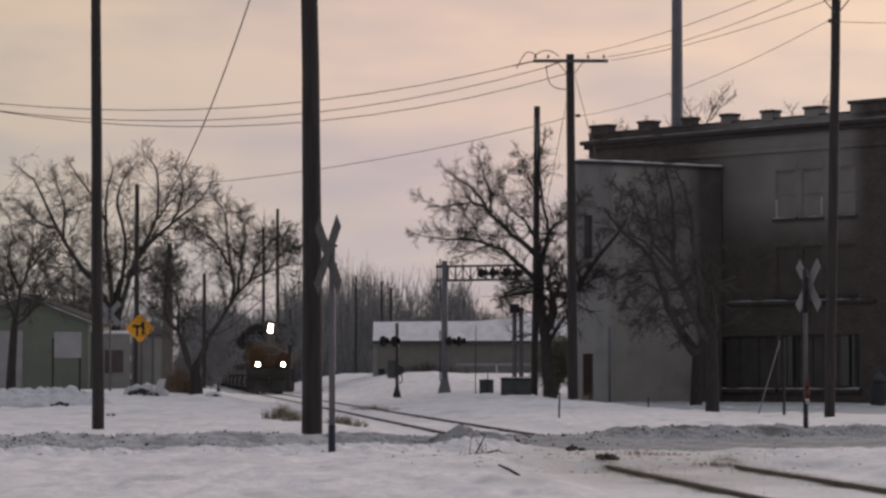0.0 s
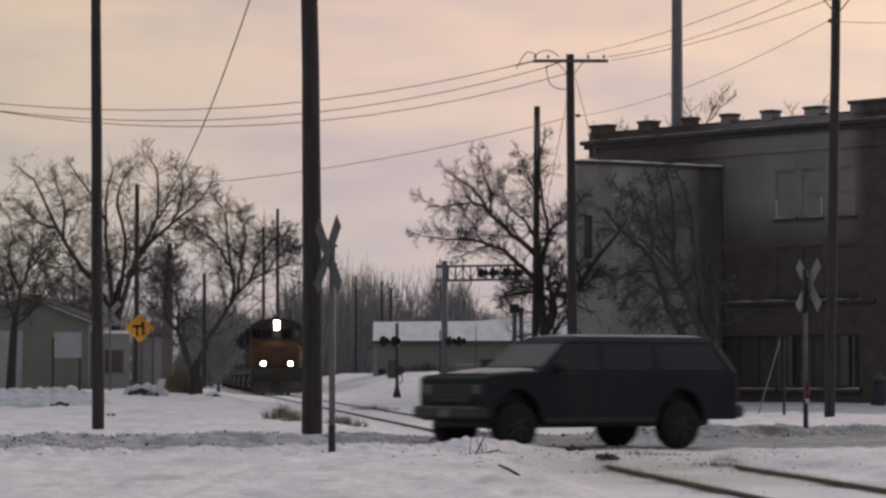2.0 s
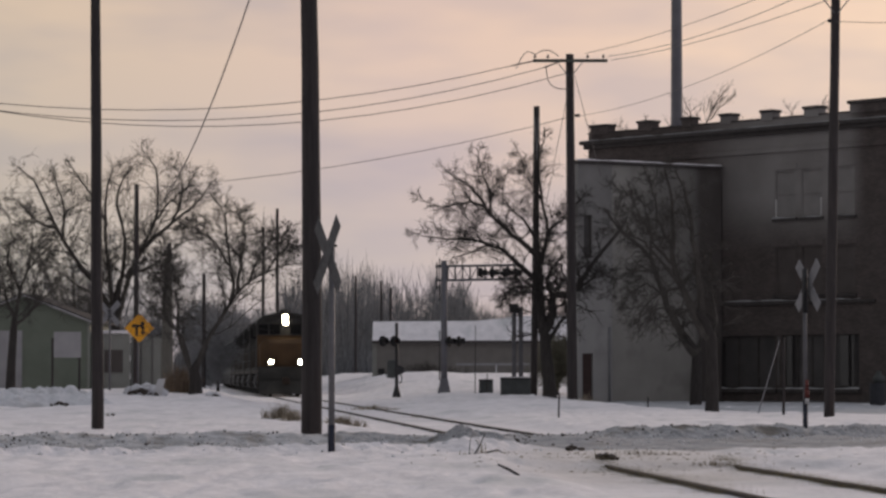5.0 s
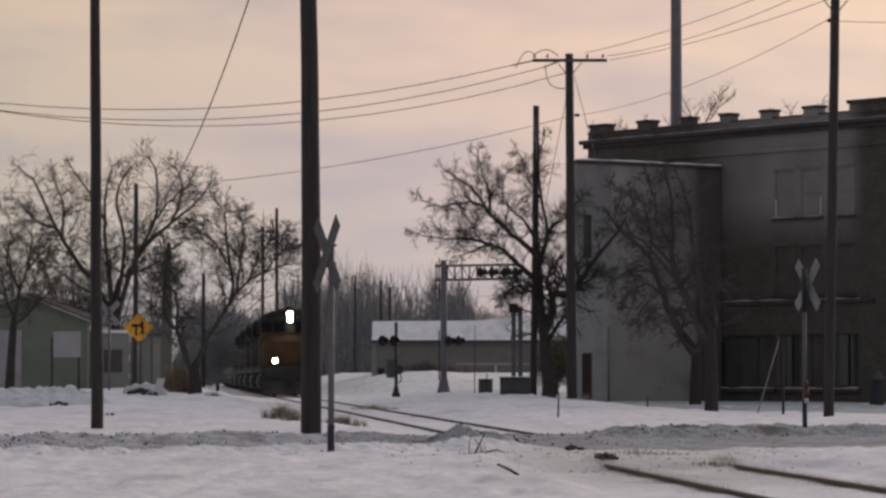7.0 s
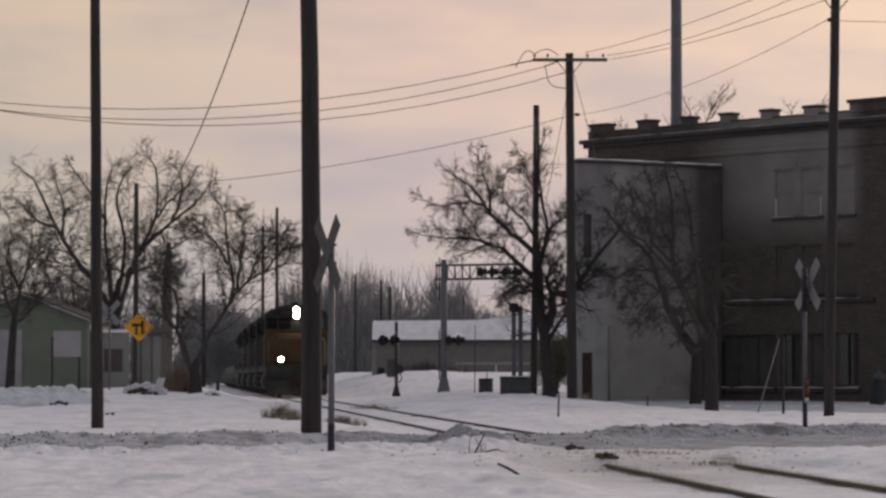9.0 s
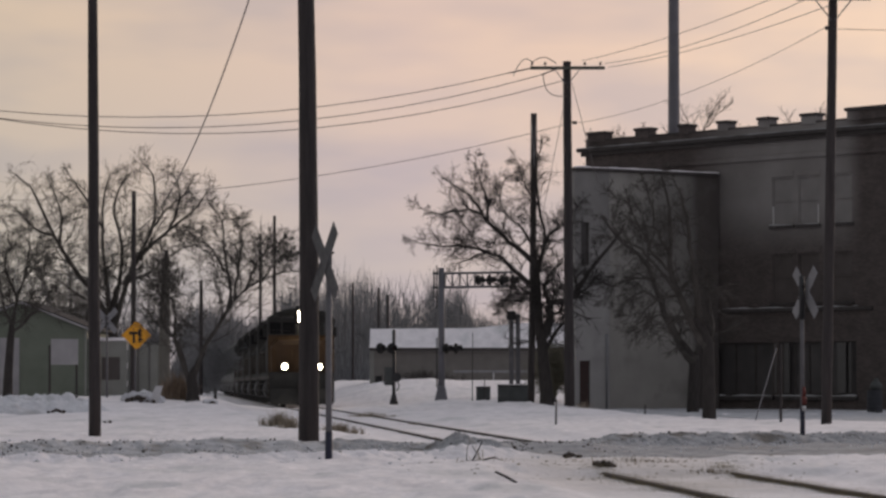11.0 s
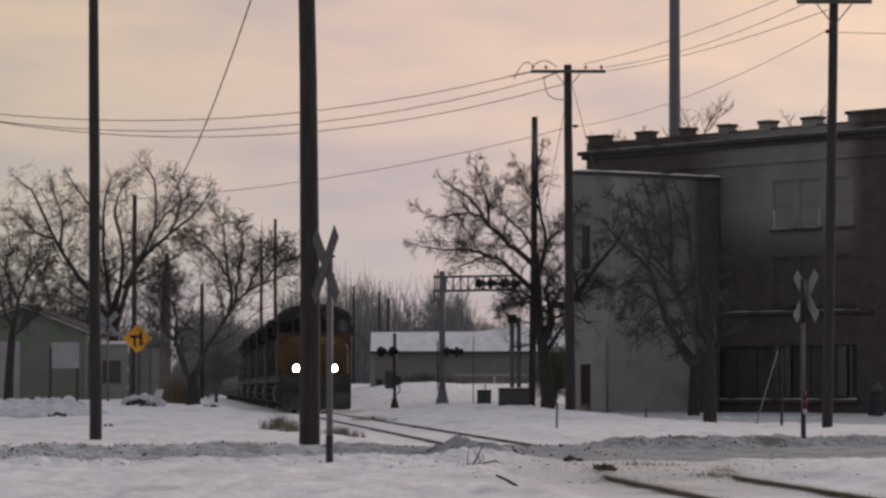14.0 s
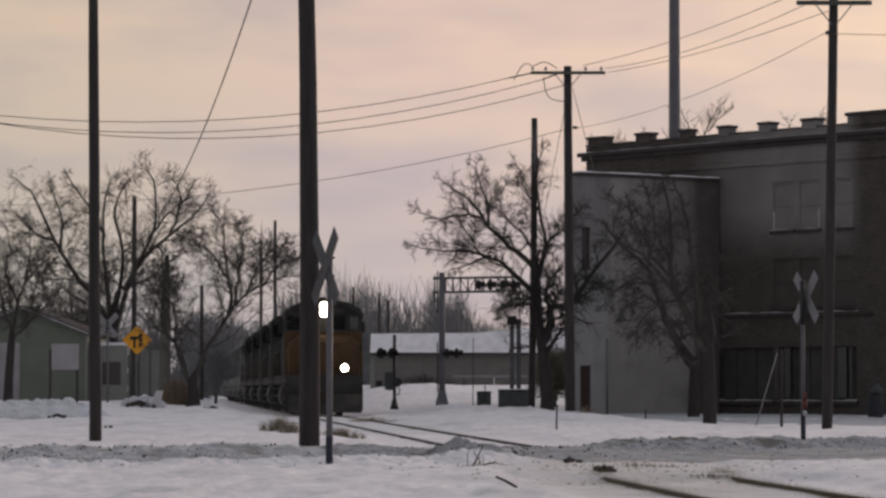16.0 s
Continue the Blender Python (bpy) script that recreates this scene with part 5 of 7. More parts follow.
    limb(0.23, 0, 0.2, (-0.07, 2.27), (-0.38, 2.70), (-0.69, 3.31), (-1.07, 4.01), (-1.25, 4.79), (-1.21, 5.74), (-1.25, 6.61), (-1.46, 7.48))
    limb(0.17, 0.1, -0.3, (-0.31, 2.62), (-0.41, 4.01), (-0.59, 5.22), (-0.66, 5.92), (-0.85, 6.78), (-1.11, 7.39))
    limb(0.08, 0.1, -0.4, (-1.07, 4.01), (-1.60, 4.70), (-2.12, 5.22), (-2.72, 5.53), (-3.07, 6.09))
    limb(0.07, 0.1, 0.4, (-1.16, 4.53), (-1.68, 5.05), (-2.03, 5.74), (-2.46, 6.61), (-2.99, 6.96))
    limb(0.07, 0.1, -0.5, (-0.99, 3.83), (-1.60, 3.66), (-2.12, 3.22), (-2.33, 2.70))
    limb(0.07, 0.1, 0.4, (-1.16, 5.05), (-1.60, 5.74), (-1.77, 6.61), (-1.94, 7.22))
    limb(0.1, 0, 0.3, (-0.03, 2.27), (0.11, 2.96), (-0.07, 4.01), (0.00, 5.05))
    limb = bare_tree(9.84, 126, -0.31, [(0.03, 0, -0.2, 0.22), (0.06, 0, 1.0, 0.185), (0.09, 0, 1.85, 0.17), (-0.1, 0, 2.15, 0.13), (-0.35, 0, 2.5, 0.1)], 13,
                     "dark bare street tree with drooping twigs", spread=0.85, up=-0.3, reach=0.18, dense=1, inner=0, size=1.2)
    limb(0.25, 0, 0.3, (0.11, 1.83), (-0.13, 2.08), (-0.32, 2.34), (-0.57, 2.86), (-0.81, 3.26), (-1.00, 3.81), (-1.22, 4.55), (-1.53, 5.10), (-2.05, 5.58), (-2.53, 6.06), (-2.93, 6.58))
    limb(0.07, 0.1, -0.4, (-1.46, 5.01), (-1.37, 5.66), (-1.64, 6.58), (-2.01, 7.31))
    limb(0.07, 0.1, -0.5, (-0.94, 3.72), (-1.46, 4.09), (-2.01, 3.91), (-2.38, 3.45))
    limb(0.07, 0.1, 0.4, (-1.18, 4.51), (-1.83, 4.55), (-2.38, 4.37), (-2.75, 3.81))
    limb(0.1, 0, -0.2, (0.13, 1.88), (0.31, 2.89), (0.20, 3.81), (-0.02, 4.55))
    # behind the roof of the brick building
    for k, (x, y, h, w) in enumerate(((13.0, 192, 16.6, 0.7), (15.5, 193.5, 18.3, 1.0), (18.8, 196, 16.9, 0.6), (21.6, 192, 17.4, 0.8), (9.6, 190, 15.9, 0.6), (11.4, 192, 16.0, 0.5))):
        limb = bare_tree(x, y, 0, [(0, 0, -0.2, 0.25), (0, 0, 5, 0.2), (0, 0, h * 0.8, 0.12)], 30 + k, "bare treetop showing behind the parapet",
                         levels=1, spread=0.7, up=0.3, reach=0.26, dense=1)
        limb(0.09, 0, 0, (0, h * 0.75), (-0.3 * w, h * 0.86), (-0.75 * w, h * 0.94), (-1.2 * w, h * 0.985))
        limb(0.09, 0, 0.2, (0, h * 0.75), (0.3 * w, h * 0.87), (0.95 * w, h * 0.95), (1.5 * w, h))
        limb(0.06, 0, 0.2, (0.6 * w, h * 0.9), (1.2 * w, h * 0.94), (2.1 * w, h * 0.985))
    # dense crowns behind the house and the line
    for k, (x, y, h) in enumerate(((-22.5, 168, 8.0), (-18.9, 165, 7.3), (-20.6, 180, 7.8))):
        limb = bare_tree(x, y, 0.4, [(0, 0, -0.2, 0.22), (0, 0, 1.2, 0.18), (0.1, 0, 2.2, 0.15)], 60 + k, "bushy bare tree beyond the street",
                         levels=2, spread=0.9, up=0.2, reach=0.26, dense=1)
        for r, dx, f in ((0.1, -1.7, 0.85), (0.1, -0.2, 1.0), (0.1, 1.7, 0.85), (0.08, 2.2, 0.55), (0.08, -2.1, 0.55)):
            limb(r, 0, 0.3, (0.1, 1.9), (0.1 + dx * 0.5, 1.2 + h * f * 0.5), (dx, h * f))
    # crowns farther back, paled by haze in their colour, seen through the near ones
    for k in (0, 1, 2, 3, 4, 8):
        x, y, h = -25.6 + 2.05 * k + 0.5 * math.sin(k * 2.1), 196 + 6 * math.sin(k * 1.7), 8.0 + 1.1 * math.sin(k * 2.9) - (1.2 if k > 6 else 0)
        limb = bare_tree(x, y, 0.4, [(0, 0, -0.2, 0.2), (0, 0, 1.4, 0.16), (0.1, 0, 2.6, 0.13)], 80 + k, "pale bushy bare tree far behind the house",
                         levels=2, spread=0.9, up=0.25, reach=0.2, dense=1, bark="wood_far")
        for r, dx, f in ((0.1, -1.9, 0.8), (0.1, -0.3, 1.0), (0.1, 1.6, 0.86), (0.08, 2.2, 0.55), (0.08, -2.2, 0.5)):
            limb(r, 0, 0.3, (0.1, 2.0), (0.1 + dx * 0.5, 1.2 + h * f * 0.5), (dx, h * f))
    # rounded grey shrub by the line
    limb = bare_tree(-12.6, 181, 0.3, [(0, 0, -0.2, 0.1), (0, 0, 0.25, 0.08), (0, 0, 0.5, 0.05)], 99, "rounded shrub of dense pale grey twigs by the line",
                     levels=2, spread=0.8, up=0.2, reach=0.3, dense=1, bark="pale_twig", inner=0)
    for k in range(9):
        a = -1.2 + 0.3 * k
        limb(0.05, 0, 0.8 * math.sin(k * 2.3), (0, 0.1), (0.7 * math.sin(a) - 0.1, 1.3 + 0.7 * math.cos(a)), (1.45 * math.sin(a) - 0.2, 1.4 + 2.4 * math.cos(a)))
    # dark brush between the low building and the annex
    limb = bare_tree(5.75, 162, 0.2, [(0, 0, -0.4, 0.1), (0, 0, 0.3, 0.08), (0, 0, 0.6, 0.05)], 98, "dense olive-brown brush beside the annex",
                     levels=2, spread=0.8, up=0.25, reach=0.36, dense=2, bark="olive_brush")
    for k in range(8):
        a = -1.0 + 0.29 * k
        limb(0.05, 0, 0.6 * math.sin(k * 2.3), (0, 0.05), (0.5 * math.sin(a), 0.7 + 0.6 * math.cos(a)), (0.95 * math.sin(a), 0.8 + 1.9 * math.cos(a)))
    # left group
    limb = bare_tree(-9.2, 120, 0.3, [(0, 0, -0.2, 0.3), (0.02, 0, 0.5, 0.23), (-0.05, 0, 0.95, 0.19), (0.15, 0, 1.35, 0.12), (0.4, 0, 1.9, 0.1)], 14,
                     "low forking bare tree beside the railway line", spread=0.95, up=0.06, reach=0.31, dense=2, inner=0)
    limb(0.12, 0, 0.2, (-0.15, 0.96), (-0.44, 1.66), (-0.69, 2.33), (-0.63, 3.28), (-0.82, 3.85), (-1.24, 4.23), (-1.79, 4.86))
    limb(0.1, 0, -0.2, (-0.23, 1.18), (-0.61, 2.29), (-1.03, 2.75), (-1.16, 3.39), (-1.12, 4.12), (-1.31, 5.07))
    limb(0.14, 0, 0.2, (0.02, 0.86), (0.53, 2.19), (1.12, 3.07), (1.54, 3.81), (2.17, 4.40), (2.95, 4.73), (3.64, 4.90))
    limb(0.11, 0.1, -0.3, (1.28, 3.39), (1.41, 4.12), (1.20, 5.49), (1.07, 6.75), (0.53, 7.49))
    limb(0.09, 0.1, 0.4, (1.54, 3.81), (1.71, 5.07), (1.79, 6.12), (1.54, 6.92))
    limb(0.08, 0.1, -0.4, (1.96, 4.23), (2.42, 5.28), (2.91, 5.81), (3.43, 6.12))
    limb(0.08, 0.1, 0.4, (1.22, 4.86), (0.69, 5.70), (0.06, 6.23), (-0.53, 6.44))
    limb(0.07, 0, 0.4, (2.59, 4.56), (3.12, 5.28), (3.75, 5.49))
    limb = bare_tree(-15.66, 153, 0.18, [(0, 0, -0.2, 0.34), (0, 0, 1.6, 0.27), (0.1, 0, 3.1, 0.23), (0.15, 0, 3.9, 0.15), (0.3, 0, 4.6, 0.1)], 15,
                     "broad bare tree with dense fine branches behind the house", spread=0.95, up=0.05, reach=0.25, dense=1, size=1.186)
    limb(0.17, 0, 0.4, (0.10, 3.14), (-0.81, 4.49), (-1.65, 5.63), (-2.33, 6.71), (-2.85, 7.89), (-3.25, 8.61), (-3.86, 9.11))
    limb(0.1, 0.2, -0.4, (-2.28, 6.64), (-2.96, 6.87), (-3.52, 7.44), (-3.98, 7.89))
    limb(0.09, 0.2, 0.5, (-2.05, 6.31), (-2.01, 7.44), (-2.28, 8.34), (-2.46, 9.02))
    limb(0.16, 0, -0.3, (0.05, 3.25), (-0.11, 4.49), (-0.29, 6.31), (-0.24, 8.12), (-0.02, 9.11))
    limb(0.09, -0.1, -0.6, (-0.24, 6.76), (-0.81, 7.89), (-1.37, 8.68), (-1.65, 9.20))
    limb(0.15, 0, 0.5, (0.12, 3.25), (0.30, 4.49), (0.48, 6.01), (0.12, 7.55), (0.32, 8.57), (0.84, 9.29))
    limb(0.16, 0, -0.4, (0.21, 3.14), (0.71, 4.83), (1.32, 6.08), (1.77, 7.41), (1.75, 8.91), (1.39, 9.47))
    limb(0.15, 0, 0.3, (0.55, 4.61), (1.30, 5.94), (2.47, 6.96), (3.38, 7.78), (3.92, 8.52))
    limb(0.09, 0.1, 0.7, (2.36, 6.87), (2.74, 7.89), (2.65, 8.79), (2.25, 9.25))
    limb(0.08, 0.1, -0.6, (1.52, 6.76), (2.25, 7.66), (2.93, 8.23), (3.26, 8.79))
    limb(0.1, 0, -0.5, (0.62, 4.72), (1.57, 5.17), (2.47, 5.85), (3.38, 6.31))
    limb(0.1, 0, -0.5, (-0.02, 3.59), (-0.92, 4.04), (-1.83, 4.72), (-2.62, 5.17))
    limb = bare_tree(-16.2, 118.5, 0.35, [(0.3, 0, -0.2, 0.2), (0.35, 0, 1.2, 0.16), (0.42, 0, 2.3, 0.14), (0.46, 0, 2.9, 0.09)], 16,
                     "small rounded bare tree before the grey-green house", spread=0.9, up=0.1, reach=0.27, dense=1)
    limb(0.11, 0, 0.2, (0.40, 2.05), (0.46, 2.78), (0.15, 3.51), (-0.06, 4.55), (-0.41, 5.59))
    limb(0.1, 0, -0.2, (0.46, 2.78), (0.61, 3.61), (0.90, 4.55), (1.11, 5.59), (1.15, 6.63))
    limb(0.09, 0, 0.2, (0.46, 2.47), (1.15, 3.18), (1.69, 3.72), (2.15, 4.13))
    limb(0.08, 0, 0.3, (0.65, 3.82), (0.21, 4.97), (0.32, 6.00), (0.11, 6.73))
    limb(0.08, 0, -0.3, (0.90, 4.55), (1.46, 5.17), (1.81, 5.90))
    limb(0.07, 0, -0.3, (0.11, 3.61), (-0.51, 4.13), (-1.03, 4.97))
    # pale dead stem, its top wrapped in dry vines
    h = 6.6
    limb = bare_tree(-11.75, 137.4, 0.3, [(0, 0, -0.2, 0.27), (0.02, 0, h * 0.5, 0.23), (0.05, 0, h * 0.85, 0.16)], 17,
                     "pale dead stem with a dark tangle of vines round its top", levels=2, spread=1.2, up=-0.15, reach=0.2, dense=2, inner=0, trunk_bark="grey_bark")
    limb(0.1, -0.1, -0.2, (-0.1, h * 0.6), (-0.05, h * 0.8), (-0.15, h))
    limb(0.08, -0.1, 0.2, (0.1, h * 0.55), (0.15, h * 0.7), (0.3, h * 0.88))


def make_woods():
    """Far leafless woods along the line, and the dim brush at their foot."""
    rnd = random.Random(5)
    vs, fs = [], []

    def in_lane(x, y):
        """A clearing runs through the woods to the left of the line."""
        return -0.0855 < x / y < -0.0795

    for k in range(1320):
        x, y = rnd.uniform(-17, 8) if k < 620 else rnd.uniform(-36, -15) if k < 1140 else rnd.uniform(-1, 11), rnd.uniform(322, 450)
        if abs(x - track_x(y)) < 3.2 or in_lane(x, y):
            continue
        env = 11.2 + 2.2 * nv(x * 0.12, 3.3) + 1.1 * nv(x * 0.5, 8)
        if x > 3 or x < -17:
            env *= 0.7
        h = env * rnd.uniform(0.62, 1.0) * y / 360
        p = Vector((x, y, 0.2))
        tilt = Vector((rnd.gauss(0, 0.05), 0, 1)).normalized()
        pts = [p, p + tilt * h * 0.5, p + tilt * h * 0.8 + Vector((rnd.gauss(0, 0.15), 0, 0)), p + tilt * h]
        tube(vs, fs, pts, [0.11, 0.08, 0.05, 0.02], 3)
        for _ in range(9):
            t = rnd.uniform(0.3, 0.95)
            q = p + tilt * h * t
            d = Vector((rnd.gauss(0, 0.5), rnd.gauss(0, 0.3), 1)).normalized()
            l = h * rnd.uniform(0.1, 0.28)
            tube(vs, fs, [q, q + d * l * 0.6, q + (d + Vector((0, 0, 0.3))) * l], [0.04, 0.03, 0.012], 3)
    for k in range(1000):
        x, y = rnd.uniform(-52, -20) if k < 400 else rnd.gauss(-38, 3) if k < 640 else rnd.gauss(-33.5, 2.6), rnd.uniform(480, 600)
        if in_lane(x, y):
            continue
        h = (10.5 + 2.0 * nv(x * 0.15, 5.1) + 3.2 * math.exp(-((x + 38) / 5) ** 2)) * rnd.uniform(0.6, 1.0)
        p = Vector((x, y, 0.0))
        tube(vs, fs, [p, p + Vector((rnd.gauss(0, 0.2), 0, h * 0.6)), p + Vector((rnd.gauss(0, 0.4), 0, h))], [0.16, 0.11, 0.03], 3)
        for _ in range(9):
            q = p + Vector((0, 0, h * rnd.uniform(0.15, 0.9)))
            d = Vector((rnd.gauss(0, 0.6), 0, 1)).normalized()
            l = h * rnd.uniform(0.12, 0.3)
            tube(vs, fs, [q, q + d * l * 0.6, q + d * l], [0.08, 0.06, 0.02], 3)
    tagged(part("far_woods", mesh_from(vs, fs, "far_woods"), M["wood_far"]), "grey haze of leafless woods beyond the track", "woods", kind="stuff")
    vs, fs = [], []
    for k in range(8600):
        x, y = (rnd.uniform(-34, 14), rnd.uniform(308, 360)) if k < 4600 else (rnd.uniform(-36, -17), rnd.uniform(315, 450)) if k < 6400 else (rnd.uniform(-16, 3), rnd.uniform(308, 375))
        if abs(x - track_x(y)) < 2.6:
            continue
        h = rnd.uniform(1.5, 5.0 if k < 4600 else 6.5) * (0.9 + 0.5 * nv(x * 0.2, 1)) * (0.8 if in_lane(x, y) else 1)
        p = Vector((x, y, 0.1))
        d = Vector((rnd.gauss(0, 0.16), 0, 1))
        tube(vs, fs, [p, p + d * h * 0.6, p + d * h], [0.08, 0.05, 0.015], 3)
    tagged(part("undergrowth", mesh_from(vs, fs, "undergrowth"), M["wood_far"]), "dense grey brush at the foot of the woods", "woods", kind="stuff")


# ---- the car ----
def car_wheel(parent, x, y, z, r):
    w = part("wheel", _tyre(r), M["rubber"], parent, "snow-dusted black tyre", m=pose(x, y, z))
    s = 1 if y > 0 else -1
    bm = bmesh.new()
    rod(bm, (0, s * 0.06, 0), (0, s * 0.115, 0), r * 0.56, r * 0.52, n=20)
    rod(bm, (0, s * 0.115, 0), (0, s * 0.14, 0), r * 0.16, r * 0.13, n=12)
    rim = part("rim", bm, M["alloy"], w, "dull dirty rim")
    for k in range(6):
        a = k * math.pi / 3
        bm = bmesh.new()
        box(bm, -0.022, 0.022, s * 0.128 - 0.012, s * 0.128 + 0.012, r * 0.12, r * 0.5, 0.004)
        bmesh.ops.rotate(bm, verts=bm.verts[:], cent=(0, 0, 0), matrix=Matrix.Rotation(a, 3, "Y"))
        part("spoke", bm, M["dark_metal"], rim)
    return w


def _tyre(r):
    bm = bmesh.new()
    prof = [(-0.12, r * 0.58), (-0.125, r * 0.85), (-0.105, r * 0.97), (-0.05, r), (0.05, r), (0.105, r * 0.97), (0.125, r * 0.85), (0.12, r * 0.58)]
    n = 28
    loft(bm, [[(q * math.cos(2 * math.pi * k / n), w, q * math.sin(2 * math.pi * k / n)) for k in range(n)] for w, q in prof], smooth=True)
    return bm


def arch(cx, r, z0, n=9):
    """Half circle of a wheel arch, from the rear to the front."""
    return [(cx + r * math.cos(math.pi - math.pi * k / n), max(z0, z0 + r * math.sin(math.pi * k / n) * 1.05)) for k in range(n + 1)]


def make_car():
    C = thing("station_wagon_truck", pose(20, 62.4, -0.14), "long dark green four-wheel-drive wagon with salt-dulled sides", "car")
    sill = 0.47
    low = [(-2.86, 0.62), (-2.86, sill)] + arch(-1.67, 0.47, sill) + arch(1.67, 0.47, sill) + [(2.28, sill), (2.3, 0.62), (2.3, 1.13), (2.22, 1.18), (1.8, 1.215), (1.2, 1.24), (-2.86, 1.24)]
    bm = bmesh.new()
    slab(bm, low, -0.97, 0.97, 0.035)
    part("body", bm, M["car_paint"], C, "dark green body")

    def ring(z, xf, xr, hw, cham):
        return [(xf, -hw + cham, z), (xf - 0.12, -hw, z), (xr + 0.02, -hw, z), (xr, -hw + 0.015, z), (xr, hw - 0.015, z), (xr + 0.02, hw, z), (xf - 0.12, hw, z), (xf, hw - cham, z)]
    bm = bmesh.new()
    loft(bm, [ring(1.22, 1.22, -2.85, 0.95, 0.08), ring(1.72, 0.52, -2.52, 0.80, 0.1), ring(1.79, 0.38, -2.42, 0.70, 0.12), ring(1.82, 0.15, -2.25, 0.5, 0.15)])
    part("cabin", bm, M["car_paint"], C, "dark green cabin with a pale-topped roof")
    # a thin pale skin paints the reflected highlight along the roof edge
    bm = bmesh.new()
    loft(bm, [ring(1.785, 0.34, -2.36, 0.69, 0.12), ring(1.812, 0.28, -2.31, 0.62, 0.12), ring(1.835, 0.1, -2.16, 0.46, 0.15)])
    part("roof_highlight", bm, M["steel_light"], C, "thin pale layer painting a highlight along the roof")

    def side_y(z):
        return 0.95 - (z - 1.22) / 0.5 * 0.15

    for s in (-1, 1):
        for a, b, c, d in ((0.98, -0.02, 0.52, -0.02), (-0.1, -1.12, -0.1, -1.12), (-1.22, -2.6, -1.22, -2.4)):
            bm = bmesh.new()
            q = []
            for off in (0.006, -0.02):
                q.append([(a, s * (side_y(1.27) + off), 1.27), (b, s * (side_y(1.27) + off), 1.27), (d, s * (side_y(1.67) + off), 1.67), (c, s * (side_y(1.67) + off), 1.67)])
            loft(bm, q)
            part("side_window", bm, M["car_glass"], C, "dark tinted side window")
        for x in (1.05, -0.06, -1.17):
            bm = bmesh.new()
            box(bm, x - 0.006, x + 0.006, s * 0.966, s * 0.974, 0.6, 1.2)
            part("door_seam", bm, M["black"], C)
        bm = bmesh.new()
        box(bm, -1.15, 1.15, s * 0.93, s * 0.985, 0.42, 0.52, 0.02)
        part("side_step", bm, M["black"], C)
        bm = bmesh.new()
        box(bm, 0.78, 0.92, s * 0.96, s * 1.17, 1.25, 1.42, 0.03)
        part("mirror", bm, M["black"], C, "black door mirror")
        bm = bmesh.new()
        box(bm, 2.24, 2.32, s * 0.62 - 0.2, s * 0.62 + 0.2, 0.88, 1.03, 0.015)
        part("headlight", bm, M["lamp_lens"], C, "unlit clear headlight")
        bm = bmesh.new()
        box(bm, 2.20, 2.3, s * 0.88 - 0.07, s * 0.88 + 0.07, 0.8, 1.03, 0.01)
        part("turn_lamp", bm, M["lamp_lens"], C)
        bm = bmesh.new()
        box(bm, -2.89, -2.8, s * 0.88 - 0.08, s * 0.88 + 0.08, 0.78, 1.12, 0.015)
        part("tail_light", bm, M["tail_lens"], C, "red tail light")
    bm = bmesh.new()
    loft(bm, [[(1.13 + o, -0.82, 1.27), (1.13 + o, 0.82, 1.27), (0.60 + o, 0.70, 1.68), (0.60 + o, -0.70, 1.68)] for o in (-0.02, 0.014)])
    part("windshield", bm, M["windshield"], C, "raked windshield paled by a painted sky reflection")
    bm = bmesh.new()
    loft(bm, [[(-2.80 - o, -0.7, 1.3), (-2.80 - o, 0.7, 1.3), (-2.565 - o, 0.6, 1.66), (-2.565 - o, -0.6, 1.66)] for o in (-0.02, 0.012)])
    part("rear_window", bm, M["grimy_glass"], C)
    bm = bmesh.new()
    loft(bm, [[(x, -0.8, z), (x, 0.8, z), (x, 0.7, z + 0.03), (x, -0.7, z + 0.03)] for x, z in ((2.12, 1.175), (1.8, 1.2), (1.3, 1.23))])
    part("hood", bm, M["car_paint"], C, "broad flat hood with pale frost")
    bm = bmesh.new()
    loft(bm, [[(x, -0.78 * k, z), (x, 0.78 * k, z), (x, 0.7 * k, z + h * 0.7), (x, 0.3 * k, z + h), (x, -0.3 * k, z + h), (x, -0.7 * k, z + h * 0.7)] for x, z, k, h in ((2.0, 1.205, 0.85, 0.015), (1.75, 1.225, 0.95, 0.045), (1.45, 1.245, 1.0, 0.055), (1.2, 1.25, 1.0, 0.05))])
    part("hood_frost", bm, M["frost"], C, "pale snow crust on the hood")
    for cx in (1.67, -1.67):
        bm = bmesh.new()
        box(bm, cx - 0.5, cx + 0.5, -0.7, 0.7, 0.42, 0.98, 0.03)
        part("wheel_well", bm, M["black"], C)
    bm = bmesh.new()
    box(bm, 2.26, 2.33, -0.6, 0.6, 0.74, 1.04, 0.015)
    g = part("grille", bm, M["black"], C, "dark grille")
    for z in (0.8, 0.88, 0.96):
        bm = bmesh.new()
        box(bm, 2.33, 2.342, -0.56, 0.56, z - 0.012, z + 0.012)
        part("grille_bar", bm, M["chrome"], g)
    for name, x0, x1, z0, z1 in (("front_bumper", 2.22, 2.44, 0.5, 0.70), ("rear_bumper", -3.02, -2.8, 0.5, 0.70)):
        bm = bmesh.new()
        box(bm, x0, x1, -0.98, 0.98, z0, z1, 0.04)
        part(name, bm, M["chrome"], C, "dull chrome bumper")
    bm = bmesh.new()
    box(bm, -2.4, 2.15, -0.8, 0.8, 0.36, 0.6, 0.03)
    part("chassis", bm, M["black"], C)
    bm = bmesh.new()
    box(bm, 2.44, 2.455, -0.16, 0.16, 0.53, 0.65)
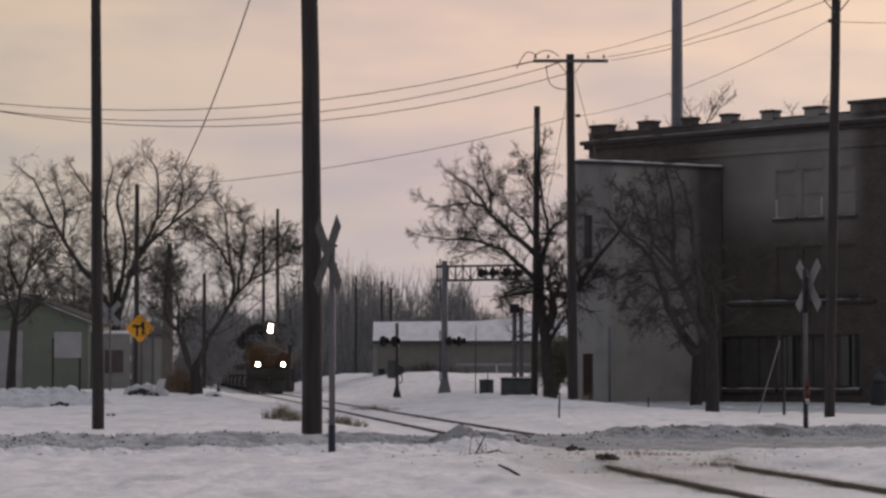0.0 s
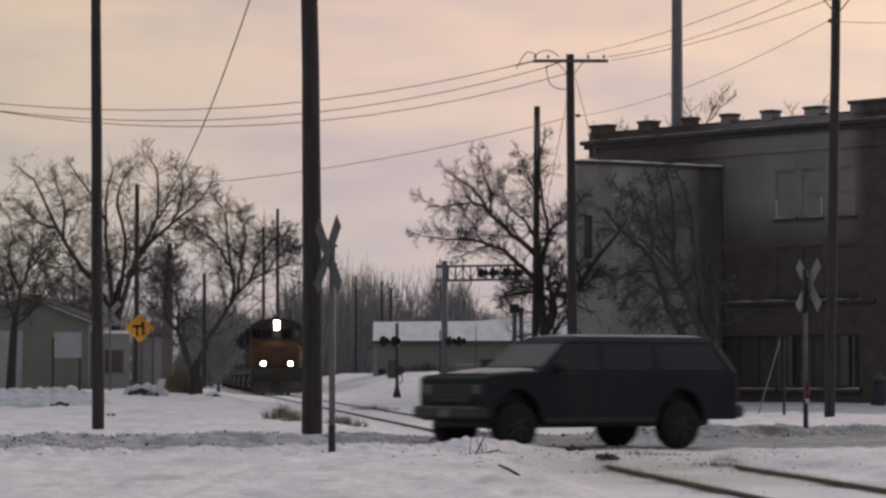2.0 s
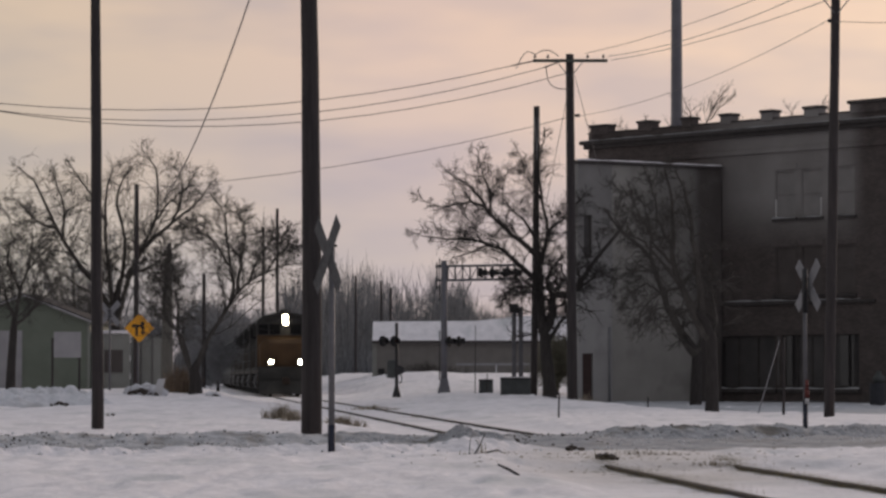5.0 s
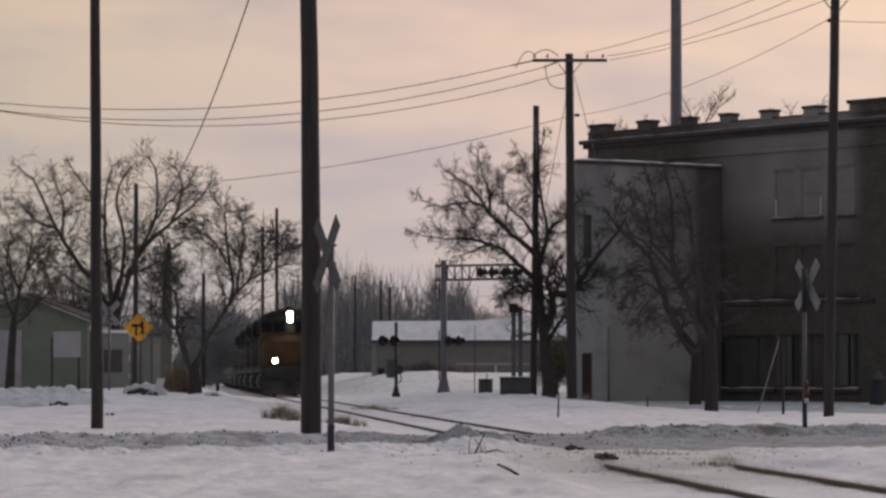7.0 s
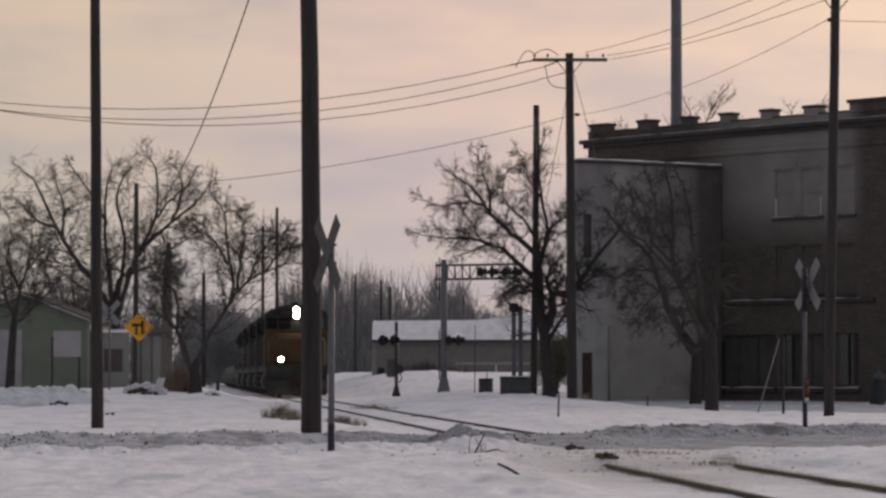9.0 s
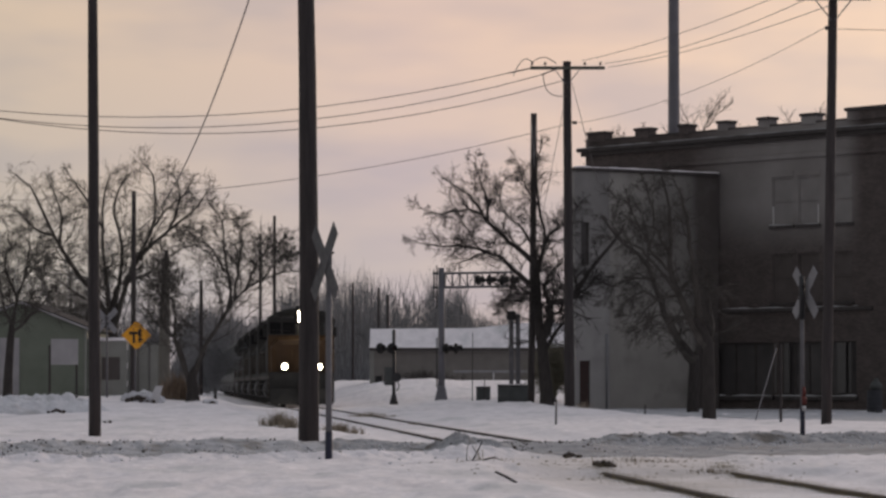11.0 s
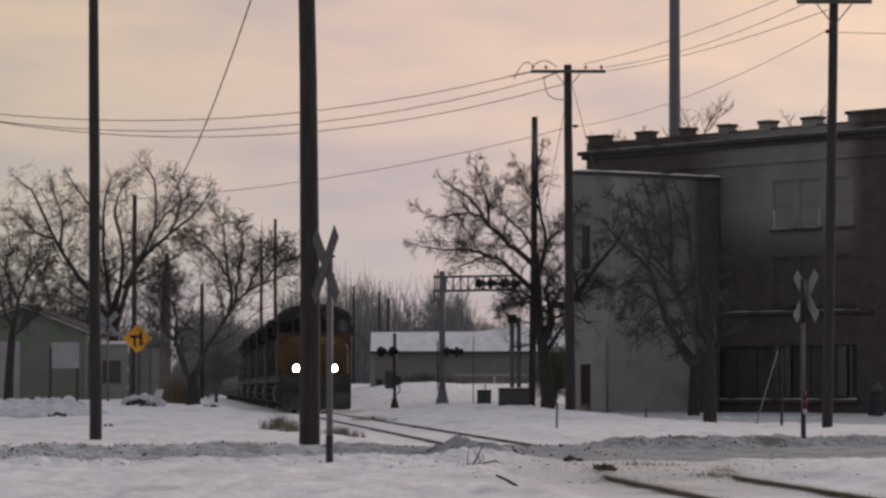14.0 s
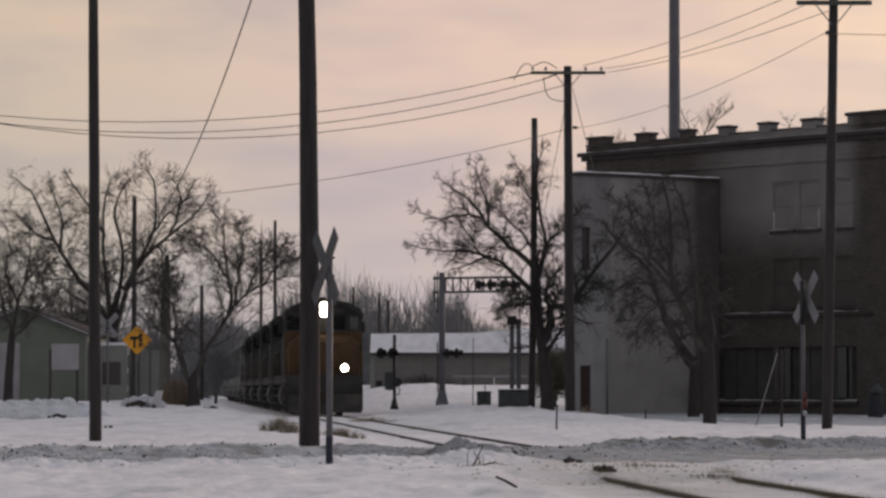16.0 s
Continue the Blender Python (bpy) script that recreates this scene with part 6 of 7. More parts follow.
    part("number_plate", bm, M["steel_mast"], C, "dull blank plate")
    for ob in C.children:
        for v in ob.data.vertices:
            v.co.x *= 0.93
            v.co.z *= 0.99
        for sub in ob.children:
            for v in sub.data.vertices:
                v.co.x *= 0.93
                v.co.z *= 0.99
    wheels = [car_wheel(C, x, y, 0.38, 0.38) for x in (1.553, -1.553) for y in (-0.84, 0.84)]
    return C, wheels


# ---- the train ----
def wheelset(parent, x, r=0.5):
    bm = bmesh.new()
    rod(bm, (0, -0.72, 0), (0, 0.72, 0), 0.08, n=8)
    for s in (-1, 1):
        rod(bm, (0, s * 0.69, 0), (0, s * 0.72, 0), r + 0.025, n=22)
        rod(bm, (0, s * 0.72, 0), (0, s * 0.82, 0), r, n=22)
        for k in range(5):
            a = k * 2 * math.pi / 5
            rod(bm, (0.28 * math.cos(a), s * 0.82, 0.28 * math.sin(a)), (0.28 * math.cos(a), s * 0.835, 0.28 * math.sin(a)), 0.06, n=6)
    return part("wheelset", bm, M["rail"], parent, "steel wheelset", m=pose(x, 0, r))


def truck_frame(parent, cx, span, m):
    for s in (-1, 1):
        bm = bmesh.new()
        y0, y1 = (0.95, 1.1) if s > 0 else (-1.1, -0.95)
        slab(bm, [(cx - span / 2 - 0.45, 0.5), (cx - span / 2 - 0.3, 0.36), (cx - span / 2 + 0.3, 0.36), (cx - 0.5, 0.28), (cx + 0.5, 0.28), (cx + span / 2 - 0.3, 0.36),
                  (cx + span / 2 + 0.3, 0.36), (cx + span / 2 + 0.45, 0.5), (cx + span / 2 + 0.3, 0.8), (cx + 0.5, 0.88), (cx - 0.5, 0.88), (cx - span / 2 - 0.3, 0.8)], y0, y1, 0.015)
        f = part("truck_frame", bm, m, parent, "cast steel truck side frame")
        for x in (cx - span / 2, cx + span / 2):
            bm = bmesh.new()
            box(bm, x - 0.17, x + 0.17, s * 1.14 - 0.07, s * 1.14 + 0.07, 0.33, 0.7, 0.03)
            part("axle_box", bm, M["dark_metal"], f)
        for x in (cx - 0.3, cx, cx + 0.3):
            bm = bmesh.new()
            for k in range(5):
                rod(bm, (x, s * 1.14, 0.34 + k * 0.08), (x, s * 1.14, 0.38 + k * 0.08), 0.08, n=8)
            part("spring", bm, M["rail"], f)


def stirrup(parent, x):
    """Snow-caked stirrup steps that curve out from the sill on both sides."""
    for s in (-1, 1):
        vs, fs = [], []
        pts = [Vector((x, s * yy, z)) for yy, z in ((1.36, 1.22), (1.5, 1.1), (1.58, 0.85), (1.55, 0.6), (1.42, 0.42))]
        tube(vs, fs, pts, [0.03, 0.045, 0.05, 0.042, 0.025], 7)
        part("stirrup_step", mesh_from(vs, fs, "stirrup_step"), M["steel_light"], parent, "curved step caked with snow")


def make_locomotive(lit):
    L = thing("locomotive", pose(-10, 210, RAIL_TOP), "yellow and black road-switcher locomotive with burning headlights" if lit else "trailing dark road-switcher locomotive coupled in the train", "locomotive", "train")
    yel, dark, side = M["loco_yellow"], M["loco_dark"], M["loco_side"]
    bm = bmesh.new()
    box(bm, -17.6, -0.4, -1.5, 1.5, 1.25, 1.62, 0.02)
    part("deck", bm, dark, L, "black walkway deck")
    for s in (-1, 1):
        bm = bmesh.new()
        box(bm, -17.4, -0.6, s * 1.505 - 0.008, s * 1.505 + 0.008, 1.3, 1.46)
        part("sill_stripe", bm, side, L)
    bm = bmesh.new()
    slab(bm, [(-1.52, 0.2), (1.52, 0.2), (1.52, 1.62), (-1.52, 1.62)], 0, 0.12, 0.02)
    part("pilot", bm, dark, L, "black pilot plate", m=pose(-0.42, 0, 0, 0, 0, -90))
    bm = bmesh.new()
    loft(bm, [[(-0.35, y, 0.12), (0.05 + 0.25 * (1 - abs(y) / 1.4), y, 0.12), (-0.1, y, 0.85), (-0.35, y, 0.85)] for y in (-1.45, -0.7, 0, 0.7, 1.45)])
    part("snow_plough", bm, dark, L, "black plough blade")
    bm = bmesh.new()
    box(bm, -0.5, 0.45, -0.14, 0.14, 0.72, 0.98, 0.04)
    box(bm, 0.4, 0.62, -0.2, 0.2, 0.66, 1.04, 0.05)
    part("coupler", bm, M["rail"], L)
    # broad short nose
    bm = bmesh.new()
    loft(bm, [[(x, -w, 1.62), (x, -w, zt - 0.35), (x, -w + 0.3, zt), (x, w - 0.3, zt), (x, w, zt - 0.35), (x, w, 1.62)]
              for x, w, zt in ((-0.62, 1.15, 2.9), (-0.74, 1.38, 3.12), (-1.2, 1.46, 3.28))])
    part("nose", bm, yel if lit else dark, L, "grimy yellow nose" if lit else "sooty nose")
    bm = bmesh.new()
    box(bm, -0.63, -0.595, -0.32, 0.32, 1.75, 2.75, 0.01)
    part("nose_door", bm, yel if lit else dark, L)
    # cab with arched roof
    bm = bmesh.new()
    arc = [(-1.55, 1.62), (-1.55, 3.95), (-1.42, 4.2), (-1.0, 4.42), (-0.5, 4.53), (0, 4.56), (0.5, 4.53), (1.0, 4.42), (1.42, 4.2), (1.55, 3.95), (1.55, 1.62)]
    loft(bm, [[(x, y, z) for y, z in arc] for x in (-1.15, -4.75)])
    part("cab", bm, dark, L, "dark cab with arched roof")
    bm = bmesh.new()
    loft(bm, [[(x, y, z) for y, z in ((-1.54, 1.7), (-1.54, 3.34), (1.54, 3.34), (1.54, 1.7))] for x in (-1.12, -1.149)])
    part("cab_front_panel", bm, yel if lit else dark, L, "grimy yellow cab front" if lit else "sooty cab front")
    bm = bmesh.new()
    up = [(y * 1.03, z + 0.05) for y, z in arc[1:-1]]
    loft(bm, [[(x, y, z) for y, z in up] + [(x, y * 0.97, z - 0.1) for y, z in arc[1:-1]][::-1] for x in (-0.98, -4.9)])
    part("cab_roof", bm, dark, L, "sooty arched cab roof")
    for y0, y1 in ((-1.45, -0.95), (-0.85, -0.28), (0.28, 0.85), (1.05, 1.4)):
        bm = bmesh.new()
        box(bm, -1.149, -1.125, y0, y1, 3.42, 3.95, 0.02)
        # one pane takes the paler lens colour to paint bright sky behind it
        part("cab_window", bm, M["lamp_lens"] if lit and y0 > 0.9 else M["grimy_glass"], L, "cab window with pale sky put into its colour" if lit and y0 > 0.9 else "dark cab window")
    for s in (-1, 1):
        bm = bmesh.new()
        box(bm, -4.4, -3.0, s * 1.555 - 0.01, s * 1.555 + 0.01, 3.15, 3.9, 0.02)
        w = part("cab_side_window", bm, M["grimy_glass"], L)
        bm = bmesh.new()
        box(bm, -4.6, -2.8, s * 1.56 - 0.02, s * 1.56 + 0.12, 3.92, 3.98, 0.01)
        part("sun_visor", bm, dark, w)
        bm = bmesh.new()
        box(bm, -2.85, -2.4, s * 1.58, s * 1.72, 3.3, 3.75, 0.02)
        part("wind_deflector", bm, dark, L)
    # headlamps in their black housing
    bm = bmesh.new()
    box(bm, -1.149, -0.98, -0.22, 0.22, 3.9, 4.56, 0.05)
    hl = part("headlight", bm, M["black"], L, "black headlight housing")
    for z in (4.06, 4.34):
        bm = bmesh.new()
        rod(bm, (-0.98, 0, z), (-0.95, 0, z), 0.15, n=18)
        part("lamp", bm, M["lamp_on"] if lit else M["lamp_lens"], hl, "burning sealed-beam lamp" if lit else "")
    for s in (-1, 1):
        bm = bmesh.new()
        box(bm, -0.4, -0.25, s * 0.80 - 0.2, s * 0.80 + 0.2, 1.66, 2.1, 0.03)
        dl = part("ditch_light", bm, M["black"], L, "black ditch light box")
        bm = bmesh.new()
        rod(bm, (-0.25, s * 0.80, 1.88), (-0.22, s * 0.80, 1.88), 0.125, n=18)
        part("lamp", bm, M["lamp_on"] if lit else M["lamp_lens"], dl)
        bm = bmesh.new()
        box(bm, -1.149, -1.02, s * 0.58 - 0.26, s * 0.58 + 0.26, 4.06, 4.28, 0.02)
        part("number_board", bm, M["black"], L, "dark number board")
    # long hood
    bm = bmesh.new()
    loft(bm, [[(x, -1.12, 1.62), (x, -1.12, 4.2), (x, -0.86, 4.45), (x, 0.86, 4.45), (x, 1.12, 4.2), (x, 1.12, 1.62)] for x in (-4.75, -16.9)])
    part("long_hood", bm, side, L, "grimy long engine hood")
    for k in range(14):
        x = -5.1 - k * 0.84
        for s in (-1, 1):
            bm = bmesh.new()
            box(bm, x - 0.76, x, s * 1.125 - 0.012, s * 1.125 + 0.012, 1.75, 3.6, 0.006)
            part("hood_panel", bm, side if k % 3 else dark, L)
    for x in (-6.0, -12.6, -14.0, -15.4):
        bm = bmesh.new()
        rod(bm, (x, 0, 4.42), (x, 0, 4.62), 0.62, 0.6, n=20)
        part("roof_fan", bm, dark, L, "round roof fan")
    bm = bmesh.new()
    box(bm, -9.6, -8.6, -0.25, 0.25, 4.42, 4.78, 0.03)
    part("exhaust_stack", bm, dark, L)
    bm = bmesh.new()
    for y in (-0.12, 0, 0.12):
        rod(bm, (-4.2, y, 4.72), (-3.7, y, 4.72), 0.03, 0.07, n=8)
    rod(bm, (-4.1, 0, 4.5), (-4.1, 0, 4.72), 0.03, n=6)
    part("horn", bm, dark, L)
    # flared radiator at the tail of the hood
    for s in (-1, 1):
        bm = bmesh.new()
        box(bm, -16.2, -12.4, s * 1.15 - 0.03, s * 1.15 + 0.06, 3.62, 4.15, 0.02)
        part("radiator_grille", bm, dark, L)
        # handrail along the walkway
        bm = bmesh.new()
        rod(bm, (-17.4, s * 1.46, 2.66), (-4.85, s * 1.46, 2.66), 0.022, n=6)
        rail = part("handrail", bm, M["loco_side"], L, "dull walkway handrail")
        for k in range(10):
            x = -17.3 + k * 1.37
            bm = bmesh.new()
            rod(bm, (x, s * 1.47, 1.4), (x, s * 1.46, 2.66), 0.022, n=6)
            part("stanchion", bm, M["loco_side"], rail)
        for x, nm in ((-0.75, 0), (-17.3, 1)):
            for k in range(4):
                bm = bmesh.new()
                z = 0.42 + k * 0.32
                box(bm, x - 0.3, x + 0.3, s * 1.32 - 0.2, s * 1.32 + 0.2, z, z + 0.035, 0.005)
                part("step", bm, M["steel_light"], L, "snowy step tread")
            for dx in (-0.32, 0.32):
                bm = bmesh.new()
                rod(bm, (x + dx, s * 1.5, 0.4), (x + dx, s * 1.5, 2.7), 0.022, n=6)
                part("grab_rail", bm, yel if lit and nm == 0 else side, L)
    for y in (-1.45, 1.45, -0.45, 0.45):
        bm = bmesh.new()
        rod(bm, (-0.46, y, 1.6), (-0.46, y, 2.62), 0.022, n=6)
        part("end_stanchion", bm, yel if lit else side, L)
    bm = bmesh.new()
    loft(bm, [[(x, -1.25, 0.55), (x, -1.4, 0.75), (x, -1.4, 1.25), (x, 1.4, 1.25), (x, 1.4, 0.75), (x, 1.25, 0.55)] for x in (-7.3, -11.2)])
    part("fuel_tank", bm, dark, L)
    sets = []
    for cx in (-3.6, -14.6):
        truck_frame(L, cx, 2.75, M["dark_metal"])
        sets += [wheelset(L, cx - 1.375), wheelset(L, cx + 1.375)]
    return L, sets


def make_hopper():
    Hc = thing("covered_hopper_car", pose(-12, 300, RAIL_TOP), "faded grey-green covered hopper car with ribbed sides", "rail car", "train")
    sec = [(-1.5, 1.25), (-1.5, 3.95), (-1.3, 4.3), (-0.7, 4.55), (0.7, 4.55), (1.3, 4.3), (1.5, 3.95), (1.5, 1.25)]
    bm = bmesh.new()
    loft(bm, [[(x, y, z if z > 3 else zz) for y, z in sec] for x, zz in ((-0.9, 2.6), (-2.6, 1.3), (-13.6, 1.3), (-15.3, 2.6))])
    part("body", bm, M["hopper"], Hc)
    for k in range(13):
        x = -1.4 - k * 1.12
        for s in (-1, 1):
            bm = bmesh.new()
            box(bm, x - 0.05, x + 0.05, s * 1.5, s * 1.57, 1.9 if 0 < k < 12 else 2.6, 3.95, 0.01)
            part("rib", bm, M["hopper"], Hc)
    bm = bmesh.new()
    box(bm, -16.0, -0.2, -1.3, 1.3, 1.0, 1.25, 0.02)
    part("underframe", bm, M["dark_metal"], Hc)
    for x in (-4.4, -8.1, -11.8):
        bm = bmesh.new()
        loft(bm, [[(x - 1.5, -1.3, 1.3), (x + 1.5, -1.3, 1.3), (x + 1.5, 1.3, 1.3), (x - 1.5, 1.3, 1.3)], [(x - 0.4, -0.5, 0.4), (x + 0.4, -0.5, 0.4), (x + 0.4, 0.5, 0.4), (x - 0.4, 0.5, 0.4)]])
        part("discharge_bay", bm, M["hopper"], Hc)
    bm = bmesh.new()
    box(bm, -14.8, -1.4, -0.4, 0.4, 4.53, 4.65, 0.02)
    part("roof_hatch", bm, M["steel_light"], Hc, "snowy roof hatch cover")
    for x in (-0.35, -15.85):
        for s in (-1, 1):
            bm = bmesh.new()
            for k in range(7):
                rod(bm, (x, s * 1.45 - 0.2, 0.6 + k * 0.45), (x, s * 1.45 + 0.05, 0.6 + k * 0.45), 0.015, n=5)
            rod(bm, (x, s * 1.5, 0.5), (x, s * 1.5, 3.6), 0.02, n=5)
            part("ladder", bm, M["steel_light"], Hc)
    sets = []
    for cx in (-2.6, -13.6):
        truck_frame(Hc, cx, 1.75, M["dark_metal"])
        sets += [wheelset(Hc, cx - 0.875, 0.42), wheelset(Hc, cx + 0.875, 0.42)]
    return Hc, sets


# ---- build the place ----
make_ground()
make_road()
make_side_street()
banks = [snow_bank(-17.2, -0.6, -3.4, 3.1, 0.19, 1.5, M["snow"], "low ridge of clean lumpy snow by the street")]
banks.append(snow_bank(1.5, 32, 6.9, 2.1, 0.075, 4.5, M["bank_snow"], "dirty lumpy ridge of ploughed snow by the far kerb"))
banks.append(snow_bank(-2.0, 2.9, -2.75, 2.4, 0.08, 9.5, M["bank_snow"], "grey mound of ploughed clods beside the crossing"))
banks.append(snow_bank(0, 0, 0, 1.35, 0.36, 14.5, M["bank_snow"], "grey hump of frozen snow before the rails", free=((-1.7, 53.2), (1.75, 54.4)),
                       crest=((0, 0.1), (1.55, 0.13), (1.74, 0.27), (2.2, 0.28), (2.36, 0.18), (2.7, 0.15), (2.95, 0.06), (3.7, 0.03)), rough=0.6))
banks.append(snow_bank(3.1, 19.3, -3.4, 2.1, 0.045, 6.5, M["snow"], "low ridge of clean snow clods by the street"))
banks.append(snow_bank(-17.2, 2.2, 6.5, 3.4, 0.14, 8.5, M["ridge_snow"], "dirty ridge of ploughed snow beside the poles",
                       crest=((0, 0.11), (6, 0.1), (9, 0.085), (13, 0.075), (15.6, 0.06), (19.4, 0.05))))
snow_bank(0, 0, 0, 5.5, 0.8, 12.5, M["clean_bank"], "big heap of ploughed snow before the house", free=((-22, 99), (-11.0, 104.2)))


def bank_clods():
    """Frozen clods and crumbs of soil lying on the ridges and the street."""
    rnd = random.Random(9)
    d = Vector((math.cos(ROAD_YAW), math.sin(ROAD_YAW)))
    trees = [BVHTree.FromPolygons([v.co for v in o.data.vertices], [p.vertices[:] for p in o.data.polygons]) for o in banks]

    def top(x, y):
        z = ground_z(x, y) + (0.03 if -2.5 < road_v(x, y) < 6.6 else 0)
        for t in trees:
            hit = t.ray_cast(Vector((x, y, 5)), Vector((0, 0, -1)))[0]
            if hit:
                z = max(z, hit.z)
        return z

    def scatter(bm, rows, small, large):
        for u0, u1, w0, spread, count in rows:
            for _ in range(count):
                u, w = rnd.uniform(u0, u1), rnd.gauss(w0, spread)
                x, y = u * d.x - w * d.y, ROAD_Y + u * d.y + w * d.x
                s = rnd.uniform(small, large) * (1.6 if rnd.random() < 0.05 else 1)
                z = top(x, y) + s * 0.2
                q = bmesh.ops.create_icosphere(bm, subdivisions=1, radius=s)
                for v in q["verts"]:
                    v.co *= 1 + rnd.uniform(-0.35, 0.35)
                    v.co += Vector((x, y, z))

    bm = bmesh.new()
    scatter(bm, ((-15, 2.6, -3.2, 0.56, 320), (-15, 1.1, 6.0, 1.5, 700), (1.6, 15, 6.4, 0.85, 260), (-15, 0, 6.9, 0.7, 90), (-11, 13, -3.6, 1.25, 160), (3.2, 15, -3.4, 0.7, 200), (2.1, 15, 4.2, 1.7, 160)), 0.009, 0.034)
    tagged(part("snow_clods", bm, M["clean_bank"]), "grey frozen clods thrown up along the street", "snow", kind="stuff")
    bm = bmesh.new()
    scatter(bm, ((-15, 1.6, 6.8, 0.6, 260), (-9.6, -7.5, 7.3, 0.35, 110), (-5.5, -3.2, 7.3, 0.4, 60), (3.2, 15, 6.9, 0.56, 150), (2.4, 4.9, 3.1, 1.0, 70)), 0.008, 0.026)
    tagged(part("soil_crumbs", bm, M["soil"]), "dark crumbs of frozen soil along the ploughed ridges", "soil", kind="stuff")


bank_clods()
make_track()
make_poles()
make_wires()
make_signs()
make_signals()
make_brick_building()
make_annex()
make_low_building()
make_house()
make_trees()
make_woods()
clod_heap("soil_heap", 1.97, 38.85, 0.17, 26, 0.05, M["soil"], "dark frozen soil clods at the buried rail end", "soil", 3)
clod_heap("soil_heap", 1.78, 44.1, 0.15, 16, 0.045, M["soil"], "dark frozen soil clods on the crossing", "soil", 4)
clod_heap("debris_heap", -10.95, 117.3, 0.55, 16, 0.12, M["soil"], "dark frozen lumps of rubbish half under snow", "debris", 6)
clod_heap("snow_heap", -10.85, 118.8, 0.8, 40, 0.26, M["clean_bank"], "heap of frozen snow lumps", "snow", 7)
clod_heap("soil_heap", -11.75, 98.6, 0.3, 9, 0.075, M["soil"], "dark frozen lumps showing in the ploughed heap", "soil", 12)
clod_heap("soil_heap", -13.7, 98.2, 0.25, 9, 0.07, M["soil"], "few dark lumps in the ploughed heap", "soil", 13)
clod_heap("snow_heap", -8.35, 117, 0.24, 18, 0.17, M["clean_bank"], "little heap of frozen snow by the line", "snow", 14)
clod_heap("soil_heap", -8.2, 116.4, 0.1, 9, 0.1, M["soil"], "dark lump beside a little snow heap", "soil", 15)
clod_heap("soil_heap", -8.4, 81.9, 0.14, 7, 0.05, M["soil"], "few dark frozen clods lying on clean snow", "soil", 8)
grass_tuft(-3.75, 75, 0.5, 0.5, 420, 21, lean=0.7)
grass_tuft(-3.4, 72.75, 0.35, 0.4, 260, 41, lean=0.8)
grass_tuft(-2.05, 67.5, 0.55, 0.32, 420, 22, lean=0.8)
grass_tuft(-2.3, 108, 0.9, 0.3, 420, 23, lean=0.8)
grass_tuft(-0.6, 87, 0.5, 0.14, 160, 42, lean=0.8)
grass_tuft(2.5, 41.25, 0.8, 0.16, 90, 24)
grass_tuft(3.2, 37.95, 0.35, 0.14, 120, 25)
grass_tuft(0.5, 41.1, 0.3, 0.26, 16, 26)
grass_tuft(1.9, 51.75, 0.9, 0.1, 60, 29)


def straw_litter():
    """Bits of straw, bark and dirt lying on the snow round the crossing."""
    rnd = random.Random(31)
    vs, fs = [], []
    for _ in range(300):
        x, y = rnd.gauss(2.3, 1.3), rnd.gauss(40.8, 2.7)
        z, l, w, t = ground_z(x, y) + 0.006, rnd.uniform(0.01, 0.035), rnd.uniform(0.002, 0.005), rnd.uniform(0, 3.14)
        u, v = Vector((math.cos(t) * l, math.sin(t) * l, 0)), Vector((-math.sin(t) * w, math.cos(t) * w, 0))
        p, n = Vector((x, y, z)), len(vs)
        vs += [p - u - v, p + u - v, p + u + v, p - u + v, p + Vector((0, 0, w * 2)) - u * 0.7, p + Vector((0, 0, w * 2)) + u * 0.7]
        fs += [(n, n + 1, n + 5, n + 4), (n + 2, n + 3, n + 4, n + 5), (n, n + 4, n + 3), (n + 1, n + 2, n + 5)]
    tagged(part("litter", mesh_from(vs, fs, "litter"), M["grass"]), "scattered straw and dirt on the trodden snow", "litter", kind="stuff")


straw_litter()


def straw_by_rails():
    """Flattened dry grass that lies along both rails near the crossing."""
    rnd = random.Random(33)
    vs, fs = [], []
    for k in range(9200):
        y = rnd.uniform(29.5, 39.0) if k < 8000 else rnd.uniform(55, 112)
        side = rnd.choice((-0.75, 0.75)) + rnd.choice((-1, 1)) * abs(rnd.gauss(0.05, 0.045 if k % 3 else 0.16))
        p = Vector((track_x(y), y, 0)) + TRACK_SIDE * side
        p.z = ground_z(p.x, p.y) - 0.005
        h = rnd.uniform(0.02, 0.1) * (1.5 if y > 45 else 1)
        lean = TRACK_DIR * rnd.gauss(0, 0.06) + TRACK_SIDE * rnd.gauss(0, 0.02)
        w = TRACK_DIR * rnd.uniform(0.002, 0.0045)
        n = len(vs)
        vs += [p - w, p + w, p + lean + Vector((0, 0, h))]
        fs.append((n, n + 1, n + 2))
    tagged(part("trackside_straw", mesh_from(vs, fs, "trackside_straw"), M["straw"]), "pale flattened straw lying along the rails", "grass", kind="stuff")


straw_by_rails()
grass_tuft(-10.25, 126, 0.75, 1.55, 560, 27, "rust_brush", "rust-brown dry brush beside the railway line", "brush_clump", 0.3)
grass_tuft(5.2, 117, 0.5, 0.5, 60, 28)


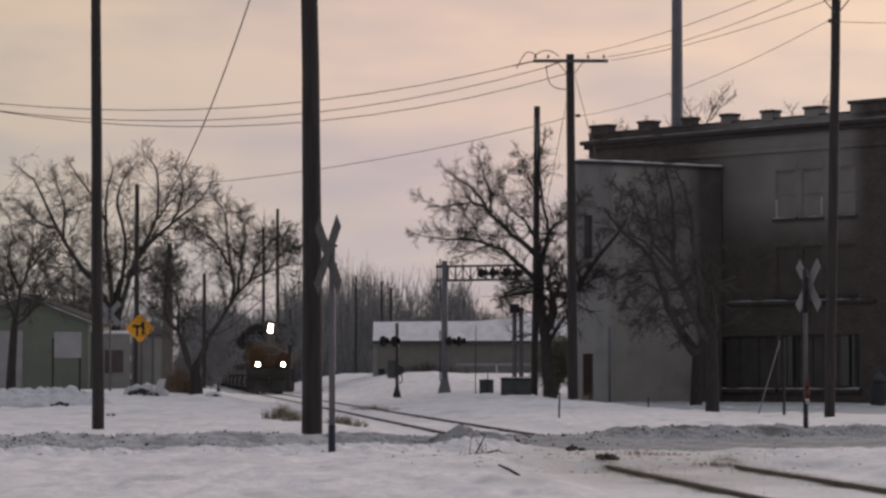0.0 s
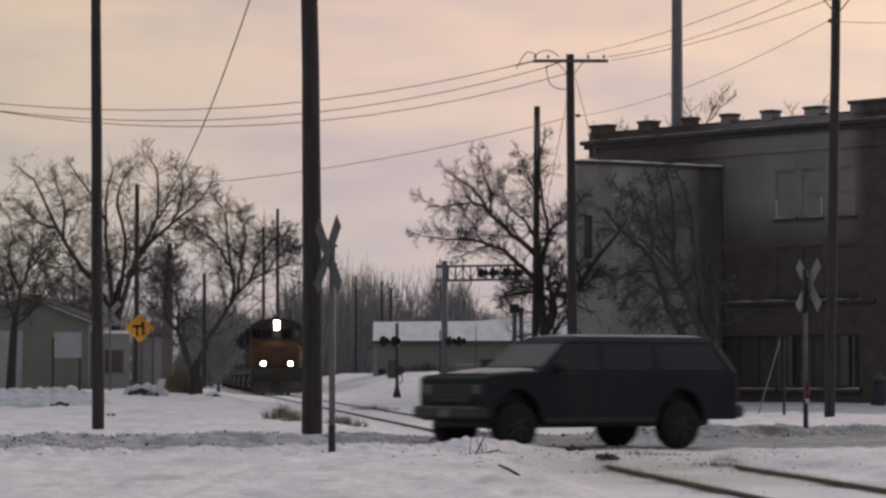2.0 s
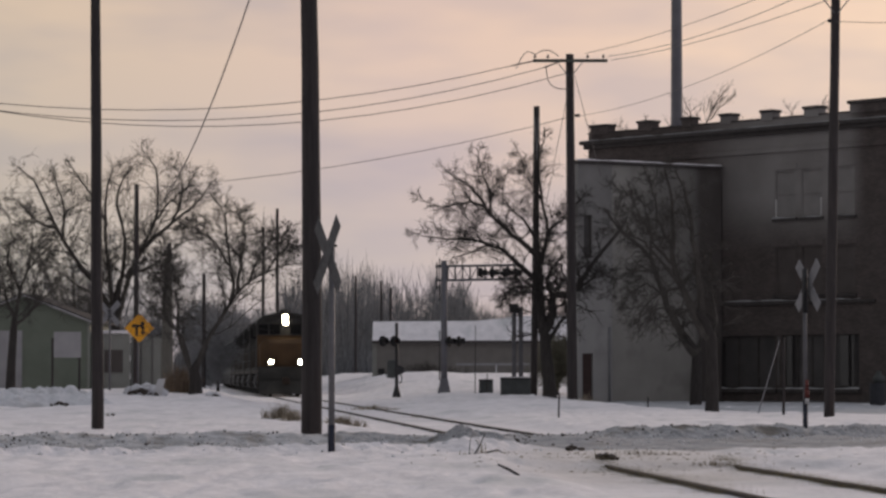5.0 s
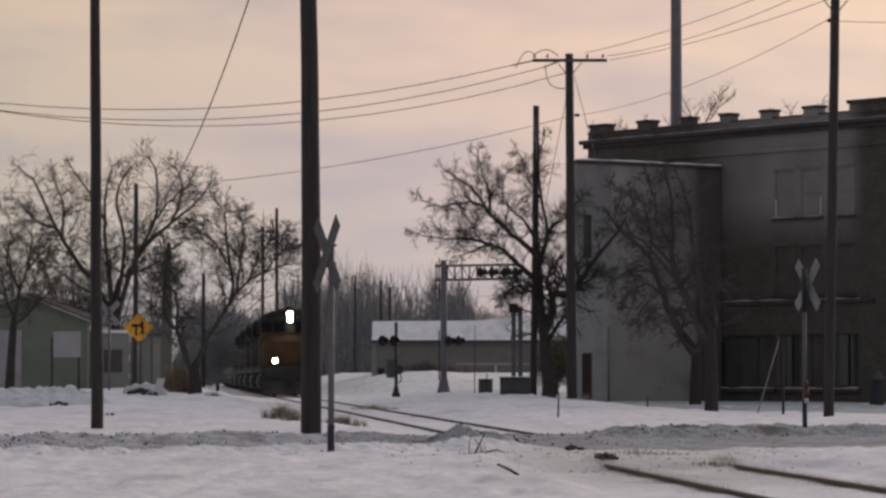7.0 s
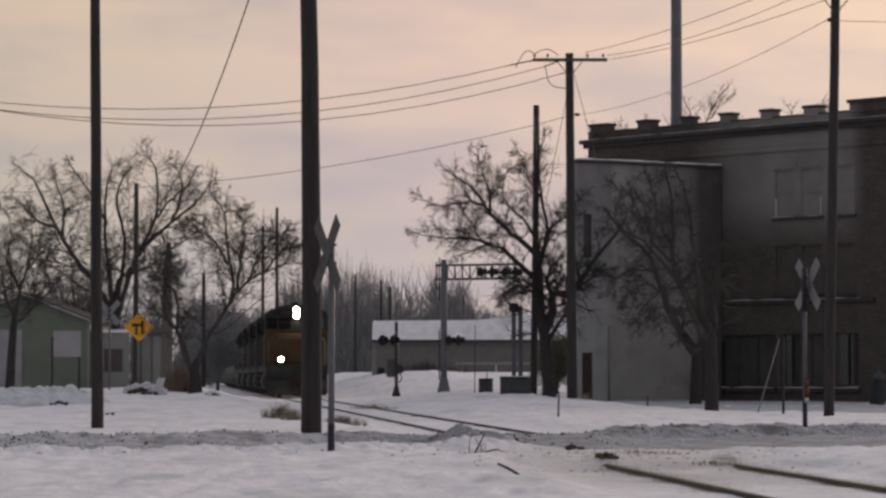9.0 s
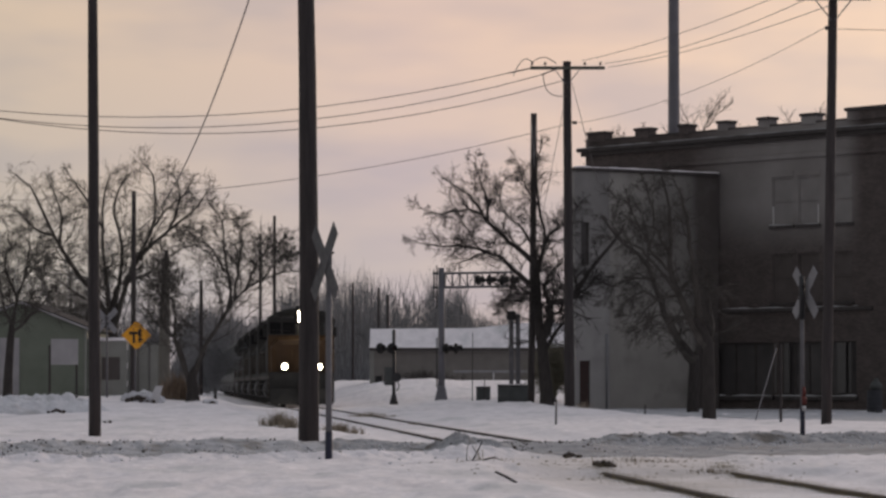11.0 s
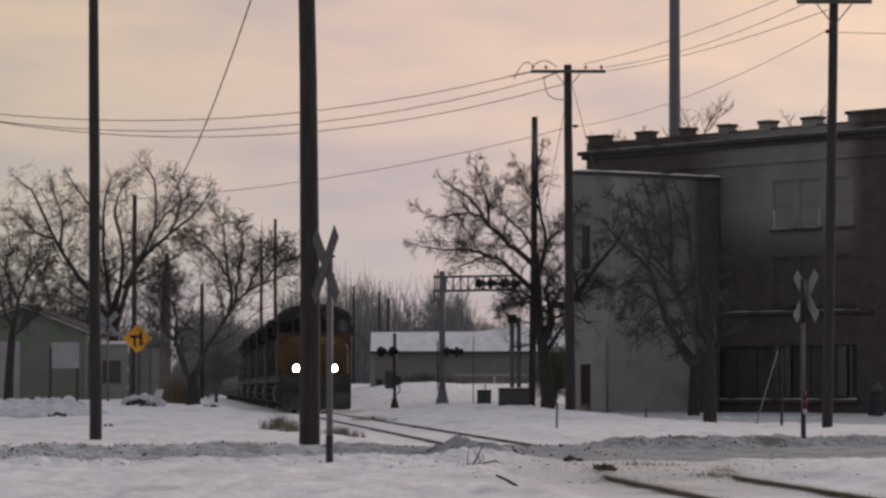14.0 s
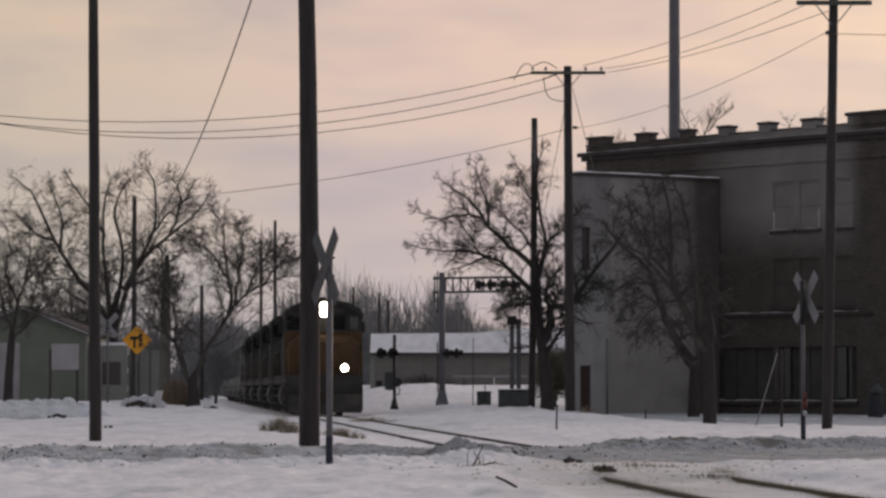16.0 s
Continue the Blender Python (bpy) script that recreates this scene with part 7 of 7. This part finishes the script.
def make_sticks():
    s = thing("stick", pose(0.65, 31.8, ground_z(0.65, 31.8)), "short straight dark stick poking out of the snow", "stick")
    bm = bmesh.new()
    rod(bm, (-0.105, 0, 0.1), (0.0, 0.01, 0.052), 0.011, 0.014, n=7)
    rod(bm, (0.0, 0.01, 0.052), (0.11, 0, -0.01), 0.014, 0.013, n=7)
    part("wood", bm, M["wood_pole"], s)
    s = thing("broken_branch", pose(0.4, 41.1, ground_z(0.4, 41.1)), "dead forked branch half buried in trodden snow", "branch")
    for p, q, r in (((0.0, 0, -0.02), (0.08, 0.02, 0.12), 0.012), ((0.08, 0.02, 0.12), (0.14, 0.0, 0.26), 0.009), ((0.07, 0.02, 0.1), (0.02, 0.05, 0.19), 0.006),
                    ((0.02, 0, 0.0), (0.17, 0.05, 0.02), 0.01), ((0.17, 0.05, 0.02), (0.3, 0.0, 0.05), 0.012), ((0.3, 0, 0.05), (0.36, 0.03, 0.02), 0.008),
                    ((-0.06, 0.1, -0.02), (-0.05, 0.1, 0.16), 0.006), ((-0.05, 0.1, 0.16), (-0.02, 0.1, 0.24), 0.004)):
        bm = bmesh.new()
        rod(bm, p, q, r, r * 0.8, n=6)
        part("branch_piece", bm, M["bark"], s)
    w = thing("discarded_board", pose(-10.4, 117.5, ground_z(-10.4, 117.5), 0, 0, 8), "pale broken board leaning in a rubbish heap", "board")
    bm = bmesh.new()
    slab(bm, [(-0.16, -0.1), (0.14, -0.1), (0.2, 0.68), (-0.06, 0.62), (-0.12, 0.35)], -0.03, 0.03)
    bmesh.ops.rotate(bm, verts=bm.verts[:], cent=(0, 0, 0), matrix=Euler((radians(-14), radians(10), 0)).to_matrix())
    part("board", bm, M["sign_white"], w)
    p = thing("leaning_pole", pose(9.15, 93.8, ground_z(9.15, 93.8)), "pale thin pole leaning against a dark stake", "pole")
    bm = bmesh.new()
    rod(bm, (0, 0, -0.1), (0.62, -0.3, 2.1), 0.019, 0.015, n=7)
    part("shaft", bm, M["sign_back"], p)


def make_bin():
    b = thing("refuse_barrel", pose(17.0, 126, ground_z(17.0, 126)), "dark blue barrel with a grey-green bag on it", "barrel")
    bm = bmesh.new()
    loft(bm, [[(r * math.cos(a * math.pi / 9), r * math.sin(a * math.pi / 9), z) for a in range(18)] for z, r in ((-0.1, 0.3), (0.2, 0.31), (0.24, 0.325), (0.28, 0.31), (0.56, 0.31), (0.6, 0.325), (0.64, 0.31), (0.9, 0.3))])
    part("body", bm, M["barrel_blue"], b)
    bm = bmesh.new()
    loft(bm, [[(0.05 + r * (1 + 0.2 * math.sin(3 * a)) * math.cos(a * math.pi / 6), r * math.sin(a * math.pi / 6), z) for a in range(12)] for z, r in ((0.88, 0.16), (1.0, 0.24), (1.16, 0.2), (1.27, 0.08), (1.36, 0.11))], smooth=True)
    part("bag", bm, M["cabinet_grey"], b, "grey-green knotted bag")


make_sticks()
make_bin()
car, car_wheels = make_car()
engine, engine_sets = make_locomotive(True)
second, second_sets = make_locomotive(False)
hopper, hopper_sets = make_hopper()
train = [(engine, engine_sets, 0.5, 0.0), (second, second_sets, 0.5, 18.4)]
for k in range(3):
    c = copy_thing(second, pose(-10, 260 + 18.4 * k, RAIL_TOP))
    train.append((c, [o for o in c.children if o.name.startswith("wheelset")], 0.5, 36.8 + 18.4 * k))
train.append((hopper, hopper_sets, 0.42, 92.0))
for k in range(1, 6):
    c = copy_thing(hopper, pose(-12, 320 + 16.8 * k, RAIL_TOP))
    train.append((c, [o for o in c.children if o.name.startswith("wheelset")], 0.42, 92.0 + 16.8 * k))
# a stirrup step where each unit's walkway begins
for k, back in ((0, 7.0), (1, 6.4), (2, 5.6), (3, 5.6), (4, 5.6), (5, 8.0), (6, 8.0), (7, 8.0), (8, 8.0)):
    stirrup(train[k][0], -back)

# seconds and how far off the train's headlamp plane stands
TRAIN_WAY = [(0.0, 206.7), (1.5, 196.65), (3.5, 183.9), (7.0, 168.6), (9.0, 159.6), (12.5, 143.4), (14.5, 134.4), (16.0, 127.8)]
# the line that the car drives on; seconds and how far across the view its middle stands
CAR_Y = 50.0
CAR_WAY = [(0.0, 14.2), (1.0, 8.07), (1.5, 4.98), (2.0, 1.96), (2.4, -0.44), (2.9, -3.48), (3.2, -5.32), (3.5, -7.17), (16.0, -84.0)]


def motions():
    heading = math.degrees(math.atan2(-1, 0.0816))
    for ob, sets, r, back in train:
        rows = []
        for t, d in TRAIN_WAY:
            y = d + (back - 0.95) * TRACK_DIR.y
            rows.append((t, pose(track_x(y), y, RAIL_TOP, 0, 0, heading)))
        walk(ob, rows)
        for w in sets:
            x = w.matrix_basis.translation.x
            spin = []
            for k in range(129):
                t = k * 0.125
                spin.append((t, pose(x, 0, r) @ Matrix.Rotation((along(TRAIN_WAY, 0) - along(TRAIN_WAY, t)) / r, 4, "Y")))
            walk(w, spin)
    face = 180 + math.degrees(ROAD_YAW)
    walk(car, [(t, pose(x, CAR_Y + ROAD_SLOPE * x, -0.16, 0, 0, face)) for t, x in CAR_WAY])
    for w in car_wheels:
        c = w.matrix_basis.translation.copy()
        spin = []
        for k in range(0, 241):
            t = k / 15
            way = (along(CAR_WAY, 0) - along(CAR_WAY, t)) * math.hypot(1, ROAD_SLOPE)
            spin.append((t, Matrix.Translation(c) @ Matrix.Rotation(way / 0.39, 4, "Y")))
        walk(w, spin)


motions()
